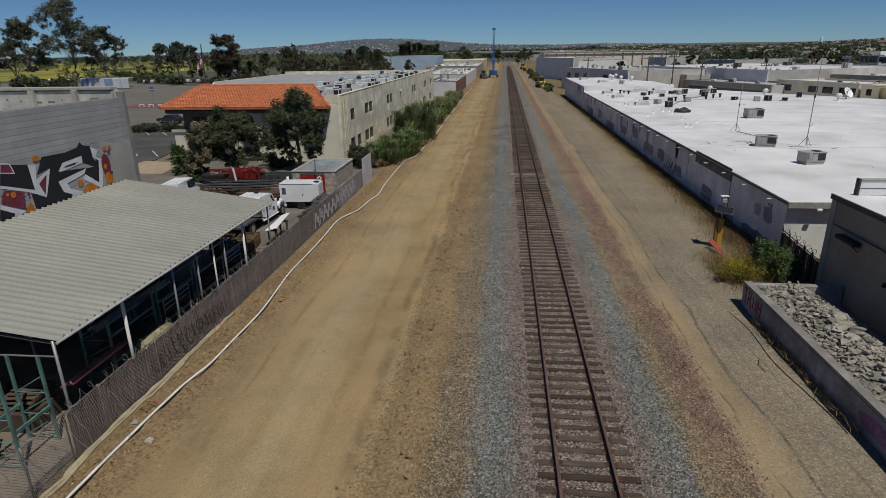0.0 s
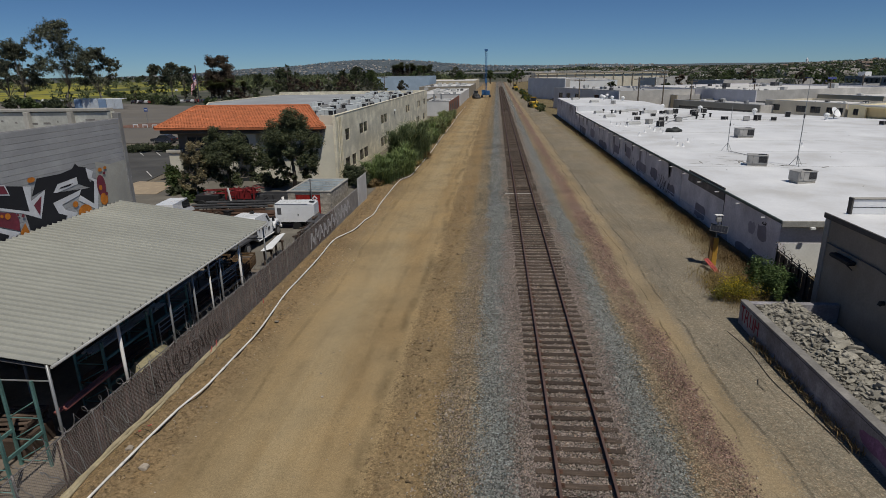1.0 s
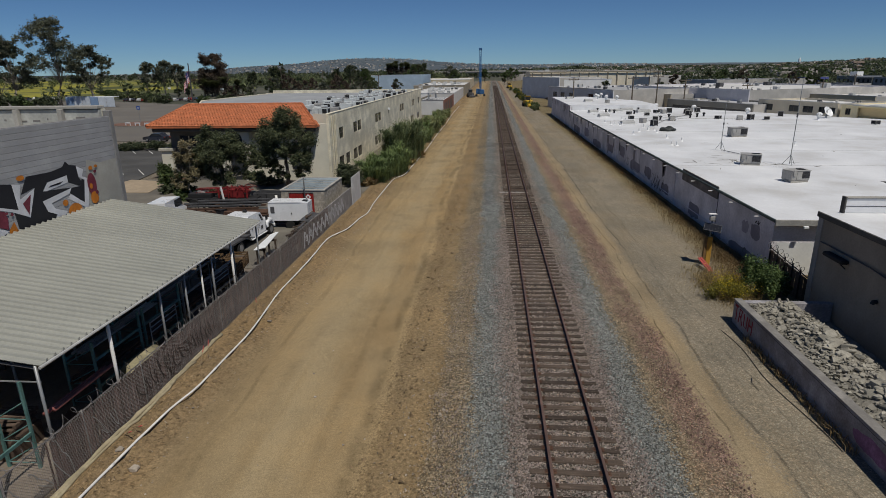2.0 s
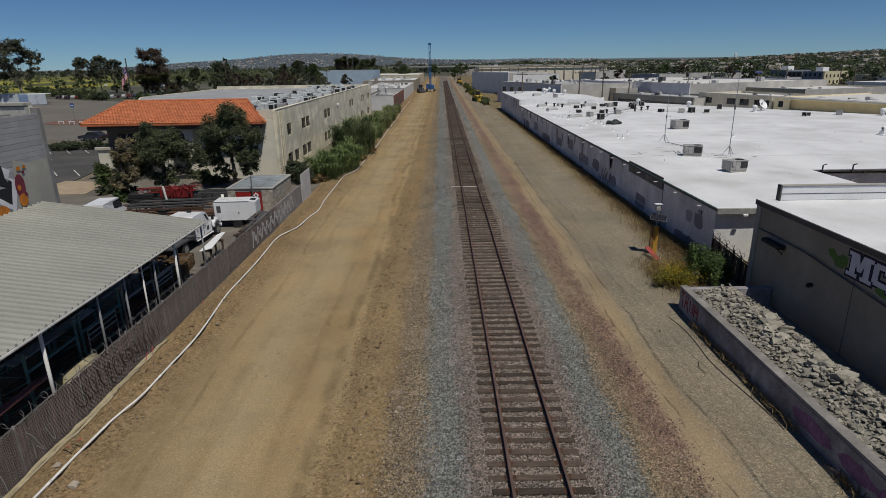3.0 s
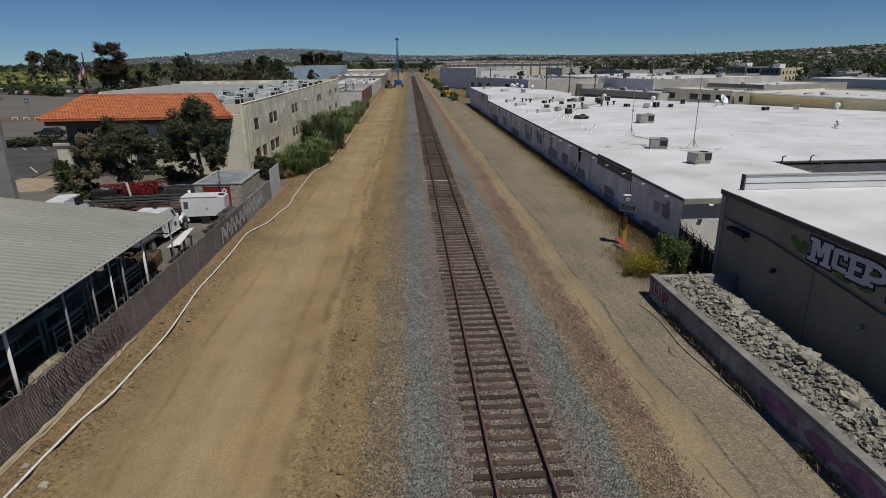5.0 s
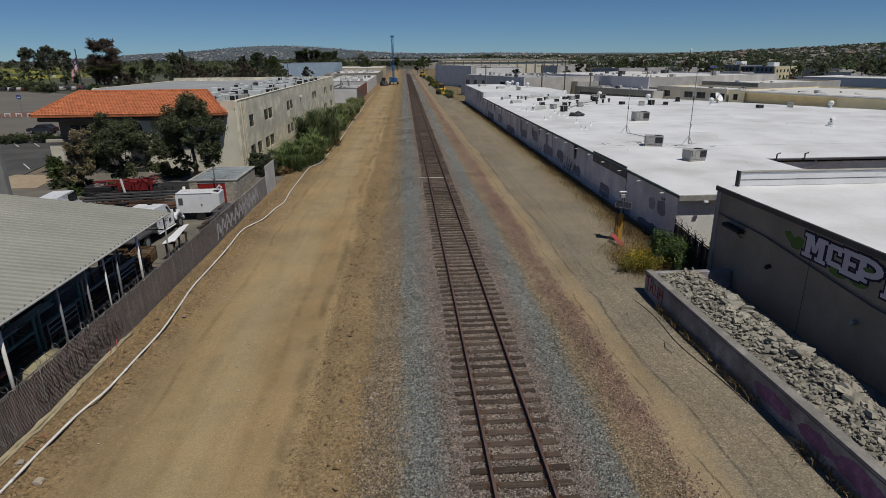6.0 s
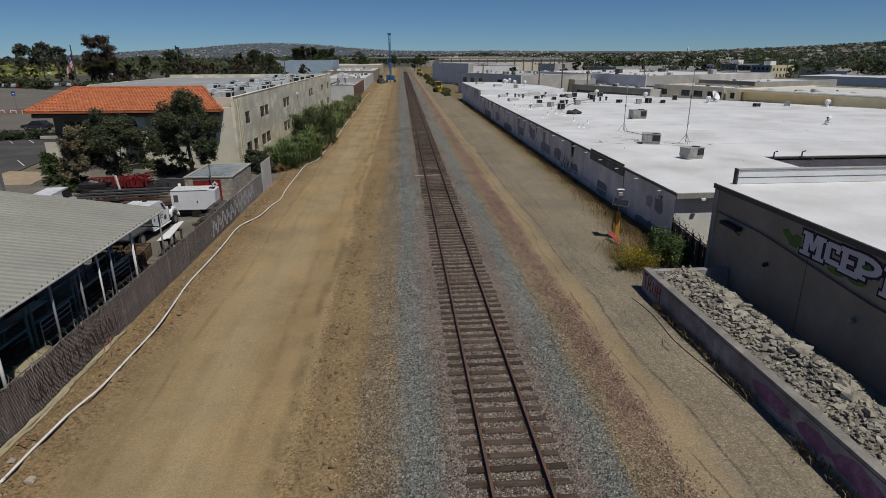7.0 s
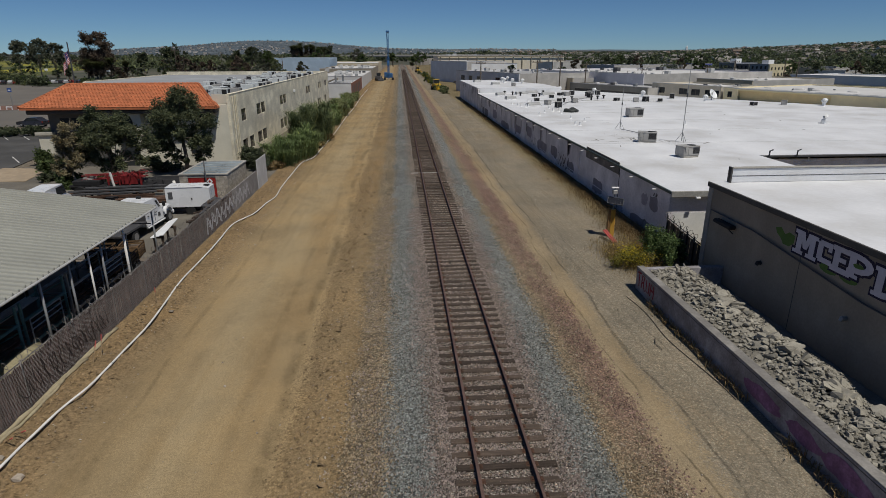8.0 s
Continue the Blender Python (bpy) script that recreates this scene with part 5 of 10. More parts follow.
def car(loc, rz, paint, lab, kind="car", group="parked cars"):
    """A small saloon or van that faces its own +y."""
    t = thing(kind, lab, "car", loc, rz, group)
    if kind == "van":
        body = [(-2.4, 0.35), (2.4, 0.35), (2.45, 0.9), (1.9, 1.15), (1.3, 2.0), (-2.35, 2.05), (-2.42, 1.0)]
        glass = [(1.35, 1.25), (1.78, 1.22), (1.32, 1.9), (-0.2, 1.9), (-0.2, 1.25)]
    else:
        body = [(-2.2, 0.32), (2.2, 0.32), (2.25, 0.70), (1.95, 0.82), (0.95, 0.95), (0.25, 1.42), (-1.1, 1.45), (-1.85, 1.0), (-2.22, 0.92)]
        glass = [(0.82, 0.98), (0.22, 1.36), (-1.05, 1.39), (-1.7, 1.0)]
    part("body", side_prism(body, -0.88, 0.88, 0.13), paint, t)
    part("glazing", side_prism(glass, -0.885 + 0.09, 0.885 - 0.09), M_GLASS, t)
    for x in (-0.80, 0.80):
        for y in (-1.35, 1.35):
            wheel(t, x, y, 0.32, 0.2)
        part("headlight", Geo().cbox(x * 0.78 - 0.14, x * 0.78 + 0.14, 2.19, 2.26, 0.58, 0.72, 0.02), M_WHITE, t)
        part("tail_light", Geo().cbox(x * 0.82 - 0.12, x * 0.82 + 0.12, -2.25, -2.18, 0.7, 0.86, 0.02), M_REDP, t)
    return t


PAINTS = [mat("car_%s" % n, c, 0.3, 0.1, 0.05, 1, 10, 0.0, spec=0.5) for n, c in (("silver", (0.42, 0.43, 0.44)), ("black", (0.03, 0.03, 0.035)), ("white", (0.7, 0.7, 0.7)), ("blue", (0.05, 0.09, 0.18)), ("red", (0.25, 0.03, 0.025)), ("tan", (0.35, 0.30, 0.22)))]
PNAMES = ["silver", "black", "white", "dark blue", "red", "tan"]


def work_truck(loc, rz):
    """A crew-cab work truck that faces its own +y."""
    t = thing("work_truck", "white crew-cab work truck parked between shed and generator", "truck", loc, rz)
    cab = part("cab", side_prism([(-1.5, 0.55), (1.0, 0.55), (1.05, 1.28), (0.50, 1.98), (0.25, 2.06), (-1.30, 2.08), (-1.46, 1.98), (-1.52, 1.3)], -0.98, 0.98, 0.10), M_TRUCKW, t)
    part("hood", side_prism([(1.0, 0.62), (2.35, 0.62), (2.45, 0.98), (2.30, 1.18), (1.0, 1.30)], -0.90, 0.90, 0.06), M_TRUCKW, t)
    part("grille", Geo().cbox(-0.62, 0.62, 2.36, 2.47, 0.66, 0.94, 0.02), M_BLACK, t, "black grille")
    for sx in (-1, 1):
        for y0, y1, y2 in ((-1.32, -0.28, -0.28), (-0.16, 0.84, 0.48)):
            v = [(sx * 0.892, y0, 1.36), (sx * 0.892, y1, 1.36), (sx * 0.888, y2, 1.88), (sx * 0.888, y0 + 0.02, 1.88)]
            part("side_window", Geo().add(v + [(x - sx * 0.03, y, z) for x, y, z in v], [(0, 1, 2, 3), (7, 6, 5, 4), (0, 4, 5, 1), (1, 5, 6, 2), (2, 6, 7, 3), (3, 7, 4, 0)]), M_GLASS, cab)
        for y0 in (-0.24, 0.98):
            part("door_seam", Geo().box(sx * 0.978 - 0.006, sx * 0.978 + 0.006, y0, y0 + 0.02, 0.62, 1.28), M_GREYD, cab)
        for y0 in (-1.20, -0.10):
            part("door_handle", Geo().cbox(sx * 0.985 - 0.015, sx * 0.985 + 0.015, y0, y0 + 0.16, 1.14, 1.19, 0.005), M_BLACK, cab, "black door handle")
        part("door_badge", Geo().box(sx * 0.978 - 0.006, sx * 0.978 + 0.006, 0.25, 0.55, 0.82, 1.06), M_GREYD, cab, "small grey door badge")
        part("fender", side_prism([(1.18, 0.72), (1.28, 1.02), (1.55, 1.17), (1.95, 1.17), (2.22, 1.02), (2.36, 0.72), (2.22, 0.72), (2.08, 0.94), (1.90, 1.04), (1.60, 1.04), (1.42, 0.94), (1.30, 0.72)], sx * 0.88 - 0.16, sx * 0.88 + 0.16), M_TRUCKW, t)
        part("step", Geo().cbox(sx * 0.95 - 0.10, sx * 0.95 + 0.10, -1.35, 1.05, 0.42, 0.50, 0.02), M_TRUCKW, t)
        part("mirror", Geo().cbox(sx * 1.15 - 0.08, sx * 1.15 + 0.08, 0.80, 0.90, 1.35, 1.68, 0.02), M_BLACK, t)
        part("headlight", Geo().cbox(sx * 0.74 - 0.11, sx * 0.74 + 0.11, 2.36, 2.46, 0.74, 0.94, 0.02), M_WHITE, t)
        wheel(t, sx * 0.90, 1.75), wheel(t, sx * 0.87, -3.1, 0.42, 0.42)
    part("windscreen", Geo().add([(-0.82, 1.075, 1.32), (0.82, 1.075, 1.32), (0.76, 0.555, 1.94), (-0.76, 0.555, 1.94), (-0.82, 1.03, 1.3), (0.82, 1.03, 1.3), (0.76, 0.51, 1.92), (-0.76, 0.51, 1.92)], [(0, 1, 2, 3), (7, 6, 5, 4), (0, 4, 5, 1), (2, 6, 7, 3), (0, 3, 7, 4), (1, 5, 6, 2)]), M_GLASS, cab)
    part("flat_bed", Geo().cbox(-1.1, 1.1, -4.8, -1.6, 0.85, 1.0, 0.02), M_GREYD, t, "dark flat bed")
    part("headboard", Geo().cbox(-1.05, 1.05, -1.68, -1.58, 1.0, 2.0, 0.02), M_GREYD, t)
    part("chassis", Geo().box(-0.45, 0.45, -4.6, 2.3, 0.45, 0.7), M_BLACK, t)
    part("bumper", Geo().cbox(-1.0, 1.0, 2.42, 2.58, 0.45, 0.68, 0.03), M_WHITE, t)
    part("beacon", Geo().cbox(-0.14, 0.14, -0.10, 0.10, 2.07, 2.24, 0.03), M_BLACK, t, "dark roof beacon")
    return t


work_truck((-19.66, 38.05, -0.56), -3)
gen = thing("generator", "large white towable generator with a sloped end", "generator", (-17.78, 42.0, -0.56), 3)
gen.scale = (0.86, 0.86, 0.84)
part("housing", Geo().prism([(-1.75, 0.75), (1.75, 0.75), (1.75, 2.35), (1.15, 2.45), (-1.70, 2.40), (-1.75, 2.30)], -0.8, 0.8, m_up), M_TRUCKW, gen)
part("lid_rim", Geo().cbox(-1.72, 1.2, -0.84, 0.84, 2.42, 2.47, 0.015), M_TRUCKW, gen)
part("grille", Geo().box(-1.55, -1.2, -0.815, -0.8, 1.45, 2.05), M_GREYD, gen, "grey louvred grille")
part("vent", Geo().box(1.15, 1.6, -0.3, 0.3, 2.455, 2.475), M_BLACK, gen, "black exhaust opening")
part("latch", Geo().box(0.25, 0.33, -0.83, -0.8, 1.35, 1.5), M_BLACK, gen)
part("chassis", Geo().box(-1.9, 1.6, -0.6, 0.6, 0.5, 0.75), M_BLACK, gen)
part("drawbar", Geo().tube([(-1.8, 0, 0.6), (-2.9, 0, 0.5)], 0.06, 6), M_BLACK, gen)
for s in (-1, 1):
    w_ = part("wheel", Geo().tube([(0.1, s * 0.72 - 0.12, 0.38), (0.1, s * 0.72 + 0.12, 0.38)], 0.38, 14), M_TYRE, gen)
van_ = car((-28.29, 43.05, -0.56), 8, M_TRUCKW, "white van parked behind the shed roof", "van", "")
van_.scale = (0.92, 0.80, 0.94)

M_RIGR = mat("rig_red", (0.23, 0.02, 0.022), 0.6, 0, 0.45, 2, 15, 0.05)
rig = thing("drill_rig_truck", "red drilling machine mounted on a dark flatbed truck", "drill truck", (-26.3, 49.0, -0.56), 0)
rig.scale = (0.92, 0.92, 0.80)
part("bed", Geo().cbox(-3.6, 3.4, -0.75, 0.75, 0.85, 1.0, 0.02), M_BLACK, rig)
part("chassis", Geo().box(-3.6, 3.6, -0.45, 0.45, 0.5, 0.85), M_BLACK, rig)
for x in (-2.6, -1.5, 2.4):
    for s in (-1, 1):
        part("wheel", Geo().tube([(x, s * 0.95 - 0.15, 0.48), (x, s * 0.95 + 0.15, 0.48)], 0.48, 14), M_TYRE, rig)
part("engine", Geo().cbox(0.9, 2.3, -0.7, 0.7, 1.05, 2.05, 0.06), M_RIGR, rig, "red engine block")
part("winch", Geo().tube([(0.4, -0.6, 1.5), (0.4, 0.6, 1.5)], 0.38, 14), M_RIGR, rig, "red winch drum")
for z in (1.75, 2.15):
    for s in (-0.3, 0.3):
        part("mast_rail", Geo().tube([(-2.6, s, z - 0.25), (2.9, s, z)], 0.06, 5), M_RIGR, rig)
for k in range(8):
    x = -2.4 + k * 0.7
    part("mast_brace", Geo().tube([(x, -0.3, 1.52), (x + 0.35, 0.3, 1.95)], 0.03, 4), M_RIGR, rig)
part("hose_coil", Geo().tube([(-2.1 + 0.5 * math.cos(a), 0.5 * math.sin(a), 1.2 + 0.02 * a) for a in np.arange(0, 25, 0.4)], 0.05, 5), mat("grey_hose", (0.30, 0.29, 0.27), 0.7, 0, 0.2, 3, 20), rig, "coiled grey hose")
part("pale_post", Geo().tube([(0.5, -1.2, 1.0), (0.35, -1.25, 2.45)], 0.10, 8), M_PIPE, rig, "leaning pale pipe")
r = np.random.default_rng(5)
for k in range(14):
    a = Vector((1.0 + r.random() * 1.6, r.uniform(-0.6, 0.6), 1.9))
    part("hose", Geo().tube([a, a + Vector((r.normal() * 0.4, r.normal() * 0.3, 0.45)), a + Vector((r.normal() * 0.6, r.normal() * 0.4, 0.1))], 0.035, 5), M_RIGR if k % 2 else M_BLACK, rig)
for k in range(5):
    y0 = -0.55 + 0.27 * k
    part("hydraulic_ram", Geo().tube([(-0.6 + 0.2 * k, y0, 1.25 + 0.12 * (k % 3)), (2.7 - 0.15 * k, y0, 1.55 + 0.14 * (k % 2))], 0.07, 7), M_RIGR if k % 2 else M_BLACK, rig)
for k, x in enumerate((-0.2, 0.75, 1.6, 2.6)):
    part("upright", Geo().cbox(x - 0.07, x + 0.07, -0.72, -0.58, 1.0, 2.2 + 0.2 * (k % 2), 0.015), M_RIGR, rig)
part("tank", Geo().cbox(-3.3, -1.0, -0.7, 0.7, 1.0, 1.5, 0.05), M_BLACK, rig, "black tank under the hose coil")
skip = thing("steel_skip", "dark open steel skip beside the drilling machine", "skip", (-22.7, 50.6, -0.56), -4)
part("floor", Geo().box(-1.3, 1.3, -0.7, 0.7, 0.12, 0.18), M_GREYD, skip)
for a in (-1, 1):
    part("side", Geo().cbox(-1.3, 1.3, a * 0.72 - 0.03, a * 0.72 + 0.03, 0.1, 0.95, 0.01), M_GREYD, skip)
    part("end", Geo().cbox(a * 1.3 - 0.03, a * 1.3 + 0.03, -0.69, 0.69, 0.1, 0.95, 0.01), M_GREYD, skip)
    part("skid", Geo().box(-1.3, 1.3, a * 0.5 - 0.06, a * 0.5 + 0.06, 0.0, 0.12), M_BLACK, skip)
    for x in (-0.85, 0.0, 0.85):
        part("rib", Geo().box(x - 0.04, x + 0.04, a * 0.75 - (0.04 if a < 0 else 0), a * 0.75 + (0.04 if a > 0 else 0), 0.14, 0.9), M_BLACK, skip)
cone = thing("traffic_cone", "orange-red traffic cone in front of the office", "cone", (-27.3, 59.6, -0.56))
part("base", Geo().cbox(-0.19, 0.19, -0.19, 0.19, 0, 0.035, 0.01), M_BLACK, cone)
part("body", Geo().tube([(0, 0, 0.035), (0, 0, 0.71)], [0.15, 0.03], 14), mat("cone_orange", (0.70, 0.09, 0.03), 0.55, 0, 0.12, 3, 20), cone, smooth=True)
part("band", Geo().tube([(0, 0, 0.38), (0, 0, 0.52)], [0.098, 0.072], 14), M_WHITE, cone, "white band", smooth=True)
bar_stack("drill_rods", "long dark drill rods stacked on the ground", -28.0, 44.6, -0.4, 7.5, 6, 2, 0.10, M_RUST, 21, "drill rods", "x")
bar_stack("drill_rods", "weathered grey pipes stacked beside the rods", -25.4, 46.3, -0.5, 5.0, 5, 2, 0.09, M_GREYD, 22, "drill rods", "x")
for x in (-26.8, -22.2):
    solid("timber_bearer", Geo().cbox(x - 0.12, x + 0.12, 44.4, 46.9, -0.58, -0.42, 0.02), M_DKBR, "heavy timber bearer under the rods", "timber", group="bearers")
for x, y in ((-20.6, 46.6),):
    solid("white_bollard", Geo().tube([(x, y, -0.6), (x, y, 0.9)], 0.11, 10), M_PIPE, "white painted pipe bollard", "bollard", smooth=True)
# dark pallets and timber leaning along the fence
r = np.random.default_rng(9)
pile = thing("timber_pile", "untidy pile of dark timbers and pallets along the fence", "timber pile", (-15.9, 36.9, -0.56))
pile.scale = (1.0, 1.0, 1.2)
for k in range(34):
    L = r.uniform(1.2, 2.6)
    m_ = Matrix.Translation((r.normal() * 0.20, r.uniform(0.9, 4.6), 0.08 + 0.05 * (k % 10) * r.random())) @ pose(0, 0, 0, r.normal() * 7, r.normal() * 5, 90 + r.normal() * 9)
    part("timber", Geo().cbox(-L / 2, L / 2, -0.07, 0.07, -0.04, 0.04, 0.01, Matrix.Translation((0, 0, 0.45)) @ m_), M_DKBR if k % 3 else M_GREYD, pile)
part("base_timbers", Geo().cbox(-0.5, 0.45, 0.2, 5.4, 0.0, 0.55, 0.04), M_DKBR, pile)
part("cover", Geo().cbox(-0.5, 0.42, 2.6, 5.2, 0.86, 0.92, 0.02, pose(0, 0, 0, 0, 5, 0)), M_GREYD, pile, "dark sheet laid over the pile")

# ---- painted brick store with red doors ----
bs_ = thing("brick_store", "small white-painted brick store with red metal doors", "store shed", (0, 0, 0))
SX0, SX1, SY0, SY1, SZ = -19.55, -15.95, 45.0, 50.7, 1.62
M_BRICKP = mat("painted_brick", (0.47, 0.42, 0.35), 0.9, 0, 0.35, 3.5, 18, 0.4, rnd=0.18)
M_MORTAR = mat("painted_mortar", (0.34, 0.32, 0.29), 0.95, 0, 0.15, 2, 20, 0.1)
part("wall", Geo().box(SX0, SX0 + 0.62, SY0, SY0 + 0.2, -0.6, SZ).box(SX1 - 0.9, SX1, SY0, SY0 + 0.2, -0.6, SZ), M_MORTAR, bs_)
east = part("wall", Geo().box(SX1 - 0.2, SX1, SY0 + 0.2, SY1, -0.6, SZ), M_MORTAR, bs_)
part("wall", Geo().box(SX0, SX0 + 0.2, SY0 + 0.2, SY1, -0.6, SZ), M_MORTAR, bs_)
part("wall", Geo().box(SX0 + 0.2, SX1 - 0.2, SY1 - 0.2, SY1, -0.6, SZ), M_MORTAR, bs_)
brick = Geo().cbox(0, 0.02, 0, 0.39, 0, 0.18, 0.006).mesh("brick", M_BRICKP)
for j in range(11):
    for k in range(13):
        y = SY0 + 0.02 + k * 0.41 + (0.2 if j % 2 else 0)
        if y + 0.39 < SY1:
            o = part("brick", brick, None, east)
            o.location = (SX1 - 0.002, y, -0.58 + j * 0.198)
frontb = Geo().cbox(0, 0.28, -0.02, 0, 0, 0.18, 0.006).mesh("brick", M_BRICKP)
for j in range(11):
    for x in (SX0 + 0.01, SX0 + 0.31, SX1 - 0.88, SX1 - 0.58, SX1 - 0.28):
        o = part("brick", frontb, None, bs_)
        o.location = (x, SY0 + 0.002, -0.58 + j * 0.198)
for k in range(2):
    d = part("door", Geo().cbox(SX0 + 0.64 + k * 1.2, SX0 + 0.64 + k * 1.2 + 1.18, SY0 + 0.03, SY0 + 0.09, -0.55, 1.42, 0.01), M_REDP, bs_, "red ribbed metal door")
    for j in range(9):
        part("rib", Geo().box(SX0 + 0.70 + k * 1.2 + j * 0.125, SX0 + 0.74 + k * 1.2 + j * 0.125, SY0 + 0.012, SY0 + 0.028, -0.5, 1.38), M_REDP, d)
part("lintel", Geo().box(SX0 + 0.62, SX1 - 0.9, SY0, SY0 + 0.2, 1.44, SZ), M_MORTAR, bs_)
m_dia = Matrix.Translation((SX0 + 2.25, SY0 + 0.008, 1.12)) @ Euler((0, radians(45), 0)).to_matrix().to_4x4()
sg = part("diamond_placard", Geo().box(-0.17, 0.17, -0.004, 0.004, -0.17, 0.17, m_dia), M_WHITE, bs_, "white diamond hazard placard")
m_din = Matrix.Translation((SX0 + 2.25, SY0 + 0.001, 1.12)) @ Euler((0, radians(45), 0)).to_matrix().to_4x4()
part("placard_mark", Geo().box(-0.07, 0.07, -0.003, 0.003, -0.07, 0.07, m_din), M_REDP, sg)
sn = part("notice", Geo().box(SX0 + 2.05, SX0 + 2.45, SY0 + 0.004, SY0 + 0.012, 0.30, 0.86), M_WHITE, bs_, "white notice with red bars")
for k in range(4):
    part("text_bar", Geo().box(SX0 + 2.10, SX0 + 2.40, SY0 - 0.002, SY0 + 0.002, 0.38 + k * 0.12, 0.43 + k * 0.12), M_REDP, sn)
part("roof_frame", Geo().cbox(SX0 - 0.06, SX1 + 0.06, SY0 - 0.06, SY0 + 0.14, SZ, SZ + 0.12, 0.02).cbox(SX0 - 0.06, SX1 + 0.06, SY1 - 0.14, SY1 + 0.06, SZ, SZ + 0.12, 0.02)
     .cbox(SX0 - 0.06, SX0 + 0.14, SY0 + 0.14, SY1 - 0.14, SZ, SZ + 0.12, 0.02).cbox(SX1 - 0.14, SX1 + 0.06, SY0 + 0.14, SY1 - 0.14, SZ, SZ + 0.12, 0.02), M_CONC, bs_, "pale concrete rim")
part("roof_sheet", Geo().box(SX0 + 0.14, SX1 - 0.14, SY0 + 0.14, SY1 - 0.14, SZ + 0.02, SZ + 0.06), mat("grey_translucent_sheet", (0.29, 0.345, 0.38), 0.3, 0, 0.35, 0.8, 8), bs_, "grey plastic roof sheet")
for k in range(1, 5):
    part("roof_bar", Geo().box(SX0 + 0.14, SX1 - 0.14, SY0 + k * 1.08 - 0.03, SY0 + k * 1.08 + 0.03, SZ + 0.061, SZ + 0.09), M_CONC, bs_)
solid("flue_pipe", Geo().tube([(-17.5, 44.8, -0.6), (-17.5, 44.8, 2.75)], 0.05, 8), M_GREYD, "thin dark flue pipe in front of the store", "pipe", smooth=True)

# ---- rooftop units on the beige building ----
def roof_unit(loc, rz=0, s=1.0, lab="pale boxy rooftop air-conditioning unit", grp="rooftop units", body=None):
    t = thing("rooftop_unit", lab, "air conditioner", loc, rz, grp)
    part("curb", Geo().box(-0.7 * s, 0.7 * s, -0.55 * s, 0.55 * s, 0, 0.15), M_CONC, t)
    part("housing", Geo().cbox(-0.75 * s, 0.75 * s, -0.6 * s, 0.6 * s, 0.15, 1.05 * s, 0.03), body or M_AC, t)
    part("coil_grille", Geo().box(0.15 * s, 0.68 * s, -0.62 * s, -0.602 * s, 0.3, 0.92 * s), M_BLACK, t, "dark coil grille")
    part("side_grille", Geo().box(0.752 * s, 0.77 * s, -0.45 * s, 0.45 * s, 0.3, 0.92 * s), M_BLACK, t)
    part("fan_ring", Geo().tube([(0.3 * s, 0, 1.05 * s), (0.3 * s, 0, 1.10 * s)], 0.38 * s, 14), M_GREYD, t)
    part("panel_seam", Geo().box(-0.32 * s, -0.30 * s, -0.605 * s, -0.601 * s, 0.2, 1.0 * s), M_GREYD, t)
    return t


M_ACL = mat("pale_unit_paint", (0.62, 0.645, 0.635), 0.5, 0.05, 0.15, 2, 15, 0.03)
first = roof_unit((-22.2, 67.8, 5.8), 0, 1.0, body=M_ACL)
second = roof_unit((-24.6, 68.4, 5.8), 90, 0.85, "small pale rooftop condenser", body=M_AC)
r = np.random.default_rng(21)
for k in range(44):
    row, col = k % 4, k // 4
    x = (-21.7, -24.0, -26.6, -29.4)[row] + r.normal() * 0.3
    y = 70.2 + col * 6.0 + row * 1.4 + r.normal() * 0.7
    if row == 3 and col % 2:
        continue
    copy_thing(first if (k * 5) % 3 else second, pose(x, y, 5.8, 0, 0, r.choice([0, 90, 180, -90])))
for k in range(9):
    solid("roof_duct", Geo().cbox(-0.35, 0.35, -1.4, 1.4, 0.25, 0.75, 0.03).box(-0.3, -0.2, -1.2, -1.1, 0, 0.25).box(0.2, 0.3, 1.1, 1.2, 0, 0.25), M_ACL, "pale rooftop duct on small feet", "duct", group="rooftop ducts", loc=pose(-24.0 - 3.2 * (k % 2), 72 + k * 7.2, 5.8))

# steel beams on trestles in front of the drilling machine
r = np.random.default_rng(64)
for k in range(7):
    bt = thing("steel_beam", "long dark steel beam lying on trestles in the yard", "steel beam", (-24.73, 45.89, -0.49), 8, "steel beams")
    x0, y0, z0 = r.normal() * 0.3, -1.0 + 0.36 * k, 0.55 + 0.16 * (k % 3)
    part("beam", Geo().cbox(x0 - 2.9, x0 + 3.1, y0 - 0.08, y0 + 0.08, z0, z0 + 0.14, 0.015), M_RUST if k % 3 == 0 else M_GREYD, bt)
    part("trestle", Geo().tube([(x0 - 2.0, y0, 0), (x0 - 2.0, y0, z0)], 0.05, 5), M_BLACK, bt)
    part("trestle", Geo().tube([(x0 + 2.0, y0, 0), (x0 + 2.0, y0, z0)], 0.05, 5), M_BLACK, bt)
for k in range(16):
    x, y = r.uniform(-29.5, -18.0), r.uniform(44.0, 47.5)
    h = r.uniform(0.3, 0.9)
    solid("yard_crate", Geo().cbox(-0.35, 0.35, -0.3, 0.3, 0, h, 0.03).cbox(-0.38, 0.38, -0.33, 0.33, h, h + 0.05, 0.015), (M_GREYD, M_RUST, M_DKBR, M_BLACK)[k % 4], "dark weathered crate standing in the yard", "crate", group="yard crates", loc=pose(x, y, -0.49, 0, 0, r.uniform(0, 90)))


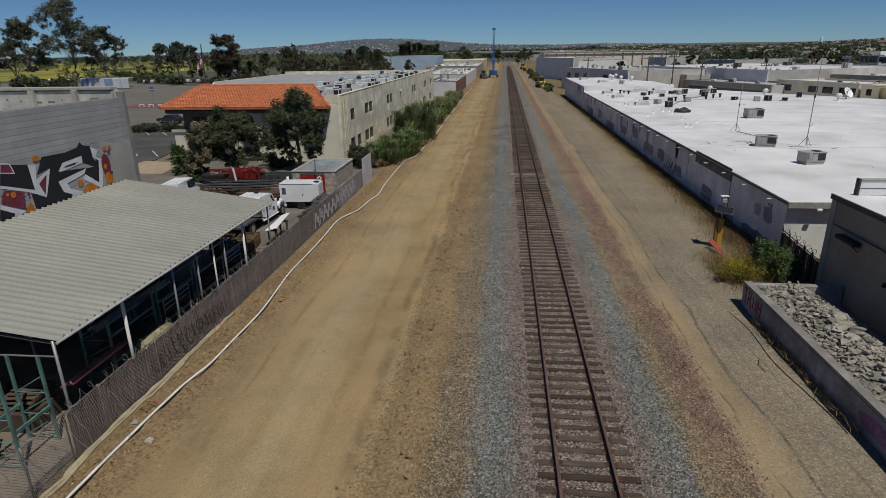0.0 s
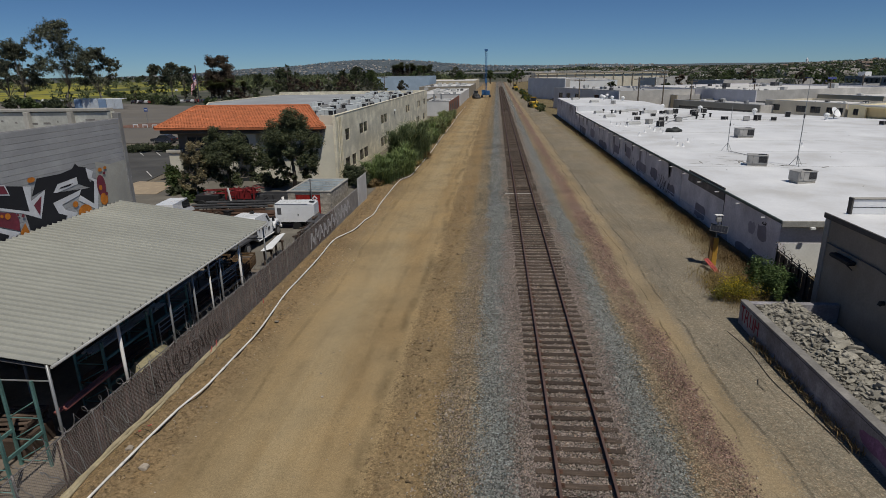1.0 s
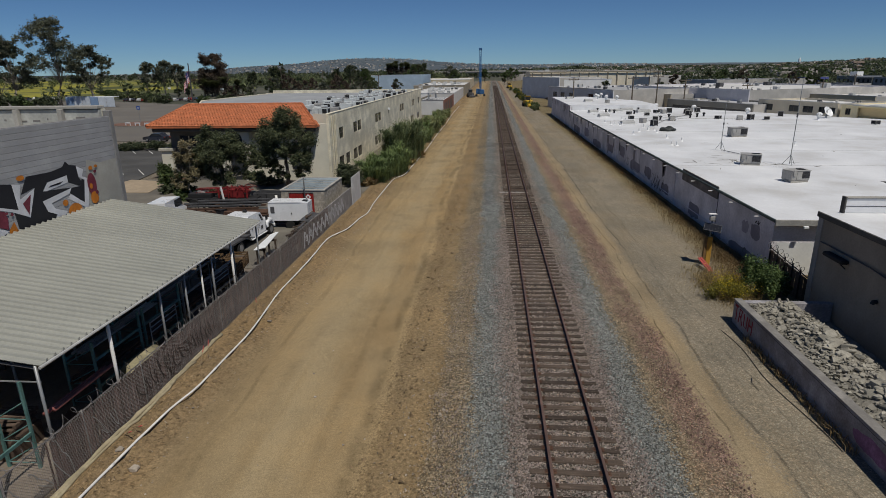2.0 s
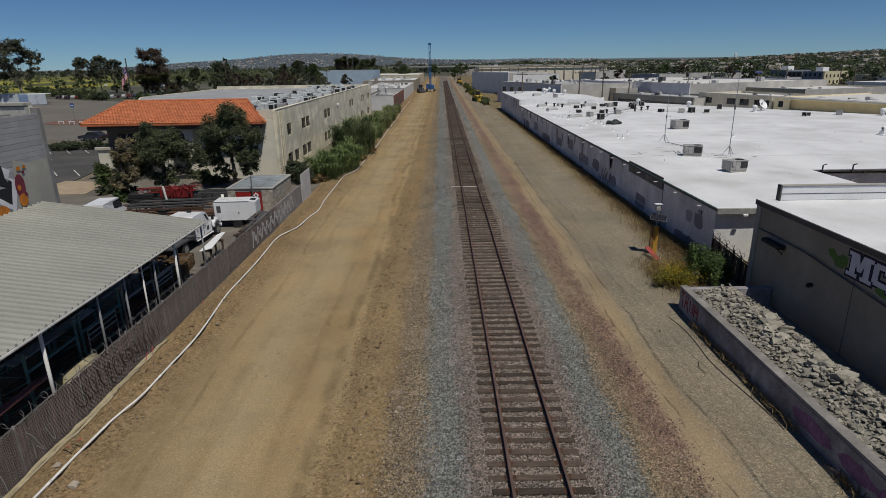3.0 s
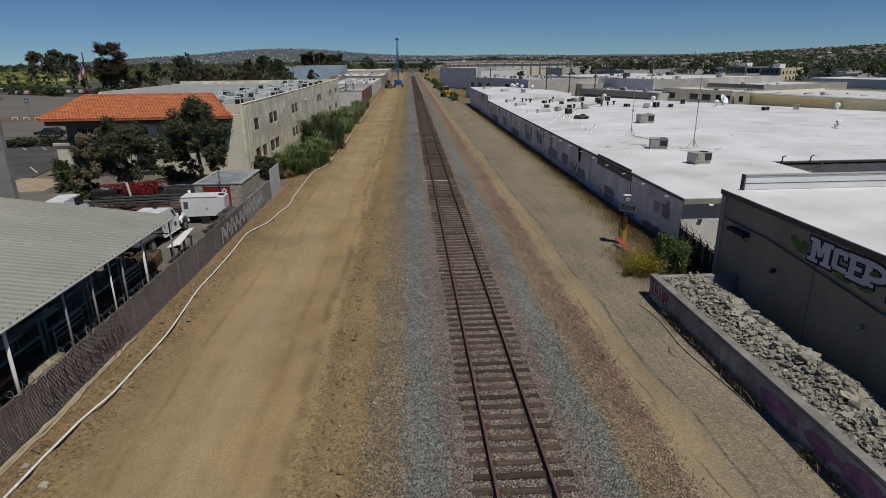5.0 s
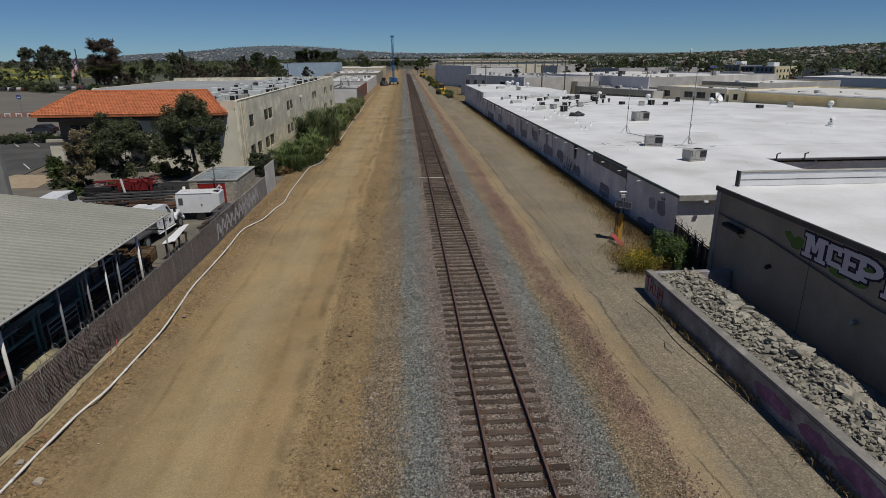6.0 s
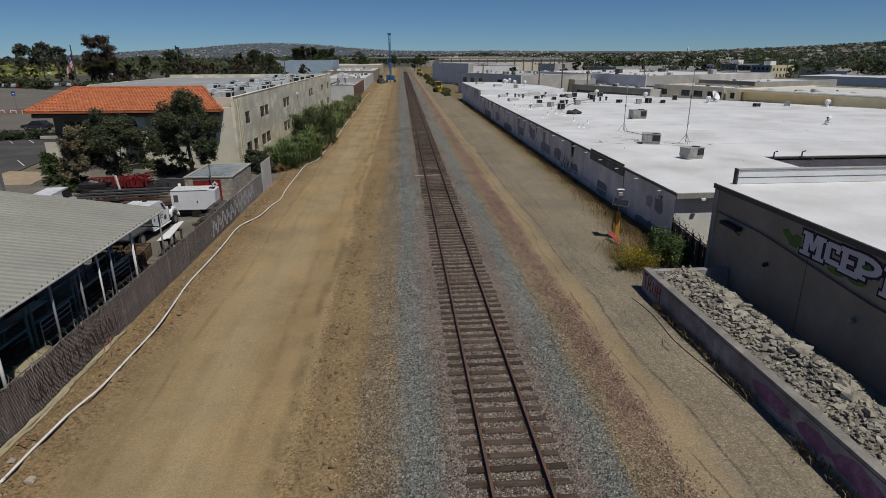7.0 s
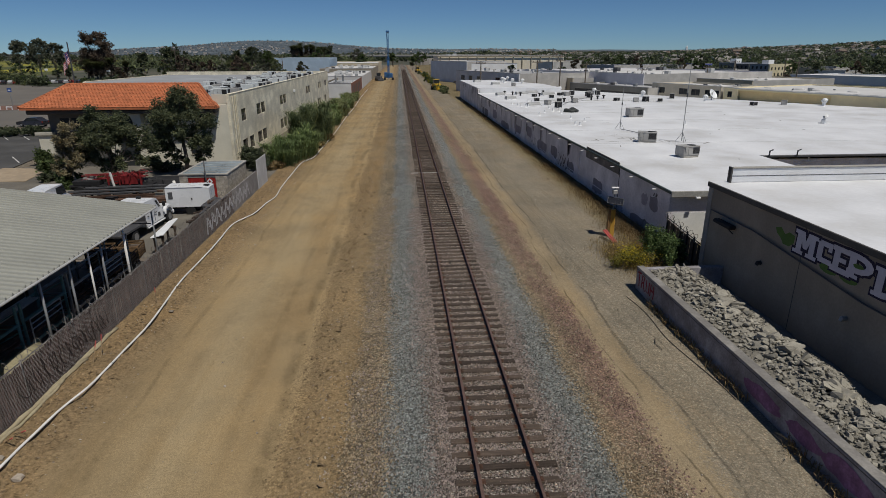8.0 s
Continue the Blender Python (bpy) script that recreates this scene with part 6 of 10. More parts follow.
# ---- planting on the left ----
tree("yard_tree", "rounded leafy tree in front of the tiled office", (-22.8, 55.8, -0.56),
     [(0.1, 0, 6.0, 2.0, 1.9, 1.7), (-1.9, 0.2, 3.4, 1.1, 1.1, 1.2), (1.9, 0, 3.0, 1.1, 1.1, 1.1), (-1.4, -0.2, 4.9, 1.5, 1.5, 1.3), (1.5, 0.1, 5.0, 1.4, 1.4, 1.3), (0.4, -0.8, 3.7, 1.6, 1.3, 0.9), (-1.5, 0.4, 2.3, 1.0, 0.9, 0.6), (1.3, 0.2, 2.0, 0.9, 0.9, 0.7), (-0.4, -0.2, 1.6, 1.0, 0.9, 0.5), (2.0, 0, 3.4, 0.8, 0.8, 0.6), (-2.2, 0, 3.6, 0.8, 0.8, 0.6), (0.3, -0.2, 7.0, 1.2, 1.2, 0.9)],
     36000, 0.115, 0.2, L_TREE, M_BARK, 31, shell=0.2, split_to=8)
L_STRAW = leaf_material("leaf_straw", (0.27, 0.235, 0.14))
tree("yard_tree", "dense many-stemmed green tree behind the drilling machine", (-27.9, 52.4, -0.56),
     [(-0.6, 0, 5.4, 1.7, 1.6, 1.2), (0.9, 0.2, 5.1, 1.4, 1.5, 1.2), (-1.7, 0, 4.2, 1.5, 1.4, 1.3), (1.3, 0.3, 3.9, 1.3, 1.4, 1.2), (-0.2, -0.6, 3.8, 1.6, 1.3, 1.2), (-1.8, -0.2, 2.6, 1.4, 1.2, 1.2), (1.0, 0.4, 2.4, 1.2, 1.1, 1.0), (2.6, 0.2, 4.3, 1.1, 1.0, 0.9), (3.2, 0.2, 3.2, 0.8, 0.9, 0.8), (2.4, 0, 2.2, 0.7, 0.7, 0.6), (-0.6, 0.2, 1.6, 1.3, 1.0, 0.7)],
     40000, 0.105, 0.2, L_TREE, M_BARKP, 32, fork=0.16, shell=0.22, split_to=8)
tree("yard_tree", "half-dry tree with drooping straw-coloured twigs", (-30.7, 51.5, -0.56),
     [(0.2, 0, 5.0, 0.9, 0.8, 0.9), (-0.4, 0, 4.2, 0.9, 0.8, 0.9), (0.6, 0, 3.8, 0.9, 0.8, 1.0), (-0.5, 0, 3.0, 0.8, 0.8, 1.0), (0.3, -0.1, 2.3, 0.9, 0.8, 0.9), (-0.8, 0, 1.7, 0.8, 0.8, 0.8)],
     12000, 0.10, 0.13, L_STRAW, M_BARKP, 37, fork=0.2, shell=0.2, split_to=9)
bush("ivy_bank", "dark green ivy mound below the sprawling tree", (-31.9, 52.2, -0.56), 1.9, 1.25, 5200, 0.15, L_GREEN, 33)
bush("ivy_bank", "dark green ivy spilling over the bank", (-29.4, 51.2, -0.56), 1.5, 0.95, 3800, 0.14, L_GREEN, 38)
bush("ivy_bank", "dark shrub beside the paved pad", (-34.1, 54.6, -0.56), 1.3, 0.9, 2400, 0.15, L_DARK, 39)
bush("ivy_bank", "dark green shrubs at the edge of the car park", (-36.2, 58.3, -0.56), 1.6, 1.7, 2200, 0.2, L_GREEN, 34)
bush("ivy_bank", "low dark shrub in front of the office", (-26.3, 58.6, -0.56), 1.7, 1.4, 1800, 0.2, L_DARK, 35)
bush("clipped_shrub", "clipped shrub beside the porch wall", (-37.3, 59.0, -0.56), 0.95, 2.3, 4200, 0.12, L_GREEN, 36)

# giant reeds and scrub along the beige building
r = np.random.default_rng(51)
reeds = thing("reed_bank", "dense bank of tall green giant reeds beside the dirt road", "reeds", kind="stuff")


def reed_mound(x0, y0, rx, ry, h, n, leaf, seed, length=0.62, wide=0.07, lean=1.1):
    """A ragged stand of tufts: arching leaves all the way up leaning canes, tufts of unlike height."""
    q = np.random.default_rng(seed)
    tufts = 26
    a, d = q.uniform(0, 2 * math.pi, tufts), np.sqrt(q.random(tufts))
    tx, ty = x0 + rx * d * np.cos(a), y0 + ry * d * np.sin(a)
    th = h * (1.12 - 0.5 * d) * q.uniform(0.62, 1.2, tufts)
    tl = q.normal(size=(tufts, 2)) * 0.22 + np.stack([np.cos(a), np.sin(a)], 1) * 0.18
    pick = q.integers(0, tufts, n)
    f = q.random(n) ** 0.7
    spread_ = (0.25 + 0.5 * f * (1.25 - f))[:, None] * q.normal(size=(n, 2)) * 0.62
    z = th[pick] * f
    x = tx[pick] + spread_[:, 0] + tl[pick, 0] * z * f
    y = ty[pick] + spread_[:, 1] + tl[pick, 1] * z * f
    part("reed_leaves", blade_mesh("reed_leaves", np.stack([x, y, z - 0.55], 1), length, wide, lean, leaf, q, 0.8), None, reeds, kind="stuff")
    m_ = n // 8
    part("reed_canes", blade_mesh("reed_canes", np.stack([x[:m_], y[:m_], np.full(m_, -0.55)], 1), h * 0.95, 0.04, 0.2, leaf, q, 0.5), None, reeds, kind="stuff")


L_REEDD = leaf_material("leaf_reed_dark", (0.145, 0.18, 0.085))
L_REEDO = leaf_material("leaf_reed_olive", (0.21, 0.235, 0.11))
# near bright clump, the tall shaggy one behind it, then lower olive ones along the wall
reed_mound(-14.7, 62.0, 1.0, 3.4, 2.5, 7000, L_REED, 52)
reed_mound(-14.0, 67.0, 1.2, 3.6, 2.8, 8000, L_REED, 53)
reed_mound(-14.3, 75.5, 1.4, 4.4, 4.3, 11000, L_REEDD, 54, 0.85)
reed_mound(-13.8, 80.5, 1.1, 3.6, 3.2, 8000, L_REEDD, 55, 0.8)
for k, (y, h, m_) in enumerate(((85.0, 3.3, L_REED), (91.0, 3.8, L_REEDO), (97.5, 3.2, L_REED), (104.0, 3.6, L_REEDO), (112.0, 3.0, L_REEDO), (120.0, 2.8, L_REED), (129.0, 2.6, L_REEDO), (139.0, 2.2, L_REEDO), (150.0, 1.8, L_REEDO))):
    reed_mound(-14.2 - 0.4 * (k % 2), y, 1.2, 4.6, h * 0.85, 5500, m_, 70 + k)
for x, y, rr, h, s, m_, lab in ((-16.4, 57.6, 1.0, 2.4, 61, L_DARK, "dark clipped vine hedge at the fence end"), (-17.6, 59.0, 1.0, 2.4, 62, L_DARK, "dark vine hedge against the beige wall"), (-15.2, 58.4, 0.9, 0.9, 63, L_DRY, "dry brown grass at the foot of the reeds"),
                                (-13.6, 64.5, 0.9, 0.6, 65, L_DRY, "dead brown stalks below the reeds"), (-12.9, 73.0, 1.0, 0.7, 66, L_DRYG, "dry gold grass spilling from the reeds"), (-12.6, 79.5, 1.1, 0.8, 67, L_DRY, "dead brown stalks beside the pipe")):
    bush("scrub_bush", lab, (x, y, -0.56), rr, h, 5000, 0.11, m_, s)
plume = thing("reed_plumes", "feathery reed plumes above the bank", "reeds", kind="stuff")
pb = np.stack([-14.8 + r.normal(size=420) * 0.8, 72 + r.random(420) * 22, np.full(420, 2.2)], 1)
part("plumes", blade_mesh("plumes", pb, 1.9, 0.05, 0.7, L_REEDO, r, 1.1), None, plume, kind="stuff")


# ---- white-roofed building: wall details ----
r = np.random.default_rng(71)
for y0, y1, z0, z1 in ((31.0, 32.1, 1.75, 2.6), (32.5, 33.3, 1.8, 2.5), (40.2, 42.4, 0.6, 1.5), (47.5, 49.5, 0.9, 1.6), (53, 55.2, 1.1, 2.1), (57, 61, 0.9, 1.9), (64, 66.5, 1.5, 2.6), (70, 73, 1.2, 2.0), (78, 84, 0.6, 1.4), (88, 92, 1.0, 2.2), (97, 104, 0.5, 1.6), (30.6, 34.6, 0.1, 0.9), (36, 39, 0.2, 0.8)):
    n = 9
    ring = [(0.5 * (y0 + y1) + 0.5 * (y1 - y0) * max(-1, min(1, 1.25 * math.cos(a))) + r.normal() * 0.07, 0.5 * (z0 + z1) + 0.5 * (z1 - z0) * max(-1, min(1, 1.25 * math.sin(a))) + r.normal() * 0.07) for a in np.linspace(0, 2 * math.pi, n * 2, endpoint=False)]
    me = bpy.data.meshes.new("paint_patch")
    bm = bmesh.new()
    f = bm.faces.new([bm.verts.new((WX - 0.004, y, z)) for y, z in ring])
    bmesh.ops.triangulate(bm, faces=[f])
    bm.to_mesh(me), bm.free()
    me.materials.append(M_PATCH)
    part("paint_patch", me, None, wh, "grey patch painted over graffiti")


def wall_scrawl(y, z, size, count, seed, width, material, parent, lab, x=WX - 0.008):
    q = np.random.default_rng(seed)
    for k in range(count):
        cy, a0 = y + k * size * 0.7, q.uniform(0, 6.3)
        ra, ta = size * q.uniform(0.25, 0.4), size * q.uniform(0.3, 0.5)
        p = [Vector((x - 0.002 * k - 0.0016 * s, cy + ra * math.cos(a0 + s), z + ta * math.sin(a0 * 0.6 + s * 1.1))) for s in np.arange(0, q.uniform(3.5, 6), 0.35)]
        part("spray_paint", ribbon(p, width), material, parent, lab)


wall_scrawl(49.5, 1.3, 1.2, 4, 4, 0.10, M_SPRAYD, wh, "dark sprayed loops on the wall")
wall_scrawl(50.2, 1.35, 1.0, 4, 6, 0.06, M_SPRAYW, wh, "white sprayed loops on the wall")
wall_scrawl(31.2, 2.75, 0.28, 3, 7, 0.05, M_SPRAYD, wh, "small dark sprayed tag")
wall_scrawl(62.0, 1.4, 1.0, 3, 12, 0.05, M_SPRAYD, wh, "dark sprayed lines")
wall_scrawl(30.6, 0.55, 0.9, 4, 13, 0.12, M_SPRAYD0, wh, "faint grey letters")
part("joint_line", Geo().box(WX - 0.012, WX + 0.01, 37.12, 37.2, -0.6, 3.25), M_GREYD, wh)
part("water_line", Geo().tube([(WX - 0.05, 37.5, 1.0), (WX - 0.05, 60.0, 1.05)], 0.025, 5), M_WALLW, wh)
for y in (46, 67, 69.2, 76, 94, 101):
    part("pilaster", Geo().cbox(WX - 0.05, WX + 0.01, y, y + 0.3, -0.6, 3.2, 0.01), M_WALLW, wh)
for y in (66.4, 69.6):
    part("slot_window", Geo().box(WX - 0.02, WX + 0.01, y, y + 0.4, 1.9, 2.8), M_GREYD, wh, "narrow dark opening")
for y in np.arange(31, 108, 3.4):
    part("gutter_bracket", Geo().box(WX - 0.42, WX - 0.14, y, y + 0.07, 3.16, 3.21), M_PIPE, wh)
stain = mat("rain_stain", (0.42, 0.38, 0.38), 0.9, 0, 0.4, 2, 12, 0.05)
for k in range(34):
    y = r.uniform(44, 143)
    w_, h_ = r.uniform(0.2, 1.2), r.uniform(0.8, 2.6)
    top = 3.2 if y < 110 else 4.1
    me = bpy.data.meshes.new("rain_stain")
    me.from_pydata([(WX - 0.003, y, top), (WX - 0.003, y + w_, top), (WX - 0.003, y + w_ * r.uniform(0.5, 0.9), top - h_), (WX - 0.003, y + w_ * 0.2, top - h_ * r.uniform(0.6, 1))], [], [(0, 1, 2, 3)])
    me.materials.append(stain)
    part("rain_stain", me, None, wh)
# lower wall below the eave's shadow: sunlight put into this band's colour
part("wash_band", Geo().box(WX + 0.26, 22.9, 29.592, 29.598, -0.6, 2.16), mat("sunlit_wall_colour", (0.74, 0.74, 0.71), 0.7, 0, 0.12, 0.8, 8), wh, "lower wall band coloured for the sunlight below the eave")
part("lamp", Geo().cbox(13.1, 13.35, 29.1, 29.22, 3.02, 3.14, 0.02), M_WHITE, wh)
part("sewer_vent", Geo().tube([(26, 39.9, 3.25), (26, 39.9, 3.75), (26.1, 39.7, 3.85)], 0.05, 6), M_GREYD, wh)
part("sewer_vent", Geo().tube([(23.9, 39.9, 3.25), (23.9, 39.9, 3.75), (24.0, 39.7, 3.85)], 0.05, 6), M_GREYD, wh)
part("downpipe", Geo().tube([(27.2, 40.3, 3.2), (27.2, 40.2, 2.9), (26.4, 40.3, 2.6), (26.4, 40.3, 0)], 0.06, 6), M_PIPE, wh)

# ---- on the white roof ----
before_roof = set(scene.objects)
RZ_ = 3.42


def big_unit(loc, rz, lab, s=1.0):
    t = thing("packaged_unit", lab, "air conditioner", loc, rz, "large rooftop units")
    part("skid", Geo().cbox(-0.95 * s, 0.95 * s, -0.65 * s, 0.65 * s, 0, 0.16, 0.02), M_CONC, t)
    part("housing", Geo().cbox(-1.0 * s, 1.0 * s, -0.7 * s, 0.7 * s, 0.16, 1.12 * s, 0.03), M_AC, t)
    part("lid", Geo().cbox(-1.04 * s, 1.04 * s, -0.74 * s, 0.74 * s, 1.12 * s, 1.18 * s, 0.015), M_AC, t)
    part("coil_grille", Geo().box(0.12 * s, 0.92 * s, -0.725 * s, -0.702 * s, 0.28, 1.02 * s), M_BLACK, t, "dark coil grille")
    for k in range(9):
        part("grille_bar", Geo().box(0.12 * s, 0.92 * s, -0.735 * s, -0.727 * s, 0.30 + k * 0.08 * s, 0.32 + k * 0.08 * s), M_GREYD, t)
    part("side_grille", Geo().box(1.002 * s, 1.02 * s, -0.5 * s, 0.5 * s, 0.28, 1.02 * s), M_BLACK, t)
    part("seam", Geo().box(-0.45 * s, -0.43 * s, -0.71 * s, -0.703 * s, 0.2, 1.08 * s), M_GREYD, t)
    part("electric_box", Geo().cbox(-0.9 * s, -0.6 * s, -0.80 * s, -0.702 * s, 0.45, 0.85, 0.01), M_AC, t)
    part("fan_guard", Geo().tube([(0.45 * s, 0, 1.18 * s), (0.45 * s, 0, 1.22 * s)], 0.42 * s, 16), M_BLACK, t)
    return t


big_unit((17.75, 39.9, RZ_), 14, "grey packaged air unit on the white roof", 0.68)
big_unit((17.85, 47.2, RZ_), -20, "worn grey air unit with a side duct", 0.72)
big_unit((24.5, 66.8, RZ_), 2, "long grey air unit further along the roof", 0.85)


def small_unit(x, y, k):
    lab = ("dark caged condenser on the white roof", "weathered metal cooler box on the white roof", "black-sided condenser standing on the roof")[k % 3]
    t = thing("condenser", lab, "condenser", (x, y, RZ_), (k * 37) % 90, "rooftop condensers")
    h = 0.8 + 0.25 * ((k * 7) % 3)
    part("case", Geo().cbox(-0.55, 0.55, -0.55, 0.55, 0.12, h, 0.03), M_BLACK if k % 3 != 1 else M_AC, t)
    part("cap", Geo().cbox(-0.58, 0.58, -0.58, 0.58, h, h + 0.07, 0.02), M_AC, t)
    for a in (-0.5, 0.5):
        for b in (-0.5, 0.5):
            part("foot", Geo().box(a - 0.05, a + 0.05, b - 0.05, b + 0.05, 0, 0.12), M_GREYD, t)
            part("corner_post", Geo().box(a * 1.11 - 0.03, a * 1.11 + 0.03, b * 1.11 - 0.03, b * 1.11 + 0.03, 0.12, h), M_AC, t)
    part("conduit", Geo().tube([(0.6, 0, 0.3), (0.9, 0, 0.3), (0.9, 0, 0)], 0.03, 5), M_GREYD, t)
    return t


for k, (x, y) in enumerate(((18.5, 90.8), (18.6, 84.2), (20.7, 85.8), (26.6, 104.6), (19.7, 116.5), (32.3, 103.5), (30.8, 89.9), (33.1, 87.9), (34.7, 88.2), (36.9, 88.0), (26.2, 101.5), (28.8, 97.0), (22.5, 97.5), (31.3, 105.0), (41.5, 94.0), (47.0, 80.2), (52.0, 81.0), (27.6, 103.2), (25.4, 103.0), (31.6, 104.6), (18.9, 79.5), (20.2, 100.0), (23.5, 87.5), (29.6, 100.4))):
    t = small_unit(x, y, k)
    t.scale = (0.62, 0.62, 0.58)
    if k == 4:
        t.location.z = 4.36


def vent(x, y, kind, z=RZ_):
    if kind == "turbine":
        t = thing("turbine_vent", "white round turbine roof vent", "roof vent", (x, y, z), group="turbine vents")
        part("neck", Geo().tube([(0, 0, 0), (0, 0, 0.4)], 0.22, 10), M_WHITE, t)
        part("head", Geo().ball((0, 0, 0.68), 0.40, 12, 8, (1, 1, 0.85)), M_WHITE, t)
        for k in range(10):
            a = 2 * math.pi * k / 10
            part("vane", Geo().tube([(0.41 * math.cos(a), 0.41 * math.sin(a), 0.5), (0.42 * math.cos(a + 0.2), 0.42 * math.sin(a + 0.2), 0.86)], 0.02, 4), M_AC, t)
    elif kind == "black":
        t = thing("roof_flue", "small black capped roof flue", "roof vent", (x, y, z), group="black flues")
        part("pipe", Geo().tube([(0, 0, 0), (0, 0, 0.42)], 0.14, 8), M_BLACK, t)
        part("hood", Geo().tube([(0, 0, 0.44), (0, 0, 0.52), (0, 0, 0.62)], [0.26, 0.26, 0.06], 10), M_BLACK, t)
    else:
        t = thing("pipe_vent", "short white roof vent pipe", "roof vent", (x, y, z), group="white vent pipes")
        part("pipe", Geo().tube([(0, 0, 0), (0, 0, 0.4)], 0.08, 8), M_WHITE, t)
        part("flashing", Geo().tube([(0, 0, 0), (0, 0, 0.1)], [0.22, 0.1], 8), M_WHITE, t)
    return t


for x, y in ((24.0, 141.0), (22.3, 138.0), (22.0, 133.5), (23.3, 131.0), (25.0, 128.5)):
    vent(x - 1.5, y - 2, "turbine", 4.36)
for x, y in ((28.0, 113.0), (38.7, 99.0), (33.0, 107.5), (44.0, 88.0), (56.5, 79.0)):
    vent(x, y, "turbine")
r = np.random.default_rng(77)
for x, y in ((27.5, 92), (29.0, 93.5), (24.5, 92.5), (22.3, 89), (30.5, 95), (16.3, 107), (17.4, 105), (18.4, 103), (21.3, 101), (23.6, 108)):
    vent(x, y, "black")
for k in range(18):
    vent(13.5 + r.random() * 4.5, 68 + r.random() * 36, "pipe")
for k in range(6):
    vent(14 + r.random() * 16, 50 + r.random() * 20, "pipe")
# low curved skylights
for x, y, L in ((15.2, 95, 1.8), (16.0, 82, 2.0), (15.0, 104, 1.6), (19.2, 106, 2.4), (21.6, 108.5, 2.4), (23.5, 104, 2.6), (17.0, 122, 1.8), (14.6, 133, 1.6)):
    z = 4.36 if y > 110.4 else RZ_
    t = thing("skylight", "low domed white skylight on the roof", "skylight", (x, y, z), 20, "skylights")
    part("curb", Geo().cbox(-L / 2, L / 2, -0.5, 0.5, 0, 0.12, 0.02), M_ROOFW, t)
    g = Geo()
    ks = np.linspace(0, math.pi, 7)
    g.add([(xx, -0.45 * math.cos(a), 0.12 + 0.42 * math.sin(a)) for xx in (-L / 2 + 0.05, L / 2 - 0.05) for a in ks], [(i, i + 1, 8 + i, 7 + i) for i in range(6)] + [tuple(range(7)), tuple(range(13, 6, -1))])
    part("dome", g, mat("milky_plastic", (0.42, 0.42, 0.41), 0.35, 0, 0.2, 1.5, 12, 0.02), t, smooth=False)
# tarpaulin heap
g = Geo().ball((0, 0, 0.16), 0.5, 22, 9, (2.0, 1.1, 0.62))
g.v = [(x + 0.10 * math.sin(9 * y + 3 * z), y + 0.08 * math.sin(7 * x), max(0.0, z + 0.09 * math.sin(6 * x + 4 * y) + 0.05 * math.sin(13 * y))) for x, y, z in g.v]
solid("tarpaulin", g, mat("dark_tarp", (0.045, 0.05, 0.048), 0.6, 0, 0.3, 3, 20, 0.1), "crumpled dark tarpaulin heap on the white roof", "tarpaulin", loc=pose(18.8, 73.0, RZ_), smooth=True)
# aerial masts
for x, y, h in ((20.7, 46.9, 6.6), (18.6, 55.4, 4.2)):
    t = thing("aerial_mast", "thin pale aerial mast on a small tripod", "aerial mast", (x, y, RZ_), group="aerial masts")
    part("mast", Geo().tube([(0, 0, 0.1), (0, 0, h * 0.55), (0.02, 0, h)], [0.035, 0.03, 0.015], 6), M_STEEL, t)
    part("joint", Geo().tube([(0, 0, h * 0.55), (0, 0, h * 0.6)], 0.06, 6), M_GREYD, t)
    for a in (0.4, 2.5, 4.6):
        part("leg", Geo().tube([(0, 0, 0.8), (0.5 * math.cos(a), 0.5 * math.sin(a), 0.02)], 0.02, 5), M_STEEL, t)
# dish seen edge on
t = thing("satellite_dish", "large white satellite dish tipped on the roof", "satellite dish", (46.3, 90.5, RZ_))
t.scale = (0.78, 0.78, 0.78)
g = Geo()
rings = [(0.02, 0.0), (0.4, 0.05), (0.75, 0.19), (1.05, 0.38)]
m_ = Matrix.Translation((0, 0, 1.0)) @ Euler((radians(55), 0, radians(30))).to_matrix().to_4x4()
v = [m_ @ Vector((R * math.cos(2 * math.pi * k / 18), R * math.sin(2 * math.pi * k / 18), h)) for R, h in rings for k in range(18)]
part("reflector", g.add(v, [(i * 18 + k, i * 18 + (k + 1) % 18, (i + 1) * 18 + (k + 1) % 18, (i + 1) * 18 + k) for i in range(3) for k in range(18)]), M_WHITE, t, smooth=True)
part("mount", Geo().tube([(0, 0, 0), (0, 0, 1.4)], 0.12, 8), M_STEEL, t)
part("feed_arm", Geo().tube([(0, 0, 1.4), (0.4, -1.1, 2.2)], 0.04, 5), M_STEEL, t)
# curved exhaust hood by the right side
t = thing("exhaust_hood", "white curved exhaust hood on the roof", "roof vent", (41.5, 58.5, RZ_), 20)
t.scale = (0.75, 0.75, 0.75)
part("hood", Geo().tube([(0, 0, 0), (0, 0, 0.5), (0.12, 0, 0.85), (0.45, 0, 1.0)], [0.3, 0.3, 0.3, 0.32], 10), M_WHITE, t, smooth=True)
part("base", Geo().cbox(-0.45, 0.7, -0.45, 0.45, 0, 0.14, 0.02), M_WHITE, t)

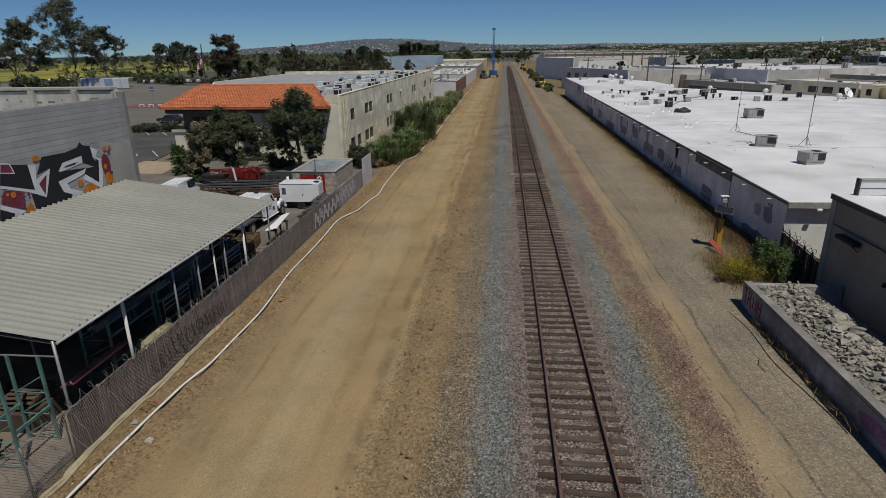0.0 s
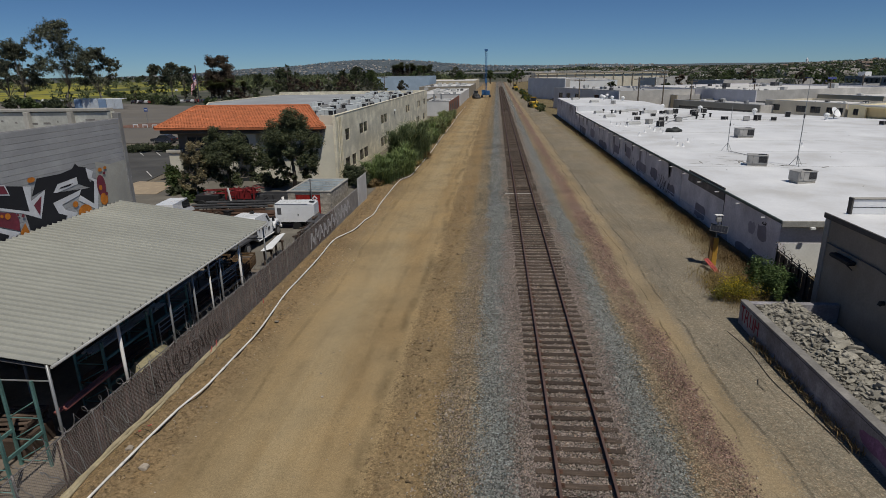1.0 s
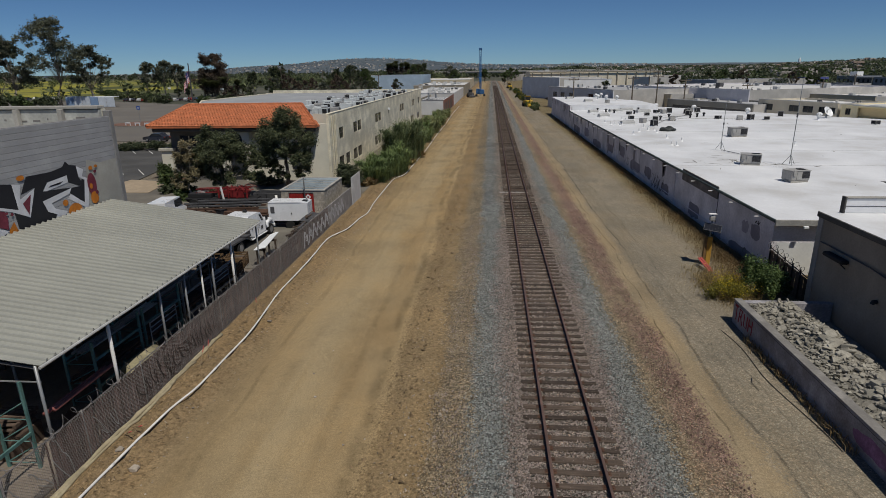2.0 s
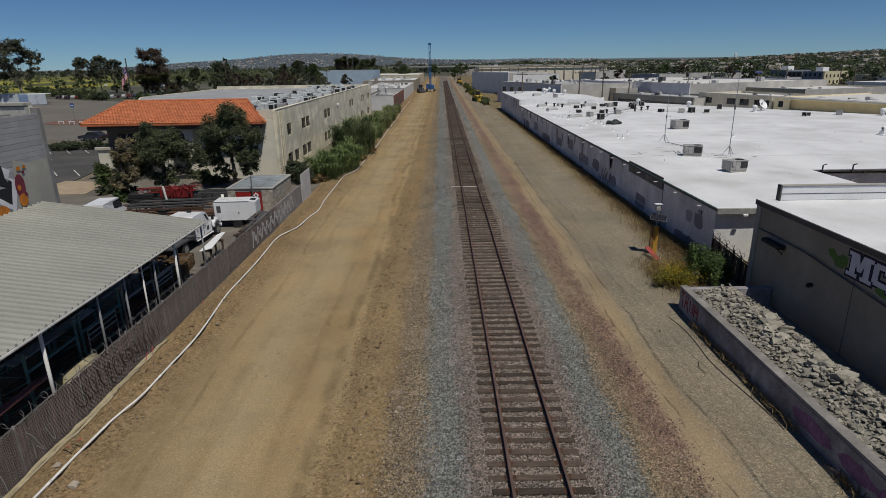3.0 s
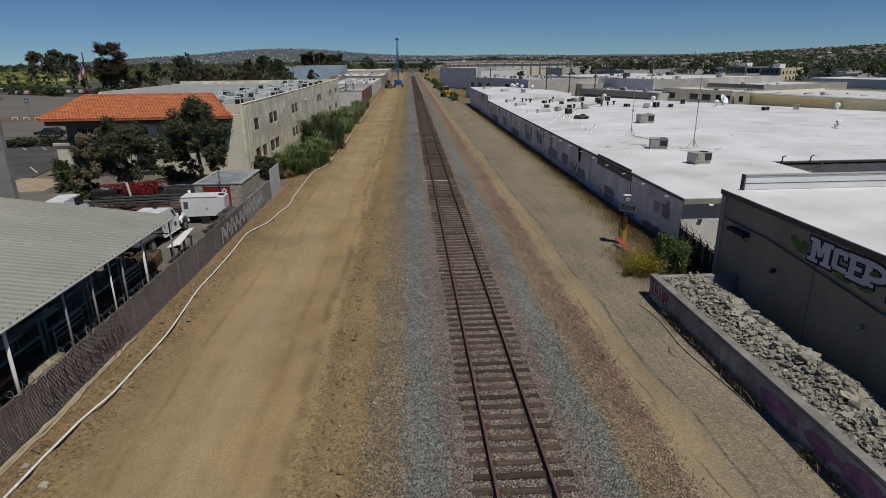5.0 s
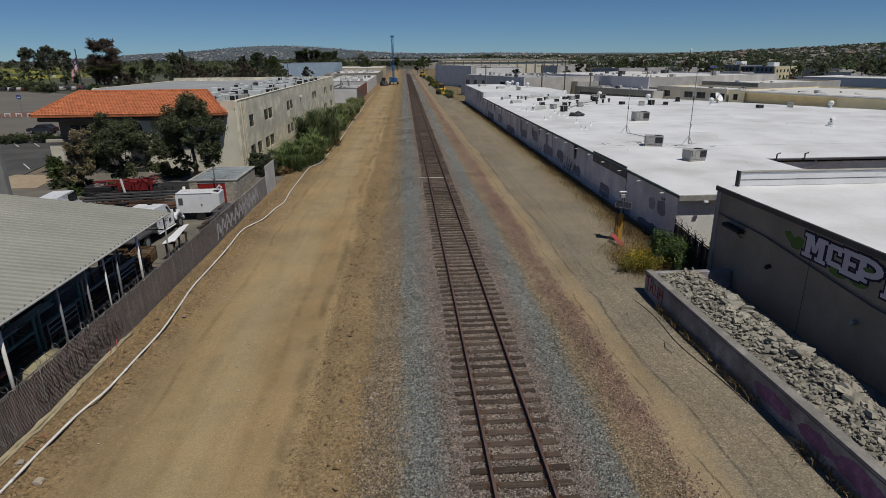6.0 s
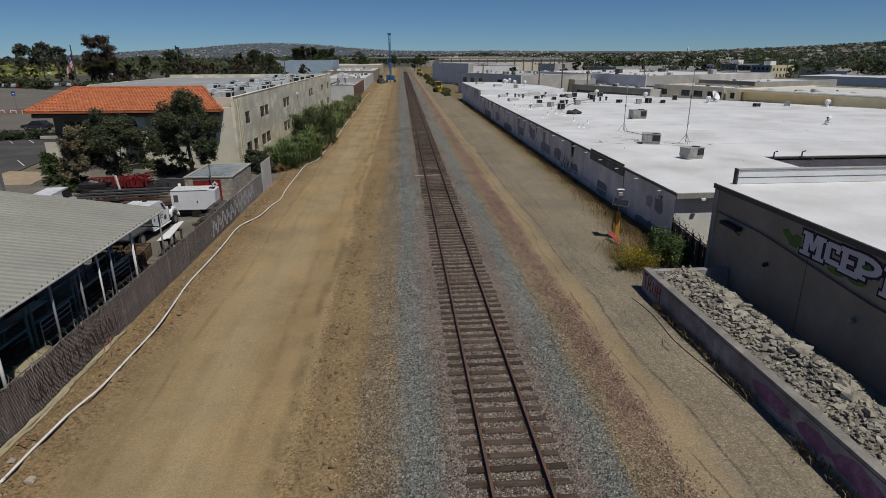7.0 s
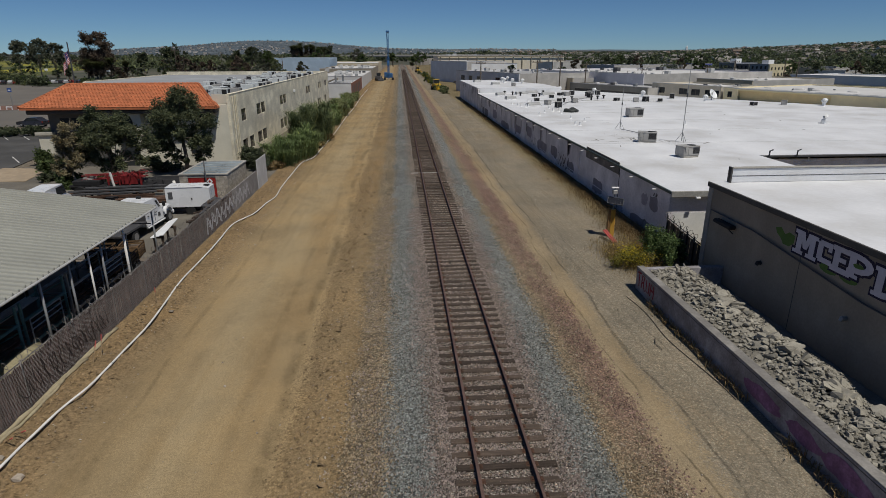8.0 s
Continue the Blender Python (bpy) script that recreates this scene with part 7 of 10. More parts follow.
# scuffs and patched seams around the units
M_SCUFF = mat("roof_scuff", (0.34, 0.33, 0.31), 0.8, 0, 0.4, 3, 15, 0.05)
M_SEAM = mat("roof_seam", (0.60, 0.60, 0.60), 0.6, 0, 0.2, 1, 8, 0.02)
r = np.random.default_rng(79)
for k in range(60):
    x, y = (18.0 + r.normal() * 2.0, 48.8 + r.normal() * 1.6) if k < 34 else (13 + r.random() * 26, 36 + r.random() * 68)
    if y < 41 and x > 22.5 or y > 109 or (x > 27 and y > 95):
        continue
    L, w_, a = r.uniform(0.15, 0.8), r.uniform(0.03, 0.14), r.normal() * 0.3 + (0 if k % 3 else 1.2)
    me = bpy.data.meshes.new("scuff")
    ring = [(L * math.cos(q) * r.uniform(0.7, 1.1), w_ * math.sin(q) * r.uniform(0.5, 1.2), 0.003) for q in np.linspace(0, 6.28, 9)[:-1]]
    me.from_pydata(ring, [], [tuple(range(8))])
    me.materials.append(M_SCUFF)
    o = part("scuff", me, None, wh)
    o.matrix_basis = pose(x, y, RZ_ + 0.001, 0, 0, math.degrees(a))
for y in (46.5, 55.0, 63.5, 72.0, 80.5):
    part("roof_seam", Geo().box(WX + 0.1, 38 if y > 45 else 23, y, y + 0.12, RZ_ - 0.01, RZ_ + 0.008), M_SEAM, wh)
for pts in (((18.6, 84.2), (22.0, 90.0), (26.6, 104.6)), ((18.5, 90.8), (24.5, 92.0), (28.8, 97.0)), ((20.7, 85.8), (26.0, 90.5), (30.8, 89.9), (36.9, 88.0)), ((19.2, 80.2), (23.0, 88.5), (28.5, 97.0)), ((17.9, 47.9), (19.5, 50.5), (18.6, 55.0))):
    part("conduit_run", Geo().tube([(x, y, RZ_ + 0.09) for x, y in pts], 0.035, 5), M_STEEL, wh)

# white-roofed building, scaled about the camera to fit its view beyond the dark one
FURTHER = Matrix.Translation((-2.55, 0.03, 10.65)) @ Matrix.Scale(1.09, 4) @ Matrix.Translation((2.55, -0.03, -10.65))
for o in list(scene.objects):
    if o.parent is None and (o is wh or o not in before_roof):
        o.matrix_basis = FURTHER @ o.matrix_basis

# ---- dark warehouse: things on its wall ----
part("conduit", Geo().tube([(12.93, 27.2, 2.95), (12.93, 23.5, 2.93), (12.93, 17.0, 2.35), (12.93, 5.0, 2.3)], 0.03, 6), M_GREYD, dk)
sgn = part("sign_bracket", Geo().cbox(12.62, 12.98, 24.9, 26.4, 2.55, 2.74, 0.05), M_BLACK, dk, "dark ledge fixed to the wall")
part("strut", Geo().tube([(12.97, 25.1, 2.3), (12.7, 25.1, 2.55)], 0.025, 5), M_BLACK, sgn)
for y, z, m_ in ((22.75, 1.72, M_BLACK), (17.6, 1.5, M_STEEL), (11.5, 1.5, M_STEEL)):
    v_ = part("vent_cap", Geo().tube([(12.98, y, z), (12.86, y, z), (12.80, y, z - 0.10)], [0.10, 0.10, 0.07], 8), m_, dk)
part("corner_trim", Geo().cbox(12.95, 13.1, 27.35, 27.75, -0.6, 4.0, 0.02), mat("pale_corner_trim", (0.36, 0.345, 0.32), 0.8, 0, 0.2, 1, 10), dk)
for y in (20.4, 8.0):
    part("control_joint", Geo().box(12.992, 13.0, y, y + 0.03, -0.5, 4.0), M_DARKW, dk)
# white sprayed block letters with a dark outline, read from the track
P_LETTER = mat("letter_white", (0.60, 0.58, 0.66), 0.7, 0, 0.12, 1.5, 10, 0.05)
P_OUT = mat("letter_outline", (0.025, 0.02, 0.05), 0.7, 0, 0.2, 2, 10, 0.05)
P_GREEN = mat("letter_green", (0.09, 0.17, 0.04), 0.7, 0, 0.2, 2, 10, 0.05)


def bar(u0, u1, v0, v1):
    return [(u0, v0), (u1, v0), (u1, v1), (u0, v1)]


def bowl(u, top, low, reach, thick, n=8):
    """Quads round the bowl of a P or D that starts at u."""
    c, hh = 0.5 * (top + low), 0.5 * (top - low)
    a = np.linspace(math.pi / 2, -math.pi / 2, n)
    out = [(u + reach * math.cos(t_), c + hh * math.sin(t_)) for t_ in a]
    inn = [(u + (reach - thick) * math.cos(t_), c + (hh - thick * 0.8) * math.sin(t_)) for t_ in a]
    return [[inn[i], out[i], out[i + 1], inn[i + 1]] for i in range(n - 1)]


SLAB = {
    "M": [bar(0.12, 0.34, 0, 1), bar(0.66, 0.88, 0, 1), bar(0, 0.44, 0, 0.16), bar(0.56, 1, 0, 0.16), bar(0.02, 0.36, 0.84, 1), bar(0.64, 0.98, 0.84, 1), [(0.22, 1), (0.42, 0.30), (0.56, 0.30), (0.42, 1)], [(0.44, 0.30), (0.58, 0.30), (0.78, 1), (0.58, 1)]],
    "C": [bar(0, 0.36, 0.10, 0.92), bar(0.12, 0.95, 0.76, 1), bar(0.12, 1.0, 0, 0.24), bar(0.70, 0.95, 0.60, 0.8)],
    "E": [bar(0.10, 0.40, 0, 1), bar(0, 0.86, 0.80, 1), bar(0.36, 0.72, 0.42, 0.60), bar(0, 1, 0, 0.22), bar(0.80, 1, 0, 0.38)],
    "P": [bar(0.10, 0.36, 0, 1), bar(0, 0.50, 0, 0.15), bar(0, 0.42, 0.85, 1)] + bowl(0.36, 1.0, 0.22, 0.64, 0.27),
    "D": [bar(0.10, 0.36, 0, 1), bar(0, 0.42, 0, 0.15), bar(0, 0.42, 0.85, 1)] + bowl(0.36, 1.0, 0.0, 0.64, 0.27),
}


def letter(ch, y, z, w_, h, k):
    """A slab letter painted on the wall: a wide dark outline and the white shape on it."""
    for name_, grow_, x, material, lab in (("letter_edge", 0.085, 12.993, P_OUT, "dark painted outline"), ("letter", 0.0, 12.975, P_LETTER, "white painted slab letter")):
        g = Geo()
        for j, poly in enumerate(SLAB[ch]):
            p = [(y - u * w_, z + v * h) for u, v in poly]
            cy, cz = sum(q[0] for q in p) / 4, sum(q[1] for q in p) / 4
            p = [(q[0] + math.copysign(grow_, q[0] - cy), q[1] + math.copysign(grow_, q[1] - cz)) for q in p]
            g.add([(x - 0.0006 * j - 0.0015 * k, *q) for q in p], [(0, 1, 2, 3)])
        part(name_, g, material, dk, lab)


for k, (ch, y, w_) in enumerate((("M", 20.95, 1.36), ("C", 19.60, 0.78), ("E", 18.84, 0.98), ("P", 18.12, 1.22), ("D", 16.86, 1.2))):
    letter(ch, y, (2.90, 3.00, 2.92, 2.98, 2.78)[k], w_, (0.94, 0.82, 0.94, 0.90, 1.0)[k], k)
me = bpy.data.meshes.new("paint_shape")
pts = [(22.2, 3.5), (22.05, 3.3), (21.75, 3.15), (21.6, 2.98), (21.2, 2.98), (20.95, 3.2), (20.95, 3.5), (21.3, 3.55), (21.55, 3.4), (21.85, 3.62)]
for cy, cz, ra in ((18.9, 2.86, 0.3), (17.55, 3.45, 0.16), (17.9, 2.86, 0.28), (16.5, 3.2, 0.2)):
    part("paint_blot", Geo().add([(12.990 - (0.02 if ra < 0.18 else 0), cy + ra * 1.6 * math.cos(q), cz + ra * 0.55 * math.sin(q)) for q in np.linspace(0, 6.28, 11)[:-1]], [tuple(range(10))]), P_GREEN, dk)
me.from_pydata([(12.994, y, z) for y, z in pts], [], [tuple(range(len(pts)))])
me.materials.append(P_GREEN)
part("paint_shape", me, None, dk, "green painted blot")

# parapet handrail on the dark warehouse
part("parapet_cap", Geo().cbox(13.85, 40, 27.45, 27.75, 4.952, 5.0, 0.01), M_CONC, dk)
part("parapet_seam", Geo().box(13.9, 40, 27.488, 27.498, 4.56, 4.59), M_GREYD, dk)
part("parapet_post", Geo().cbox(13.82, 13.9, 27.45, 27.75, 4.242, 5.02, 0.01), M_DARKW, dk)

# ---- rubble planter ----
pl = thing("rubble_planter", "low painted concrete retaining wall holding broken concrete", "retaining wall")
part("wall", Geo().cbox(8.75, 9.05, -30, 25.65, -0.8, 0.58, 0.03), M_PLANTER, pl, "low grey-violet painted wall")
part("wall", Geo().cbox(9.05, 12.95, 25.35, 25.65, -0.8, 0.56, 0.03), M_PLANTER, pl)
part("coping", Geo().cbox(8.73, 9.08, -30, 25.68, 0.582, 0.62, 0.012), mat("worn_coping", (0.27, 0.255, 0.235), 0.9, 0, 0.35, 1.2, 12, 0.2), pl, "worn concrete coping")
part("fill", Geo().box(9.05, 11.1, -30, 25.35, -0.8, 0.20), mat("rubble_dust", (0.27, 0.25, 0.21), 0.95, 0, 0.4, 1.6, 14, 0.4), pl, "dusty fill")
M_REDS = mat("red_spray", (0.27, 0.03, 0.045), 0.8, 0, 0.3, 3, 15)
for k, p in enumerate((((25.45, 0.40), (25.05, 0.44)), ((25.25, 0.42), (25.22, -0.25)), ((24.95, -0.25), (24.9, 0.40), (24.65, 0.38), (24.72, 0.1), (24.9, 0.05)), ((24.8, 0.08), (24.55, -0.28)), ((24.42, 0.38), (24.40, -0.18), (24.12, -0.2), (24.1, 0.36)), ((23.95, -0.25), (23.92, 0.36)), ((23.95, 0.08), (23.65, 0.06)), ((23.62, 0.36), (23.60, -0.28)))):
    part("spray_paint", ribbon([Vector((8.744 - 0.002 * (k % 3) - 0.001 * n_, a, b)) for n_, (a, b) in enumerate(p)], 0.10), M_REDS, pl, "red sprayed stroke")
q = np.random.default_rng(24)
for k, (y, z, ly, lz) in enumerate(((15.3, 0.0, 1.1, 0.30), (13.3, 0.0, 0.8, 0.28), (11.6, 0.02, 1.0, 0.34))):
    part("paint_patch", Geo().add([(8.744 - 0.002 * k, y + ly * math.cos(w_) * q.uniform(0.8, 1.1), z + lz * math.sin(w_) * q.uniform(0.75, 1.1)) for w_ in np.linspace(0, 6.1, 18)], [tuple(range(18))]), mat("purple_spray", (0.31, 0.16, 0.29), 0.85, 0, 0.45, 2.2, 12), pl, "faded purple paint patch")


def chunk(rnd, s):
    """A broken angular lump."""
    bm = bmesh.new()
    k = np.array([rnd.uniform(0.8, 1.5), rnd.uniform(0.6, 1.1), rnd.uniform(0.28, 0.7)]) * s
    for _ in range(15):
        v = rnd.uniform(-1, 1, 3)
        v[rnd.integers(0, 3)] = rnd.choice([-1, 1]) * rnd.uniform(0.88, 1.0)
        bm.verts.new((v * k).tolist())
    hull = bmesh.ops.convex_hull(bm, input=bm.verts)
    bmesh.ops.delete(bm, geom=[e for e in hull["geom_interior"] if isinstance(e, bmesh.types.BMVert)], context="VERTS")
    me = bpy.data.meshes.new("rubble")
    bm.to_mesh(me), bm.free()
    me.materials.append(M_RUBBLE1)
    return me


M_RUBBLE1 = mat("broken_concrete_piece", (0.335, 0.312, 0.262), 0.95, 0, 0.3, 3, 20, 0.35, rnd=0.22)
M_RUBBLE2 = mat("broken_concrete", (0.32, 0.298, 0.25), 0.95, 0, 0.3, 3, 20, 0.3, island=0.3)
r = np.random.default_rng(88)
shapes = [chunk(r, 0.5) for _ in range(14)]


def heap_z(u, y):
    """Height of the rubble across the bed (u from 0 at the coping to 1 at the shade) and along it."""
    drop = min(1.0, max(0.0, (u - 0.72 - 0.04 * math.sin(y * 1.7)) / 0.16))
    return 0.50 - 0.75 * drop * drop * (3 - 2 * drop) + (0.24 + 0.12 * math.sin(y * 1.25) + 0.07 * math.sin(y * 2.9 + 1)) * math.exp(-((u - 0.55) / 0.26) ** 2)


def turned(x, y, z, s, flat_):
    return Matrix.Translation((x, y, z)) @ Euler((r.normal() * 0.35, r.normal() * 0.35, r.uniform(0, 6.3))).to_matrix().to_4x4() @ Matrix.Diagonal((s * 2, s * 2, s * 2 * flat_, 1))


for k in range(300):
    y = r.uniform(11.0, 25.2)
    u = 0.86 * r.beta(2.0, 1.4)
    s = 0.075 + 0.10 * r.random() ** 1.8
    if k % 9 == 0:
        y, u, s = r.choice([14.2, 17.6, 20.5]) + r.normal() * 0.5, r.uniform(0.42, 0.72), r.uniform(0.18, 0.29)
    o = part("rubble", shapes[k % 14], None, pl)
    o.matrix_basis = turned(9.15 + 2.6 * u, y, heap_z(u, y) + s * 0.05, s, 0.8)
# smaller broken pieces between them
cuts = [(np.array([v.co[:] for v in me.vertices]), [tuple(p.vertices) for p in me.polygons]) for me in shapes]
g = Geo()
for k in range(3600):
    y = r.uniform(6, 25.3)
    u = 1.05 * r.beta(1.5, 1.2)
    s = 0.03 + 0.085 * r.random() ** 1.8
    m_ = np.array(turned(9.12 + 2.75 * u, y, heap_z(u, y) + r.uniform(-0.04, 0.03), s, 0.9))
    v, f = cuts[k % 14]
    g.add((v @ m_[:3, :3].T + m_[:3, 3]).tolist(), f)
part("rubble_rest", g, M_RUBBLE2, pl, kind="stuff")
g = Geo()
for k in range(9000):
    y, u = r.uniform(4, 25.3), r.beta(1.2, 1.1)
    s = 0.012 + 0.03 * r.random() ** 2
    c = np.array((9.10 + 3.0 * u, y, heap_z(u, y) - 0.03))
    q = [c + s * np.array(p) + r.normal(size=3) * s * 0.25 for p in ((1, 0.2, 0), (-0.6, 0.9, 0.1), (-0.5, -0.9, -0.1), (0.1, 0, 0.8), (0.2, 0.1, -0.7))]
    g.add(q, [(0, 1, 3), (1, 2, 3), (2, 0, 3), (1, 0, 4), (2, 1, 4), (0, 2, 4)])
part("rubble_grit", g, M_RUBBLE2, pl, kind="stuff")
hg = Geo()
gx_, gy_ = np.linspace(9.05, 12.95, 30), np.linspace(-5, 25.34, 160)
X, Y = np.meshgrid(gx_, gy_)
Z = np.vectorize(heap_z)((X - 9.12) / 2.75, Y) - 0.07 + 0.07 * lumps(X, Y, 0.5, 12) + 0.06 * lumps(X, Y, 0.22, 13)
Z = np.where(X < 9.4, np.minimum(Z, 0.56), Z)
i_ = np.arange(X.size).reshape(X.shape)
hg.add(np.stack([X, Y, Z], -1).reshape(-1, 3).tolist(), np.stack([i_[:-1, :-1], i_[:-1, 1:], i_[1:, 1:], i_[1:, :-1]], -1).reshape(-1, 4).tolist())
part("joint", Geo().box(8.743, 8.7495, -30, 25.6, 0.47, 0.495), M_GREYD, pl, "dark joint below the coping")
part("rubble_bed", hg, MAT["rubble_dust"], pl, "mound of broken concrete and dust")

# ---- fence in the gap, with razor wire ----
gf = thing("plank_gate_fence", "weathered plank fence on dark posts topped with razor wire", "fence", (0, 0, 0))
A, B = Vector((13.06, 31.95, -0.5)), Vector((13.06, 27.8, -0.5))
M_PLK = mat("weathered_plank", (0.11, 0.085, 0.065), 0.9, 0, 0.4, 3, 20, 0.2, rnd=0.35)
AH, BH = 1.10, 0.76
for k in range(10):
    p, q = A.lerp(B, k / 10), A.lerp(B, (k + 0.94) / 10)
    h0, h1 = AH + (BH - AH) * k / 10, AH + (BH - AH) * (k + 1) / 10
    part("plank", Geo().add([(p.x, p.y, -0.5), (q.x, q.y, -0.5), (q.x + 0.02, q.y + 0.02, -0.5), (p.x + 0.02, p.y + 0.02, -0.5), (p.x, p.y, h0), (q.x, q.y, h1), (q.x + 0.02, q.y + 0.02, h1), (p.x + 0.02, p.y + 0.02, h0)],
                            [(0, 1, 5, 4), (1, 2, 6, 5), (2, 3, 7, 6), (3, 0, 4, 7), (4, 5, 6, 7)]), M_PLK, gf)
for k in range(6):
    p = A.lerp(B, k / 5)
    h0 = AH + (BH - AH) * k / 5
    part("post", Geo().box(p.x - 0.07, p.x - 0.01, p.y - 0.09, p.y - 0.03, -0.5, h0 + 0.25), M_BLACK, gf)
    part("arm", Geo().tube([(p.x - 0.04, p.y - 0.06, h0 + 0.2), (p.x - 0.2, p.y - 0.16, h0 + 0.5)], 0.018, 4), M_BLACK, gf)
part("rail", Geo().tube([A + Vector((-0.05, -0.06, AH + 0.62)), B + Vector((-0.05, -0.06, BH + 0.62))], 0.03, 5), M_BLACK, gf)
coil = []
for a in np.arange(0, 46, 0.4):
    p = A.lerp(B, a / 46)
    coil.append((p.x - 0.12 + 0.2 * math.cos(a), p.y - 0.06, 1.42 - 0.0085 * a + 0.2 * math.sin(a)))
part("razor_coil", Geo().tube(coil, 0.012, 4, False), M_WIRE, gf)

# ---- solar-powered signal post ----
sp = thing("solar_signal_post", "yellow marker post with a small tilted solar panel", "signal post", (10.45, 33.9, -0.5))
M_YEL = mat("yellow_fibreglass", (0.56, 0.32, 0.06), 0.5, 0, 0.2, 2, 15)
part("post", Geo().cbox(-0.14, 0.14, -0.10, 0.10, 0, 1.75, 0.02), M_YEL, sp, "orange-yellow square post")
# the post's shaded side, added as a strip in darker brown
part("shaded_board", Geo().cbox(-0.30, -0.15, -0.08, 0.08, 0.2, 1.8, 0.01), mat("post_shade_brown", (0.25, 0.15, 0.06), 0.8, 0, 0.3, 2, 15), sp)
part("mast", Geo().tube([(0, 0, 1.75), (0, 0, 3.1)], 0.045, 8), M_STEEL, sp)
m_ = pose(0, -0.25, 2.35, 32, 6, -22) @ Matrix.Scale(0.72, 4)
pan = part("solar_panel", Geo().box(-0.62, 0.62, -0.36, 0.36, -0.02, 0.02, m_), mat("solar_cell", (0.012, 0.014, 0.022), 0.75, 0, 0.15, 3, 15, 0.0, spec=0.1), sp, "dark solar panel")
fr = Geo()
for a, b, c, d in ((-0.66, 0.66, 0.36, 0.40), (-0.66, 0.66, -0.40, -0.36), (-0.66, -0.62, -0.36, 0.36), (0.62, 0.66, -0.36, 0.36)):
    fr.box(a, b, c, d, -0.03, 0.03, m_)
for k in range(1, 6):
    fr.box(-0.62 + k * 0.207 - 0.006, -0.62 + k * 0.207 + 0.006, -0.36, 0.36, 0.021, 0.025, m_)
part("panel_frame", fr, M_GREYD, pan)
part("control_box", Geo().cbox(-0.14, 0.14, -0.12, 0.12, 2.72, 2.98, 0.03), M_AC, sp)
part("cap_plate", Geo().cbox(-0.22, 0.22, -0.14, 0.14, 3.1, 3.14, 0.01), M_PIPE, sp)
for k in range(2):
    b_ = solid("barrier_board", Geo().cbox(-0.07, 0.07, -0.75, 0.75, -0.02, 0.02, 0.008), mat("faded_red_board", (0.42, 0.08, 0.07), 0.7, 0, 0.3, 2, 15), "faded red barrier board propped at the post", "barrier board", group="barrier boards", loc=pose(9.95 + 0.16 * k, 32.9 + 0.1 * k, -0.18, 14, 0, 8))
# loose cable on the gravel
cab = [(7.9 + 0.12 * math.sin(k * 0.3) + 0.012 * k, 24.6 - k * 0.3, float(ground_z(8.0, 24.6 - k * 0.3)) + 0.02) for k in range(30)]
solid("loose_cable", Geo().tube(cab, 0.018, 5), mat("dusty_cable", (0.10, 0.085, 0.07), 0.9, 0, 0.3, 3, 20, 0.0), "old black cable lying on the gravel", "cable")
r = np.random.default_rng(15)
for k in range(26):
    x, y = r.uniform(6.8, 8.4), 19 + r.random() * 9
    if k == 1:
        solid("dead_branch", Geo().tube([(0, 0, 0.03), (0.4, 0.3, 0.05), (0.9, 0.35, 0.03)], 0.015, 4), M_BARK, "thin dead branch on the gravel", "branch", group="dead branches", loc=pose(x, y, float(ground_z(x, y)), 0, 0, k * 60))

# ---- weeds and bushes on the right ----
r = np.random.default_rng(91)
bush("flowering_bush", "yellow-flowering mustard bush beside the planter", (9.9, 28.8, -0.5), 1.15, 0.95, 6000, 0.055, L_YELO, 92)
dg = thing("dry_grass", "dry yellow-brown grass clump by the flowering bush", "grass", kind="stuff")
gb = np.stack([9.9 + r.normal(size=4500) * 0.6, 29.9 + r.normal(size=4500) * 1.3, np.full(4500, -0.52)], 1)
part("blades", blade_mesh("blades", gb, 0.5, 0.010, 0.7, L_DRYG, r, 0.6), None, dg, kind="stuff")
n = 1500
fp = np.stack([9.75 + r.normal(size=n) * 0.45, 28.6 + r.normal(size=n) * 0.7, np.abs(0.45 + r.normal(size=n) * 0.25) - 0.25], 1)
fl = thing("mustard_flowers", "small yellow flowers over the mustard bush", "flowers", kind="stuff")
part("petals", leaf_mesh("petals", fp, 0.042, L_YELD, r), None, fl, kind="stuff")
bush("green_bush", "tall green leafy bush by the plank fence", (11.0, 28.6, -0.5), 0.95, 2.3, 7500, 0.075, L_LEAF, 93)
bush("green_bush", "leafy sapling growing at the plank fence", (12.2, 28.5, -0.5), 0.45, 1.6, 1500, 0.08, L_LEAF, 94)
weeds = thing("dry_weeds", "dry brown weeds along the foot of the white building", "weeds", kind="stuff")
n = 34000
wy = 31 + 108 * r.random(n) ** 1.9
wx = 12.75 - np.abs(r.normal(size=n)) * np.interp(wy, [27, 34, 45, 60, 143], [1.3, 1.0, 0.75, 0.55, 0.45])
keep = lumps(wx * 0 + 3, wy, 2.2, 31) + 0.55 > r.random(n) * 0.8
b = np.stack([wx, wy, ground_z(wx, wy) - 0.02], 1)[keep]
part("stalks", blade_mesh("stalks", b, 0.42, 0.010, 0.7, L_WEED, r, 0.6), None, weeds, kind="stuff")
part("leaves", leaf_mesh("weed_leaves", np.repeat(b[::3], 3, 0) + np.abs(r.normal(size=(len(b[::3]) * 3, 3))) * (0.15, 0.15, 0.2), 0.035, L_WEED, r), None, weeds, kind="stuff")
n = 700
wy = 11 + 15 * r.random(n)
wx = 8.7 - np.abs(r.normal(size=n)) * 0.16
keep = lumps(wy * 0, wy, 1.6, 33) > 0.02
b = np.stack([wx, wy, ground_z(wx, wy) - 0.02], 1)[keep]
part("stalks", blade_mesh("stalks", b, 0.38, 0.025, 0.6, L_DRY, r, 0.6), None, weeds, kind="stuff")

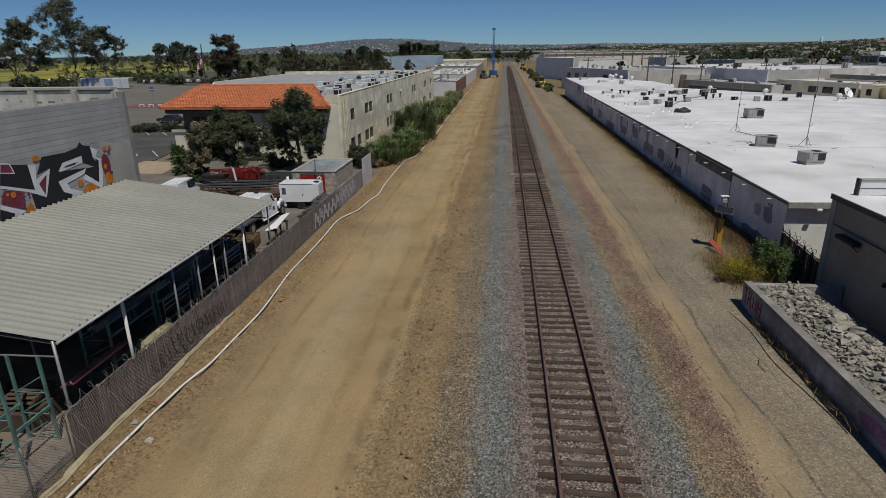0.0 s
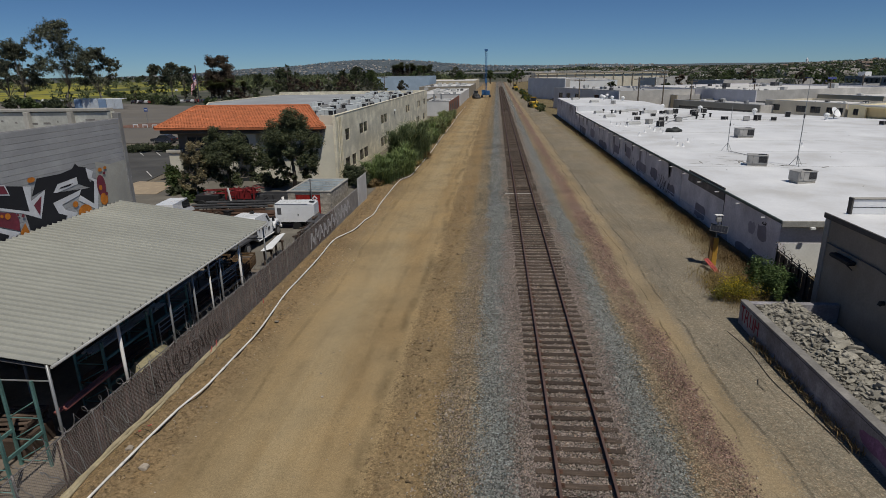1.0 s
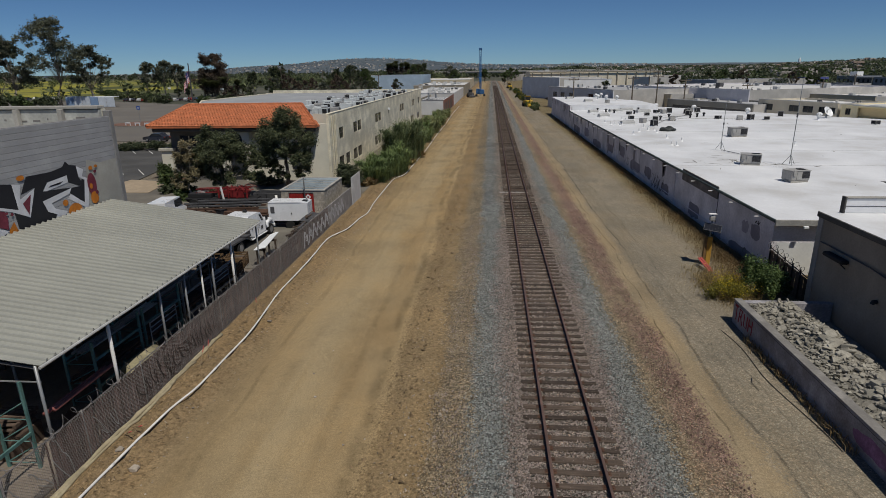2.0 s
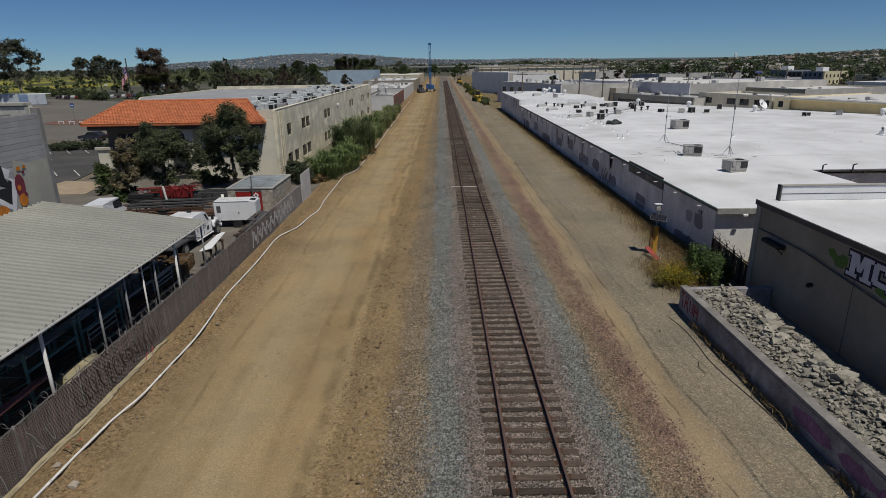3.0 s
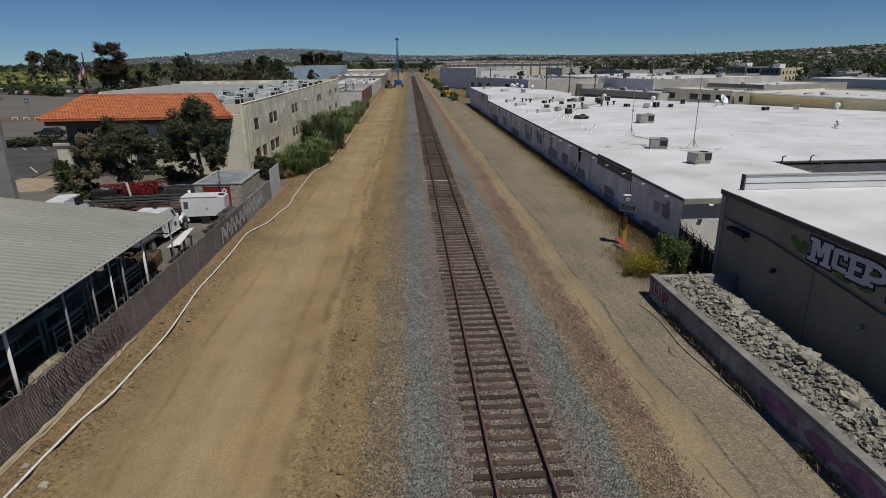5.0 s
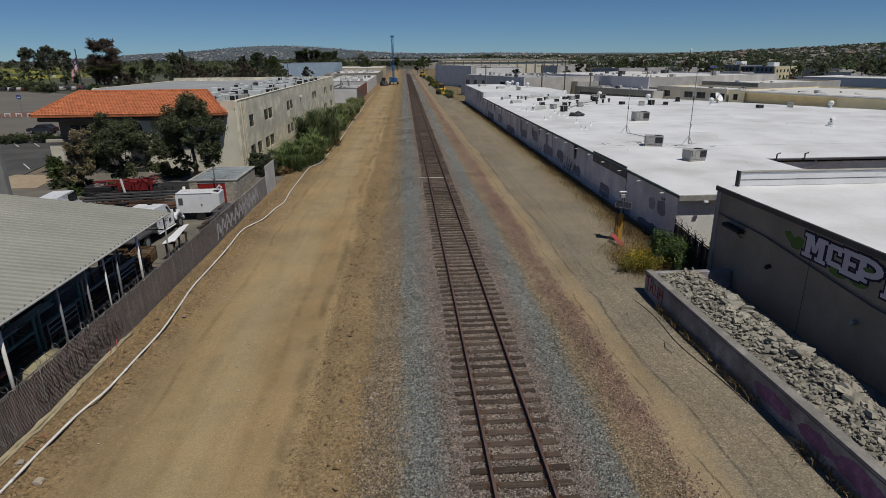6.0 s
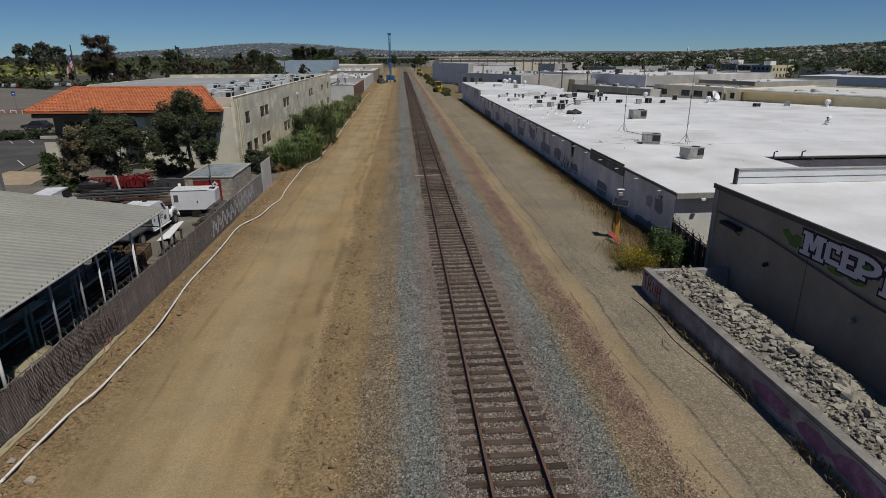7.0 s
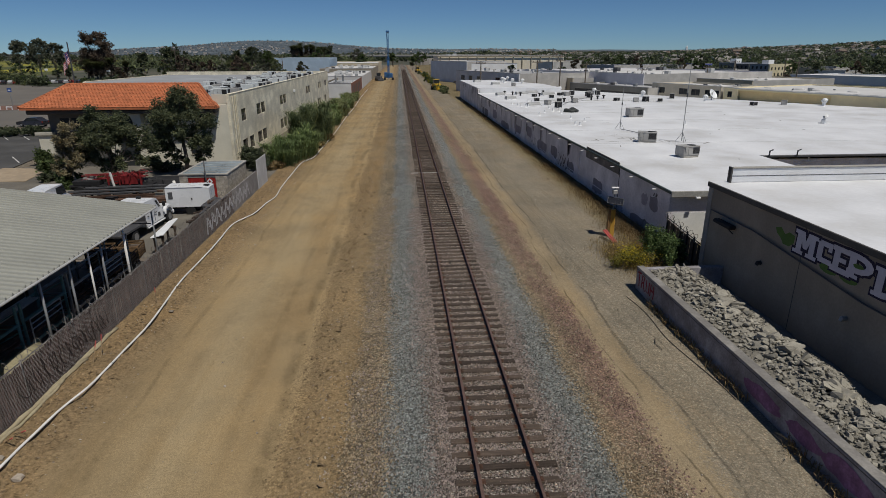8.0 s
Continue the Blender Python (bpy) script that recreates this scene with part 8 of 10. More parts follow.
# ---- clods of dug soil along the fence and the road's edge ----
r = np.random.default_rng(103)
g = Geo()
M_CLOD = mat("soil_clod", (0.265, 0.188, 0.105), 0.95, 0, 0.35, 3, 20, 0.3, island=0.35)
for k in range(9000):
    side = r.random() < 0.76
    y = 9 + 46 * r.random() ** 1.2
    x = r.normal(-13.9, 0.42) if side else r.normal(-5.6, 0.5)
    if x < -14.45:
        continue
    s = 0.012 + 0.06 * r.random() ** 3
    c = np.array((x, y, float(ground_z(x, y)) + s * 0.15))
    q = [c + s * np.array(p) + r.normal(size=3) * s * 0.25 for p in ((1, 0.1, 0), (0.2, 0.95, 0.1), (-0.9, 0.3, -0.1), (-0.2, -0.95, 0), (0.1, 0, 0.75), (-0.3, 0.2, 0.6))]
    g.add(q, [(0, 1, 4), (1, 2, 5), (2, 3, 5), (3, 0, 4), (1, 5, 4), (3, 4, 5)])
for k in range(700):
    y = 9 + 52 * r.random() ** 1.2
    x = r.normal(-13.9, 0.38) if k % 5 < 2 else r.normal(-5.5, 0.45) + 0.5 * float(lumps(0.0, y, 3.0, 4))
    if x < -14.4:
        continue
    s = 0.03 + 0.085 * r.random() ** 3
    c = np.array((x, y, float(ground_z(x, y)) + s * 0.2))
    q = [c + s * np.array(p) + r.normal(size=3) * s * 0.3 for p in ((1, 0.1, 0), (0.2, 0.95, 0.1), (-0.9, 0.3, -0.1), (-0.2, -0.95, 0), (0.1, 0, 0.75), (-0.3, 0.2, 0.6))]
    g.add(q, [(0, 1, 4), (1, 2, 5), (2, 3, 5), (3, 0, 4), (1, 5, 4), (3, 4, 5)])
solid("soil_clods", g, M_CLOD, "crumbled brown soil clods along the dug verge", "soil", "stuff")

# ---- loose ballast: small angular stones on the shoulders and between the ties ----
def ballast(name, n, x0, x1, y0, y1, lift, material, seed):
    q = np.random.default_rng(seed)
    x, y = q.uniform(x0, x1, n), y0 + (y1 - y0) * q.random(n) ** 1.25
    x = x + 0.16 * q.normal(size=n) + 0.5 * lumps(x * 0, y, 2.6, seed % 7) + 0.35 * lumps(x * 0, y, 0.8, seed % 5)
    c = np.stack([x, y, np.interp(x, PROFILE_X, PROFILE_Z) + lift], 1)
    s_ = (0.020 + 0.026 * q.random(n) ** 2)[:, None]
    tip = np.array([[1, 0.2, -0.2], [-0.6, 0.9, -0.1], [-0.5, -0.9, -0.2], [0.1, 0, 0.9]])
    v = (c[:, None, :] + (tip[None] + q.normal(size=(n, 4, 3)) * 0.3) * s_[:, None, :]).reshape(-1, 3)
    f = (np.arange(n)[:, None, None] * 4 + np.array([[0, 1, 3], [1, 2, 3], [2, 0, 3]])[None]).reshape(-1, 3)
    me = bpy.data.meshes.new(name)
    me.from_pydata(v.tolist(), [], f.tolist())
    me.materials.append(material)
    return part(name, me, None, track, kind="stuff")


M_BALL = mat("ballast_stone", (0.290, 0.238, 0.212), 0.95, 0, 0.3, 3, 20, 0.0, island=0.65)
M_BALB = mat("ballast_blue_stone", (0.258, 0.268, 0.252), 0.95, 0, 0.3, 3, 20, 0.0, island=0.72)
M_BALT = mat("ballast_tan_stone", (0.305, 0.245, 0.165), 0.95, 0, 0.3, 3, 20, 0.0, island=0.6)
M_BALR = mat("ballast_red_stone", (0.285, 0.190, 0.155), 0.95, 0, 0.3, 3, 20, 0.0, island=0.55)
ballast("shoulder_ballast", 17000, -4.5, -3.05, 7, 44, 0.010, M_BALT, 121)
ballast("shoulder_ballast", 5000, -4.2, -3.0, 7, 44, 0.012, M_BALL, 129)
ballast("shoulder_ballast", 22000, -3.15, -2.05, 7, 48, 0.012, M_BALB, 123)
ballast("shoulder_ballast", 14000, -2.2, -1.2, 7, 40, 0.012, M_BALL, 126)
ballast("shoulder_ballast", 12000, 1.2, 2.1, 7, 40, 0.012, M_BALL, 122)
ballast("shoulder_ballast", 19000, 2.0, 2.95, 7, 48, 0.012, M_BALB, 124)
ballast("shoulder_ballast", 10000, 2.85, 4.5, 7, 40, 0.010, M_BALT, 127)
ballast("shoulder_ballast", 9000, 3.7, 4.8, 15, 48, 0.012, M_BALR, 128)
ballast("shoulder_ballast", 700, 4.2, 4.9, 7, 16, 0.010, M_BALR, 130)
ballast("crib_ballast", 20000, -1.4, 1.4, 7, 36, 0.012, M_BALL, 125)

# ---- loose stones on the dirt ----
r = np.random.default_rng(101)
g = Geo()
M_STONE = mat("loose_stone", (0.36, 0.31, 0.25), 0.95, 0, 0.3, 3, 20, 0.2, island=0.5)
spots = [(r.normal(-4.6, 0.7), 10 + 55 * r.random() ** 1.4) for _ in range(1500)] + [(r.normal(3.9, 0.7), 10 + 50 * r.random() ** 1.4) for _ in range(1100)] + [(r.normal(-13.3, 0.9), 9 + 45 * r.random()) for _ in range(900)] + [(r.uniform(-12, 8.5), 9 + 60 * r.random()) for _ in range(500)]
for x, y in spots:
    if -1.5 < x < 1.5 or x < -14.5:
        continue
    s = 0.014 + 0.035 * r.random() ** 2.5
    c = np.array((x, y, float(np.interp(x, PROFILE_X, PROFILE_Z)) + 0.02))
    q = [c + s * np.array(p) + r.normal(size=3) * s * 0.2 for p in ((1, 0.2, 0), (-0.6, 0.9, 0.1), (-0.5, -0.9, -0.1), (0.1, 0, 0.8))]
    g.add(q, [(0, 1, 3), (1, 2, 3), (2, 0, 3)])
solid("loose_stones", g, M_STONE, "scattered loose stones on dirt and ballast shoulders", "stones", "stuff")
for x, y, s in ((-3.75, 20.2, 0.10), (-4.05, 17.2, 0.12), (-4.15, 16.9, 0.09), (-3.98, 16.75, 0.08), (-8.9, 18.2, 0.06), (-13.1, 13.7, 0.16), (-13.9, 14.3, 0.14), (-13.0, 24.5, 0.13), (4.5, 45, 0.14)):
    z = float(ground_z(x, y))
    o = new("pale_rock", shapes[int(abs(x * 10)) % 14].copy())
    o.data.materials.clear(), o.data.materials.append(M_STONE)
    o.matrix_world = Matrix.Translation((x, y, z + s * 0.3)) @ Matrix.Diagonal((s * 1.5, s * 1.5, s * 1.5, 1))
    tagged(o, "pale rock lying on the dirt", "rock", "pale rocks")


# ---- beyond: paved lots, streets, low buildings, woods and hillside houses ----
def flat(name, poly, z, material, label, cat):
    return solid(name, Geo().prism(poly, z - 0.05, z), material, label, cat, "structure")


flat("car_park", [(-75, 57.5), (-41.2, 57.5), (-47.5, 92), (-75, 92)], -0.46, M_ASPH, "dark asphalt car park with white bay lines", "car park")
flat("yard_pavement", [(-44, 32), (-14.95, 32), (-14.95, 61.4), (-40.8, 61.4)], -0.49, mat("yard_concrete", (0.185, 0.168, 0.14), 0.9, 0, 0.35, 0.4, 10, 0.15), "stained concrete and dirt yard", "pavement")
flat("shed_floor", [(-23.6, 5), (-15.0, 5), (-15.0, 31.9), (-23.6, 31.9)], -0.485, mat("dark_yard_dirt", (0.23, 0.19, 0.15), 0.95, 0, 0.4, 0.6, 10, 0.2), "dark oily dirt under the shed", "ground")
flat("road", [(-330, 125), (-47.5, 96), (-47, 140), (-64, 178), (-110, 212), (-170, 250), (-330, 262)], -0.47, M_ROAD, "wide sun-bleached road and turning circle", "road")
flat("pavement", [(-43, 54), (-36.5, 54), (-37.6, 60), (-42.6, 61)], -0.44, mat("tan_paving", (0.38, 0.30, 0.21), 0.9, 0, 0.2, 1.5, 10), "tan paved entry path", "pavement")
M_LINE = mat("road_line", (0.60, 0.60, 0.57), 0.8, 0, 0.25, 2, 15, 0.0)
for k in range(8):
    solid("bay_line", Geo().box(-0.06, 0.06, -2.4, 2.4, 0, 0.006), M_LINE, "worn white parking bay line", "road marking", "structure", loc=pose(-44.5 - k * 2.7, 66 + 1.2 * k * 0.2, -0.456, 0, 0, 38))
    solid("bay_line", Geo().box(-0.06, 0.06, -2.4, 2.4, 0, 0.006), M_LINE, "worn white parking bay line", "road marking", "structure", loc=pose(-48.5 - k * 2.7, 84, -0.456, 0, 0, 38))
solid("red_curb", Geo().cbox(-38.5, -35.5, 60.9, 61.2, -0.46, -0.28, 0.03), M_REDK, "red painted kerb by the office", "kerb", "structure")
# turning circle island
isl = solid("traffic_island", Geo().prism([(-85 + 7 * math.cos(a), 134 + 7 * math.sin(a)) for a in np.linspace(0, 2 * math.pi, 28, endpoint=False)], -0.5, -0.42), M_ROAD, "low kerbed round traffic island", "traffic island", "structure")
solid("island_soil", Geo().prism([(-85 + 6.6 * math.cos(a), 134 + 6.6 * math.sin(a)) for a in np.linspace(0, 2 * math.pi, 28, endpoint=False)], -0.42, -0.38), mat("red_soil", (0.20, 0.11, 0.08), 0.95, 0, 0.3, 1, 10), "reddish soil on the island", "soil", "structure")
for k in range(5):
    solid("white_barrier", Geo().cbox(-0.75, 0.75, -0.05, 0.05, 0.55, 0.75, 0.02).box(-0.7, -0.55, -0.05, 0.05, 0, 0.55).box(0.55, 0.7, -0.05, 0.05, 0, 0.55), M_WHITE, "low white traffic barrier", "barrier", group="white barriers", loc=pose(-85.5 + 2.6 * k, 128.6 - 0.5 * k, -0.48, 0, 0, -12))
def road_sign(x, y, h, w, col, lab):
    t = thing("road_sign", lab, "road sign", (x, y, -0.47), group="road signs")
    part("pole", Geo().tube([(0, 0, 0), (0, 0, h)], 0.06, 6), M_STEEL, t)
    part("plate", Geo().cbox(-w / 2, w / 2, -0.08, -0.05, h - 0.9, h, 0.02), col, t)
    part("plate_mark", Geo().box(-w * 0.3, w * 0.3, -0.09, -0.082, h - 0.6, h - 0.4), M_WHITE, t)


M_BLUE = mat("blue_sign", (0.05, 0.10, 0.30), 0.5, 0, 0.15, 2, 12)
road_sign(-87.6, 137.0, 4.0, 0.9, M_BLUE, "blue and white road sign on a pole")
road_sign(-170, 300, 4.5, 1.6, M_WHITE, "white roadside sign on a post")
road_sign(-137, 290, 4.0, 1.8, M_WHITE, "white roadside board on a post")


def block(name, label, x0, x1, y0, y1, h, wall_mat, roof_mat, wins=(), parapet=0.35, cat="building", opens=(), end_mat=None):
    """A low building: four walls, a roof set below the parapet, and windows cut in the front (x0, x1, z0, z1)."""
    t = thing(name, label, cat)
    b = -0.7
    part("wall", holed_wall("y", y0, y0 + 0.3, x0, x1, b, h, list(wins) + list(opens)), wall_mat, t)
    part("wall", Geo().box(x0, x0 + 0.3, y0 + 0.3, y1, b, h), wall_mat, t)
    part("wall", Geo().box(x1 - 0.3, x1, y0 + 0.3, y1, b, h), end_mat or wall_mat, t)
    part("wall", Geo().box(x0 + 0.3, x1 - 0.3, y1 - 0.3, y1, b, h), wall_mat, t)
    part("roof", Geo().box(x0 + 0.3, x1 - 0.3, y0 + 0.3, y1 - 0.3, h - parapet - 0.2, h - parapet), roof_mat, t)
    part("coping", Geo().box(x0 - 0.06, x1 + 0.06, y0 - 0.06, y0 + 0.36, h + 0.002, h + 0.12), roof_mat, t)
    if wins:
        part("backing", Geo().box(x0 + 0.4, x1 - 0.4, y0 + 1.0, y0 + 1.1, b, h - parapet - 0.3), M_DARKW, t)
    for a, c, d, e in wins:
        window_in(t, "y", y0, a, c, d, e, -1, 2, False, sill=False)
    return t


M_GREYB = mat("shaded_far_blue_grey", (0.20, 0.22, 0.245), 0.7, 0, 0.15, 0.3, 4, 0.05)
M_CREAM = mat("cream_render", (0.56, 0.49, 0.36), 0.85, 0, 0.15, 0.4, 6, 0.05)
M_BROWNB = mat("drab_render", (0.30, 0.265, 0.205), 0.85, 0, 0.15, 0.4, 6, 0.05)
M_LBLUE = mat("light_blue_cladding", (0.36, 0.46, 0.56), 0.7, 0, 0.12, 0.3, 4, 0.05)
M_BRICKR = mat("red_brick_wall", (0.26, 0.12, 0.085), 0.9, 0, 0.3, 0.8, 8, 0.1)
M_HWALL = [mat("store_wall_%s" % n_, c_, 0.85, 0, 0.12, 0.3, 5, 0.0) for n_, c_ in (("white", (0.64, 0.63, 0.60)), ("cream", (0.55, 0.47, 0.35)), ("grey", (0.40, 0.40, 0.41)))]
M_ROOFG = mat("grey_far_roof", (0.40, 0.40, 0.40), 0.85, 0, 0.2, 0.1, 3, 0.05)
M_ROOFP = mat("pale_far_roof", (0.62, 0.61, 0.59), 0.8, 0, 0.15, 0.1, 3, 0.05)

# sunlit ends of the rows, coloured duller to hold down their brightness
M_ENDG = mat("toned_down_end", (0.50, 0.48, 0.45), 0.85, 0, 0.2, 0.4, 6, 0.05)
# right side: the streets there run at an angle to the line
def row_block(name, label, px, py, length, depth, h, wall_mat, roof_mat, wins=(), parapet=0.35, opens=()):
    """A building whose long front starts at (px, py) and runs along the side street; windows as in block()."""
    t = block(name, label, 0, length, 0, depth, h, wall_mat, roof_mat, wins, parapet, opens=opens, end_mat=M_ENDG)
    t.matrix_world = pose(px, py, 0, 0, 0, -68.9)
    return t


def roof_clutter(t, x0, x1, y0, y1, z, n, seed, big=1.0):
    """Boxes, pipes and flues on a far roof, each a part of its building."""
    q = np.random.default_rng(seed)
    for k in range(n):
        x, y, s = q.uniform(x0, x1), q.uniform(y0, y1), big * q.uniform(0.35, 0.9)
        m_ = (M_ACL0, M_GREYD, M_STEEL, M_ROOFP)[k % 4]
        if k % 3 == 2:
            part("roof_pipe", Geo().tube([(x, y, z), (x, y, z + s), (x + s, y, z + s * 1.1)], 0.10, 5), m_, t)
        else:
            part("roof_box", Geo().cbox(x - s, x + s, y - s * 0.7, y + s * 0.7, z, z + s * 1.2, 0.05), m_, t)


M_LAV = mat("lavender_grey_render", (0.66, 0.64, 0.66), 0.85, 0, 0.15, 0.4, 6, 0.05)
M_LGREY = mat("pale_grey_render", (0.70, 0.69, 0.69), 0.85, 0, 0.15, 0.4, 6, 0.05)
M_NAVY = mat("navy_door", (0.05, 0.06, 0.14), 0.6, 0, 0.2, 1, 8, 0.0)
# one white warehouse as two blocks: shaded side coloured grey, sunlit front white
row_block("grey_clad_warehouse", "shaded side of the white clad warehouse, coloured blue-grey", 10.8, 260, 33.5, 18, 7.5, mat("shaded_cladding", (0.66, 0.69, 0.72), 0.7, 0, 0.12, 0.3, 4), M_ROOFP)
block("white_clad_warehouse", "white clad warehouse front in the sun", 23.0, 42.3, 229.5, 250, 6.8, mat("white_cladding", (0.82, 0.83, 0.83), 0.7, 0, 0.1, 0.3, 4), M_ROOFP)
t = block("long_cream_warehouse", "very long cream warehouse with regular piers", 18.2, 88.0, 330, 372, 9.3, mat("cream_far_render", (0.80, 0.72, 0.57), 0.85, 0, 0.12, 0.4, 6), M_ROOFP)
for k in range(14):
    part("pier", Geo().box(19.5 + k * 5.0, 20.0 + k * 5.0, 329.6, 329.998, -0.6, 8.6), M_BROWNB, t)
part("eave_band", Geo().box(18.2, 88.0, 329.3, 329.59, 8.65, 9.2), M_BROWNB, t)
roof_clutter(t, 20, 86, 332, 368, 8.95, 14, 801, 1.3)
t = row_block("grey_workshop", "low grey workshop with small dark square windows", 14.9, 186, 36, 24, 5.5, M_LGREY, M_ROOFG, [(3.4, 5.8, 2.9, 4.2), (8.2, 10.6, 2.9, 4.2), (13.4, 15.8, 2.9, 4.2), (24.0, 26.5, 2.9, 4.2)])
roof_clutter(t, 1.5, 33, 1.5, 20, 5.4, 22, 802, 0.8)
t = row_block("flat_workshop", "wide low workshop with a pale roof and dark doors", 37.4, 190, 52, 46, 5.6, M_LAV, M_ROOFP, [(22, 27, -0.4, 2.4), (32, 37, -0.4, 2.4)])
part("dark_door", Geo().box(0.6, 13.5, -0.12, -0.002, -0.5, 3.6), M_NAVY, t, "dark navy roller doors")
roof_clutter(t, 2, 50, 1, 8, 5.25, 26, 803, 0.8)
roof_clutter(t, 2, 50, 8, 44, 5.25, 16, 804, 1.1)
t = row_block("cream_annex", "small cream annex beside the dark store", 39.6, 164, 9, 8, 4.2, M_CREAM, M_ROOFP)
t = row_block("olive_store", "low dark store with a shuttered front", 40.6, 150, 27, 12, 3.35, mat("drab_dark_render", (0.24, 0.23, 0.20), 0.85, 0, 0.15, 0.4, 6), M_ROOFG, [(2, 25, 0.2, 2.2)])
roof_clutter(t, 1, 26, 1, 10, 3.0, 16, 805, 0.6)
t = row_block("tan_office", "drab two-storey office with a row of dark windows", 52.7, 128, 18.0, 12, 4.25, mat("drab_office_render", (0.66, 0.59, 0.46), 0.85, 0, 0.15, 0.4, 6), M_ROOFP, [(1.0, 3.7, 2.3, 3.5), (7.6, 9.8, 2.3, 3.5), (10.8, 13.0, 2.3, 3.5), (14.2, 15.6, 2.3, 3.5), (15.9, 17.6, 2.3, 3.5)])
roof_clutter(t, 1, 17, 1, 10, 3.9, 14, 806, 0.5)
t = row_block("yellow_warehouse", "pale yellow warehouse with a long tan recess", 59.5, 110.8, 30, 26, 4.15, mat("yellow_far_render", (0.90, 0.78, 0.50), 0.85, 0, 0.1, 0.4, 6), M_ROOFP, [(0.9, 1.9, 2.4, 3.5)], 0.2, [(3.2, 20.6, 2.1, 3.75)])
part("recess", Geo().box(2.8, 21.2, 0.62, 0.72, -0.6, 3.9), mat("tan_far_render", (0.90, 0.72, 0.40), 0.85, 0, 0.12, 0.4, 6), t, "tan sheltered front")
part("eave", Geo().cbox(2.6, 30, -0.5, -0.002, 4.0, 4.2, 0.03), M_ROOFP, t)
part("canopy", Geo().cbox(3.0, 21.0, -1.6, -0.002, 1.5, 1.75, 0.03), M_ROOFP, t)
roof_clutter(t, 2, 28, 2, 24, 3.95, 9, 807, 0.5)
for x, y in ((3.5, 8), (9.0, 9), (13.0, 8), (18.0, 10)):
    part("roof_hump", Geo().ball((x, y, 3.9), 0.9, 10, 6, (1.2, 0.8, 0.45)), M_ROOFP, t)
# white roof added to throw sunlight back onto the yellow front
lo_ = thing("low_annex", "low white-roofed block added to bounce sunlight onto the yellow warehouse", "building")
part("roof", Geo().prism([(64, 71.5), (69.5, 84), (59.3, 110.2), (52.3, 127.6), (40.3, 149.6), (27.9, 143.5), (27.9, 123.2)], 1.3, 1.45), M_ROOFP, lo_)
part("wall", Geo().prism([(63.8, 72.0), (69.0, 84), (58.9, 110.0), (51.9, 127.4), (40.0, 149.0), (28.2, 143.2), (28.2, 123.4)], -0.6, 1.3), M_CREAM, lo_)
t = row_block("yellow_annex", "second yellow warehouse with a tan front", 71.0, 81.0, 30, 20, 3.9, MAT["yellow_far_render"], M_ROOFP)
part("tan_front", Geo().box(5, 27, -0.1, -0.002, 0.6, 2.8), MAT["tan_far_render"], t)
row_block("white_box_store", "plain white box behind the drab office", 85.5, 170, 8, 20, 4.0, mat("white_far_render", (0.74, 0.74, 0.74), 0.8, 0, 0.08, 0.4, 6), M_ROOFP)
t = row_block("flat_workshop", "long low block with a pale roof and dark doors", 62, 176, 46, 30, 4.3, M_CREAM, M_ROOFP)
roof_clutter(t, 2, 44, 1, 26, 3.95, 24, 808, 0.7)
t = row_block("white_hall", "white hall behind the yellow warehouse", 150, 226, 46, 30, 2.4, MAT["white_far_render"], M_ROOFP)
row_block("grey_tower", "pale grey tall building at the edge", 106, 122, 14, 14, 6.0, mat("pale_far_render", (0.50, 0.50, 0.50), 0.8, 0, 0.1, 0.4, 6), M_ROOFP)
block("blue_store", "small store with a blue awning front", 172, 184, 350, 360, 4.5, mat("blue_far_render", (0.12, 0.14, 0.40), 0.8, 0, 0.1, 0.4, 6), M_ROOFP)
# apartment block on the rise: shade coloured into its long fronts, one sunlit end
for x0, x1, h, wm, lab in ((0, 9.6, 5.6, M_GREYB, "apartment block with rows of windows, front coloured dark grey for shade"), (9.7, 18.0, 5.0, mat("shaded_far_brown", (0.16, 0.15, 0.14), 0.85, 0, 0.15, 0.4, 6), "apartment block with a front coloured dark brown for shade"), (18.1, 28.5, 5.1, mat("shaded_far_grey", (0.26, 0.28, 0.30), 0.85, 0, 0.15, 0.4, 6), "apartment block with a front coloured grey for shade and a cream sunlit end")):
    wins = [(x0 + 0.9 + 2.3 * k, x0 + 1.9 + 2.3 * k, z, z + 1.4) for k in range(int((x1 - x0 - 1.2) / 2.3)) for z in (0.2, 2.9)]
    t = block("apartment_block", lab, x0, x1, 0, 16, h, wm, M_ROOFP, wins)
    t.matrix_world = pose(161.0, 300.0, 0.2, 0, 0, -68.9)
    part("parapet_pier", Geo().box(x1 - 0.5, x1 - 0.1, -0.3, -0.002, -0.6, h + 0.1), M_CREAM, t)
    if x0 > 18:
        end = part("end_face", Geo().box(x1 + 0.002, x1 + 0.25, -0.1, 16.1, -2.0, h + 0.15), mat("cream_end_render", (0.66, 0.58, 0.38), 0.85, 0, 0.12, 0.4, 6), t, "cream rendered end")
        for k in range(6):
            for z in (-0.1, 2.5):
                part("end_window", Geo().box(x1 + 0.25, x1 + 0.30, 1.0 + 2.5 * k, 1.9 + 2.5 * k, z, z + 1.3), M_GLASS, end)
    if x0 < 9 or x0 > 18:
        part("stair_head", Geo().box(x0 + 3, x0 + 6.5, 4, 8, h - 0.3, h + 1.9), mat("white_far_paint", (0.74, 0.74, 0.74), 0.8, 0, 0.08, 0.4, 6), t)
